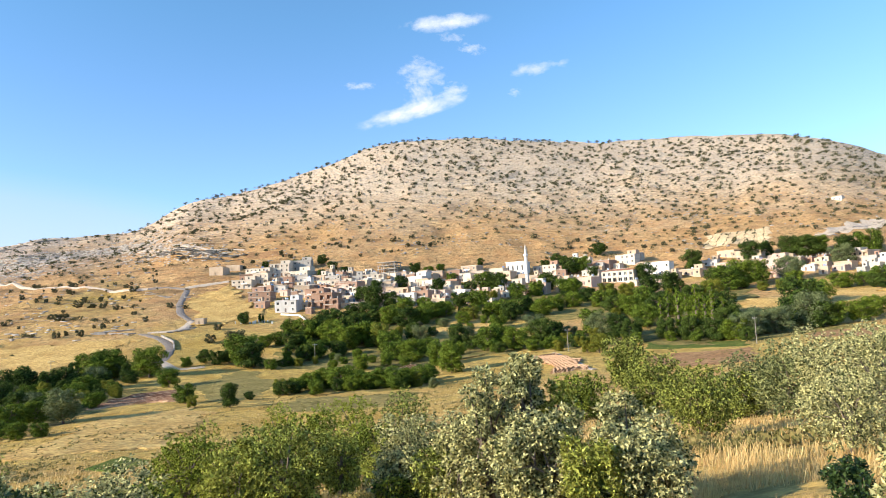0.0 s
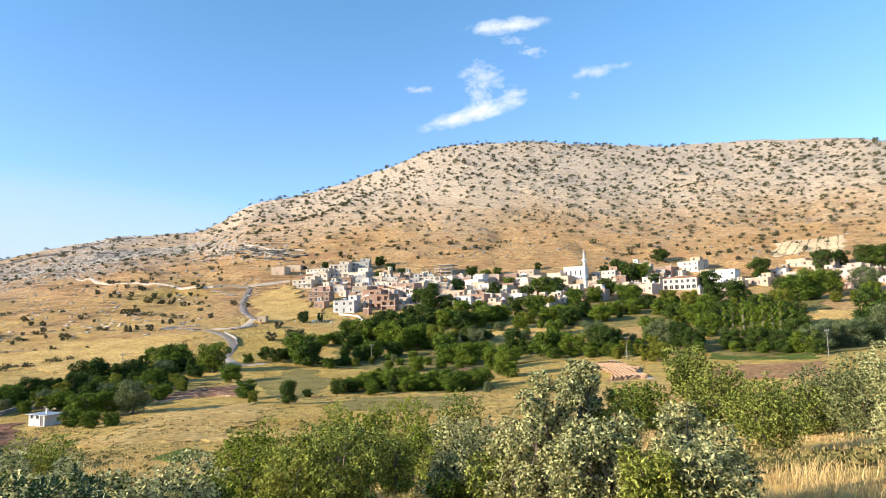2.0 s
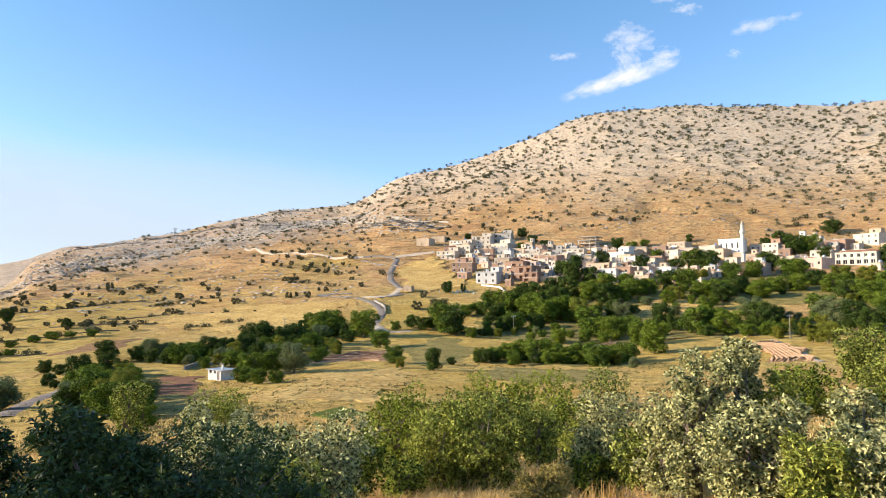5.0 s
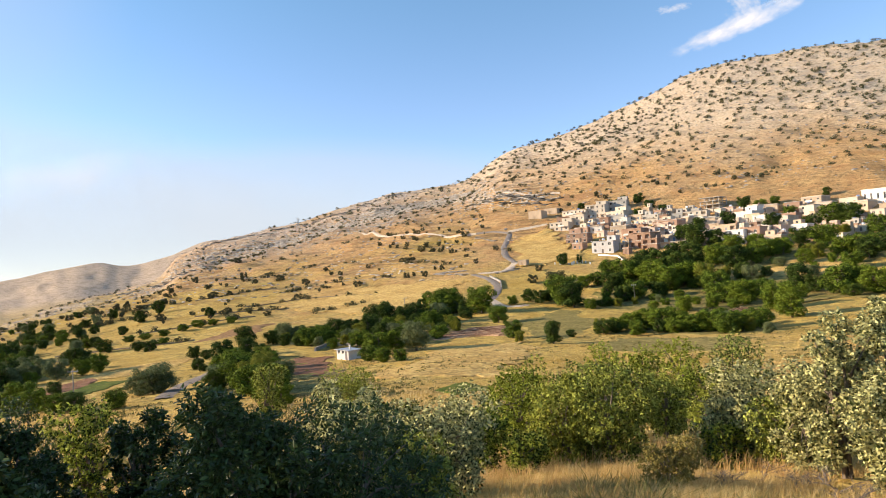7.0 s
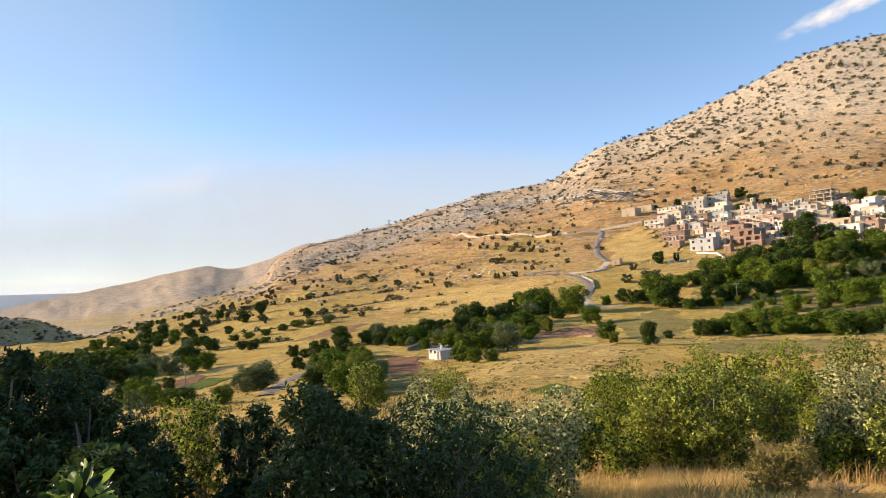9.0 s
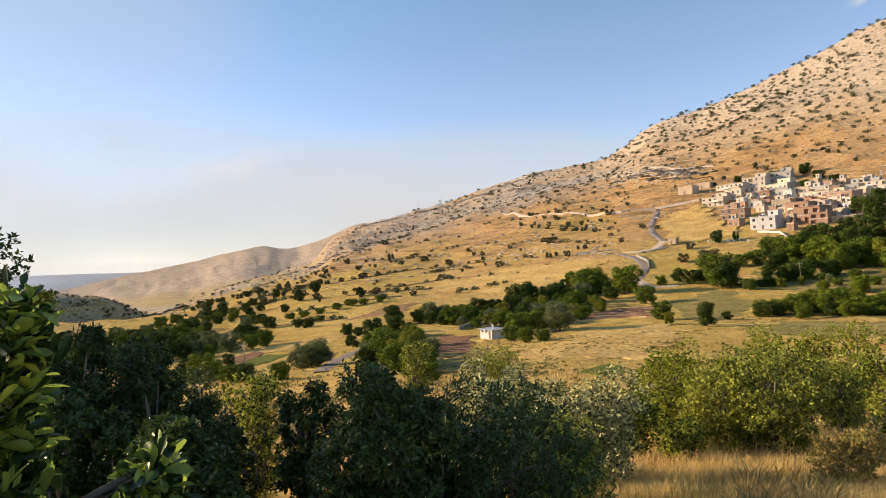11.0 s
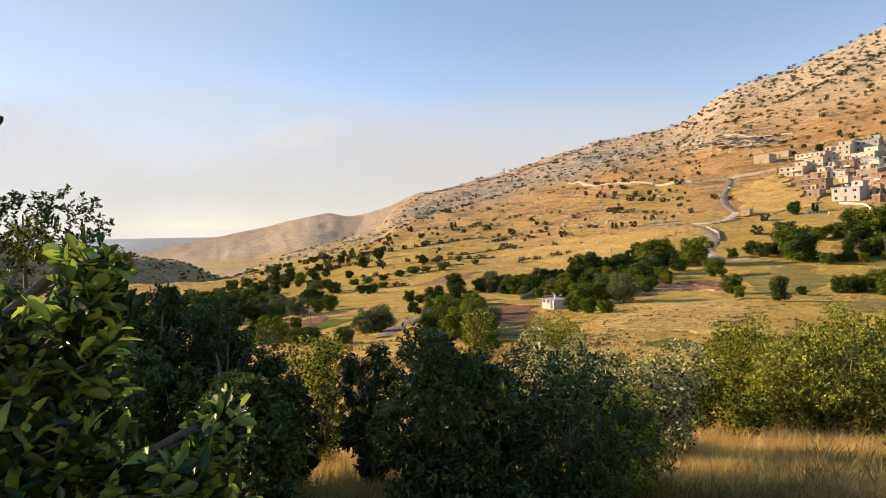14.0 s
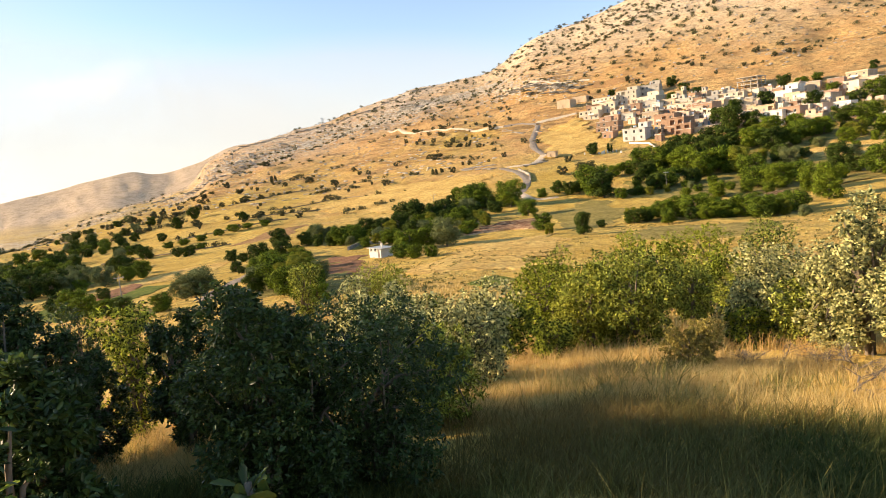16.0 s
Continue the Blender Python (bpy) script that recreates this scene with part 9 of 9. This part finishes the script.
cloud(20.2, 18.6, 1.5, 1.1, 0, 7, "tiny pale cloud wisp", 1.2, 0.60, 0.50, 4420, 0.70)
cloud(14.3, 24.6, 8.0, 1.6, -3, 8, "flat white cloud streak", 1.0, 0.62, 0.90, 4440, 0.95)
cloud(16.6, 22.4, 3.1, 1.3, 8, 9, "small white cloud wisp", 1.2, 0.60, 0.80, 4460, 0.70)
cloud(14.9, 23.4, 3.1, 1.2, 5, 10, "faint pale cloud wisp", 1.3, 0.60, 0.60, 4480, 0.70)
cloud(-43.9, 8.6, 16.0, 4.7, -8, 11, "wispy pale cloud over the valley", 1.3, 0.70, 0.70, 4500, 0.70)
cloud(-63.5, 6.6, 55.5, 8.7, 0, 12, "faint veil of pale cloud", 1.6, 0.60, 0.45, 4520, 0.70)
cloud(-31.7, 5.8, 49.3, 8.0, 8, 13, "faint veil of pale cloud", 1.6, 0.60, 0.45, 4540, 0.70)
# haze painted with self-lit translucent sheets that tone the sky behind
cloud(-80.0, 4.0, 64.0, 20.0, 0, 31, "glowing pale sheet painting haze above the valley horizon", 1.6, 0.435, 0.92, 4380, 1.46, (0.85, 0.965, 1.10, 1), 0.5)
cloud(-52.0, 4.5, 64.0, 19.0, 0, 32, "glowing pale sheet painting haze above the valley horizon", 1.6, 0.435, 0.92, 4390, 1.46, (0.85, 0.965, 1.10, 1), 0.5)
cloud(-26.0, 4.0, 60.0, 16.0, 0, 33, "glowing pale sheet painting haze above the valley horizon", 1.6, 0.435, 0.92, 4400, 1.46, (0.85, 0.965, 1.10, 1), 0.5)
cloud(-62.0, 21.0, 46.0, 28.0, 0, 34, "thin glowing sheet added to tone the high sky", 1.6, 0.40, 0.5, 4420, 1.3, (0.86, 0.96, 1.09, 1), 0.4)
# self-lit blue sheet in front of the last ridge stands in for haze
cloud(-62.0, 0.2, 40.0, 2.8, 0, 41, "thin glowing blue sheet painting haze over a distant ridge", 1.5, 0.50, 0.62, 3300, 1.35, (0.72, 0.90, 1.22, 1))
low_wall("terrace_wall", ((-183.4, 261.2), (-157.8, 264.9), (-134.3, 270.5)), 0.48, 0.5, DRYSTONE, "low dry-stone terrace wall along the slope")
low_wall("terrace_wall", ((-171.0, 281.8), (-147.7, 298.0), (-106.4, 285.4)), 0.42, 0.5, DRYSTONE, "low dry-stone terrace wall along the slope")
low_wall("terrace_wall", ((-189.1, 189.4), (-159.4, 191.7), (-137.2, 194.6)), 0.48, 0.5, DRYSTONE, "low dry-stone terrace wall along the slope")
low_wall("terrace_wall", ((-183.6, 224.7), (-166.9, 237.4), (-144.8, 247.4)), 0.48, 0.5, DRYSTONE, "low dry-stone terrace wall along the slope")
low_wall("terrace_wall", ((-190.5, 177.5), (-170.6, 178.5)), 0.42, 0.5, DRYSTONE, "low dry-stone terrace wall along the slope")
low_wall("terrace_wall", ((-191.4, 342.0), (-147.5, 342.0), (-108.3, 325.7)), 0.36, 0.5, DRYSTONE, "low dry-stone terrace wall along the slope")
low_wall("terrace_wall", ((-213.7, 434.4), (-156.2, 401.5), (-108.5, 370.3)), 0.36, 0.5, DRYSTONE, "low dry-stone terrace wall along the slope")
low_wall("terrace_wall", ((-257.1, 395.4), (-239.6, 429.4), (-207.9, 422.4)), 0.36, 0.5, DRYSTONE, "low dry-stone terrace wall along the slope")
low_wall("terrace_wall", ((-142.6, 433.1), (-107.5, 421.2), (-76.9, 379.4)), 0.36, 0.5, DRYSTONE, "low dry-stone terrace wall along the slope")
low_wall("terrace_wall", ((-225.0, 321.3), (-204.7, 338.3), (-186.4, 346.8)), 0.42, 0.5, DRYSTONE, "low dry-stone terrace wall along the slope")
vineyard(((278.3, 399.3), (297.3, 414.3), (332.5, 404.5), (306.8, 374.5)), 7, 12, "rows of low vines on pale soil")
gravestones(-15.9, 322.9, 14, "small white gravestone in dry grass")
grass("field_grass", STRAW, 90000, 40, 135, -62, 50, 0.24, 0.0028, 16, "dry golden tussocks over the valley fields", 0.35, 0.12)
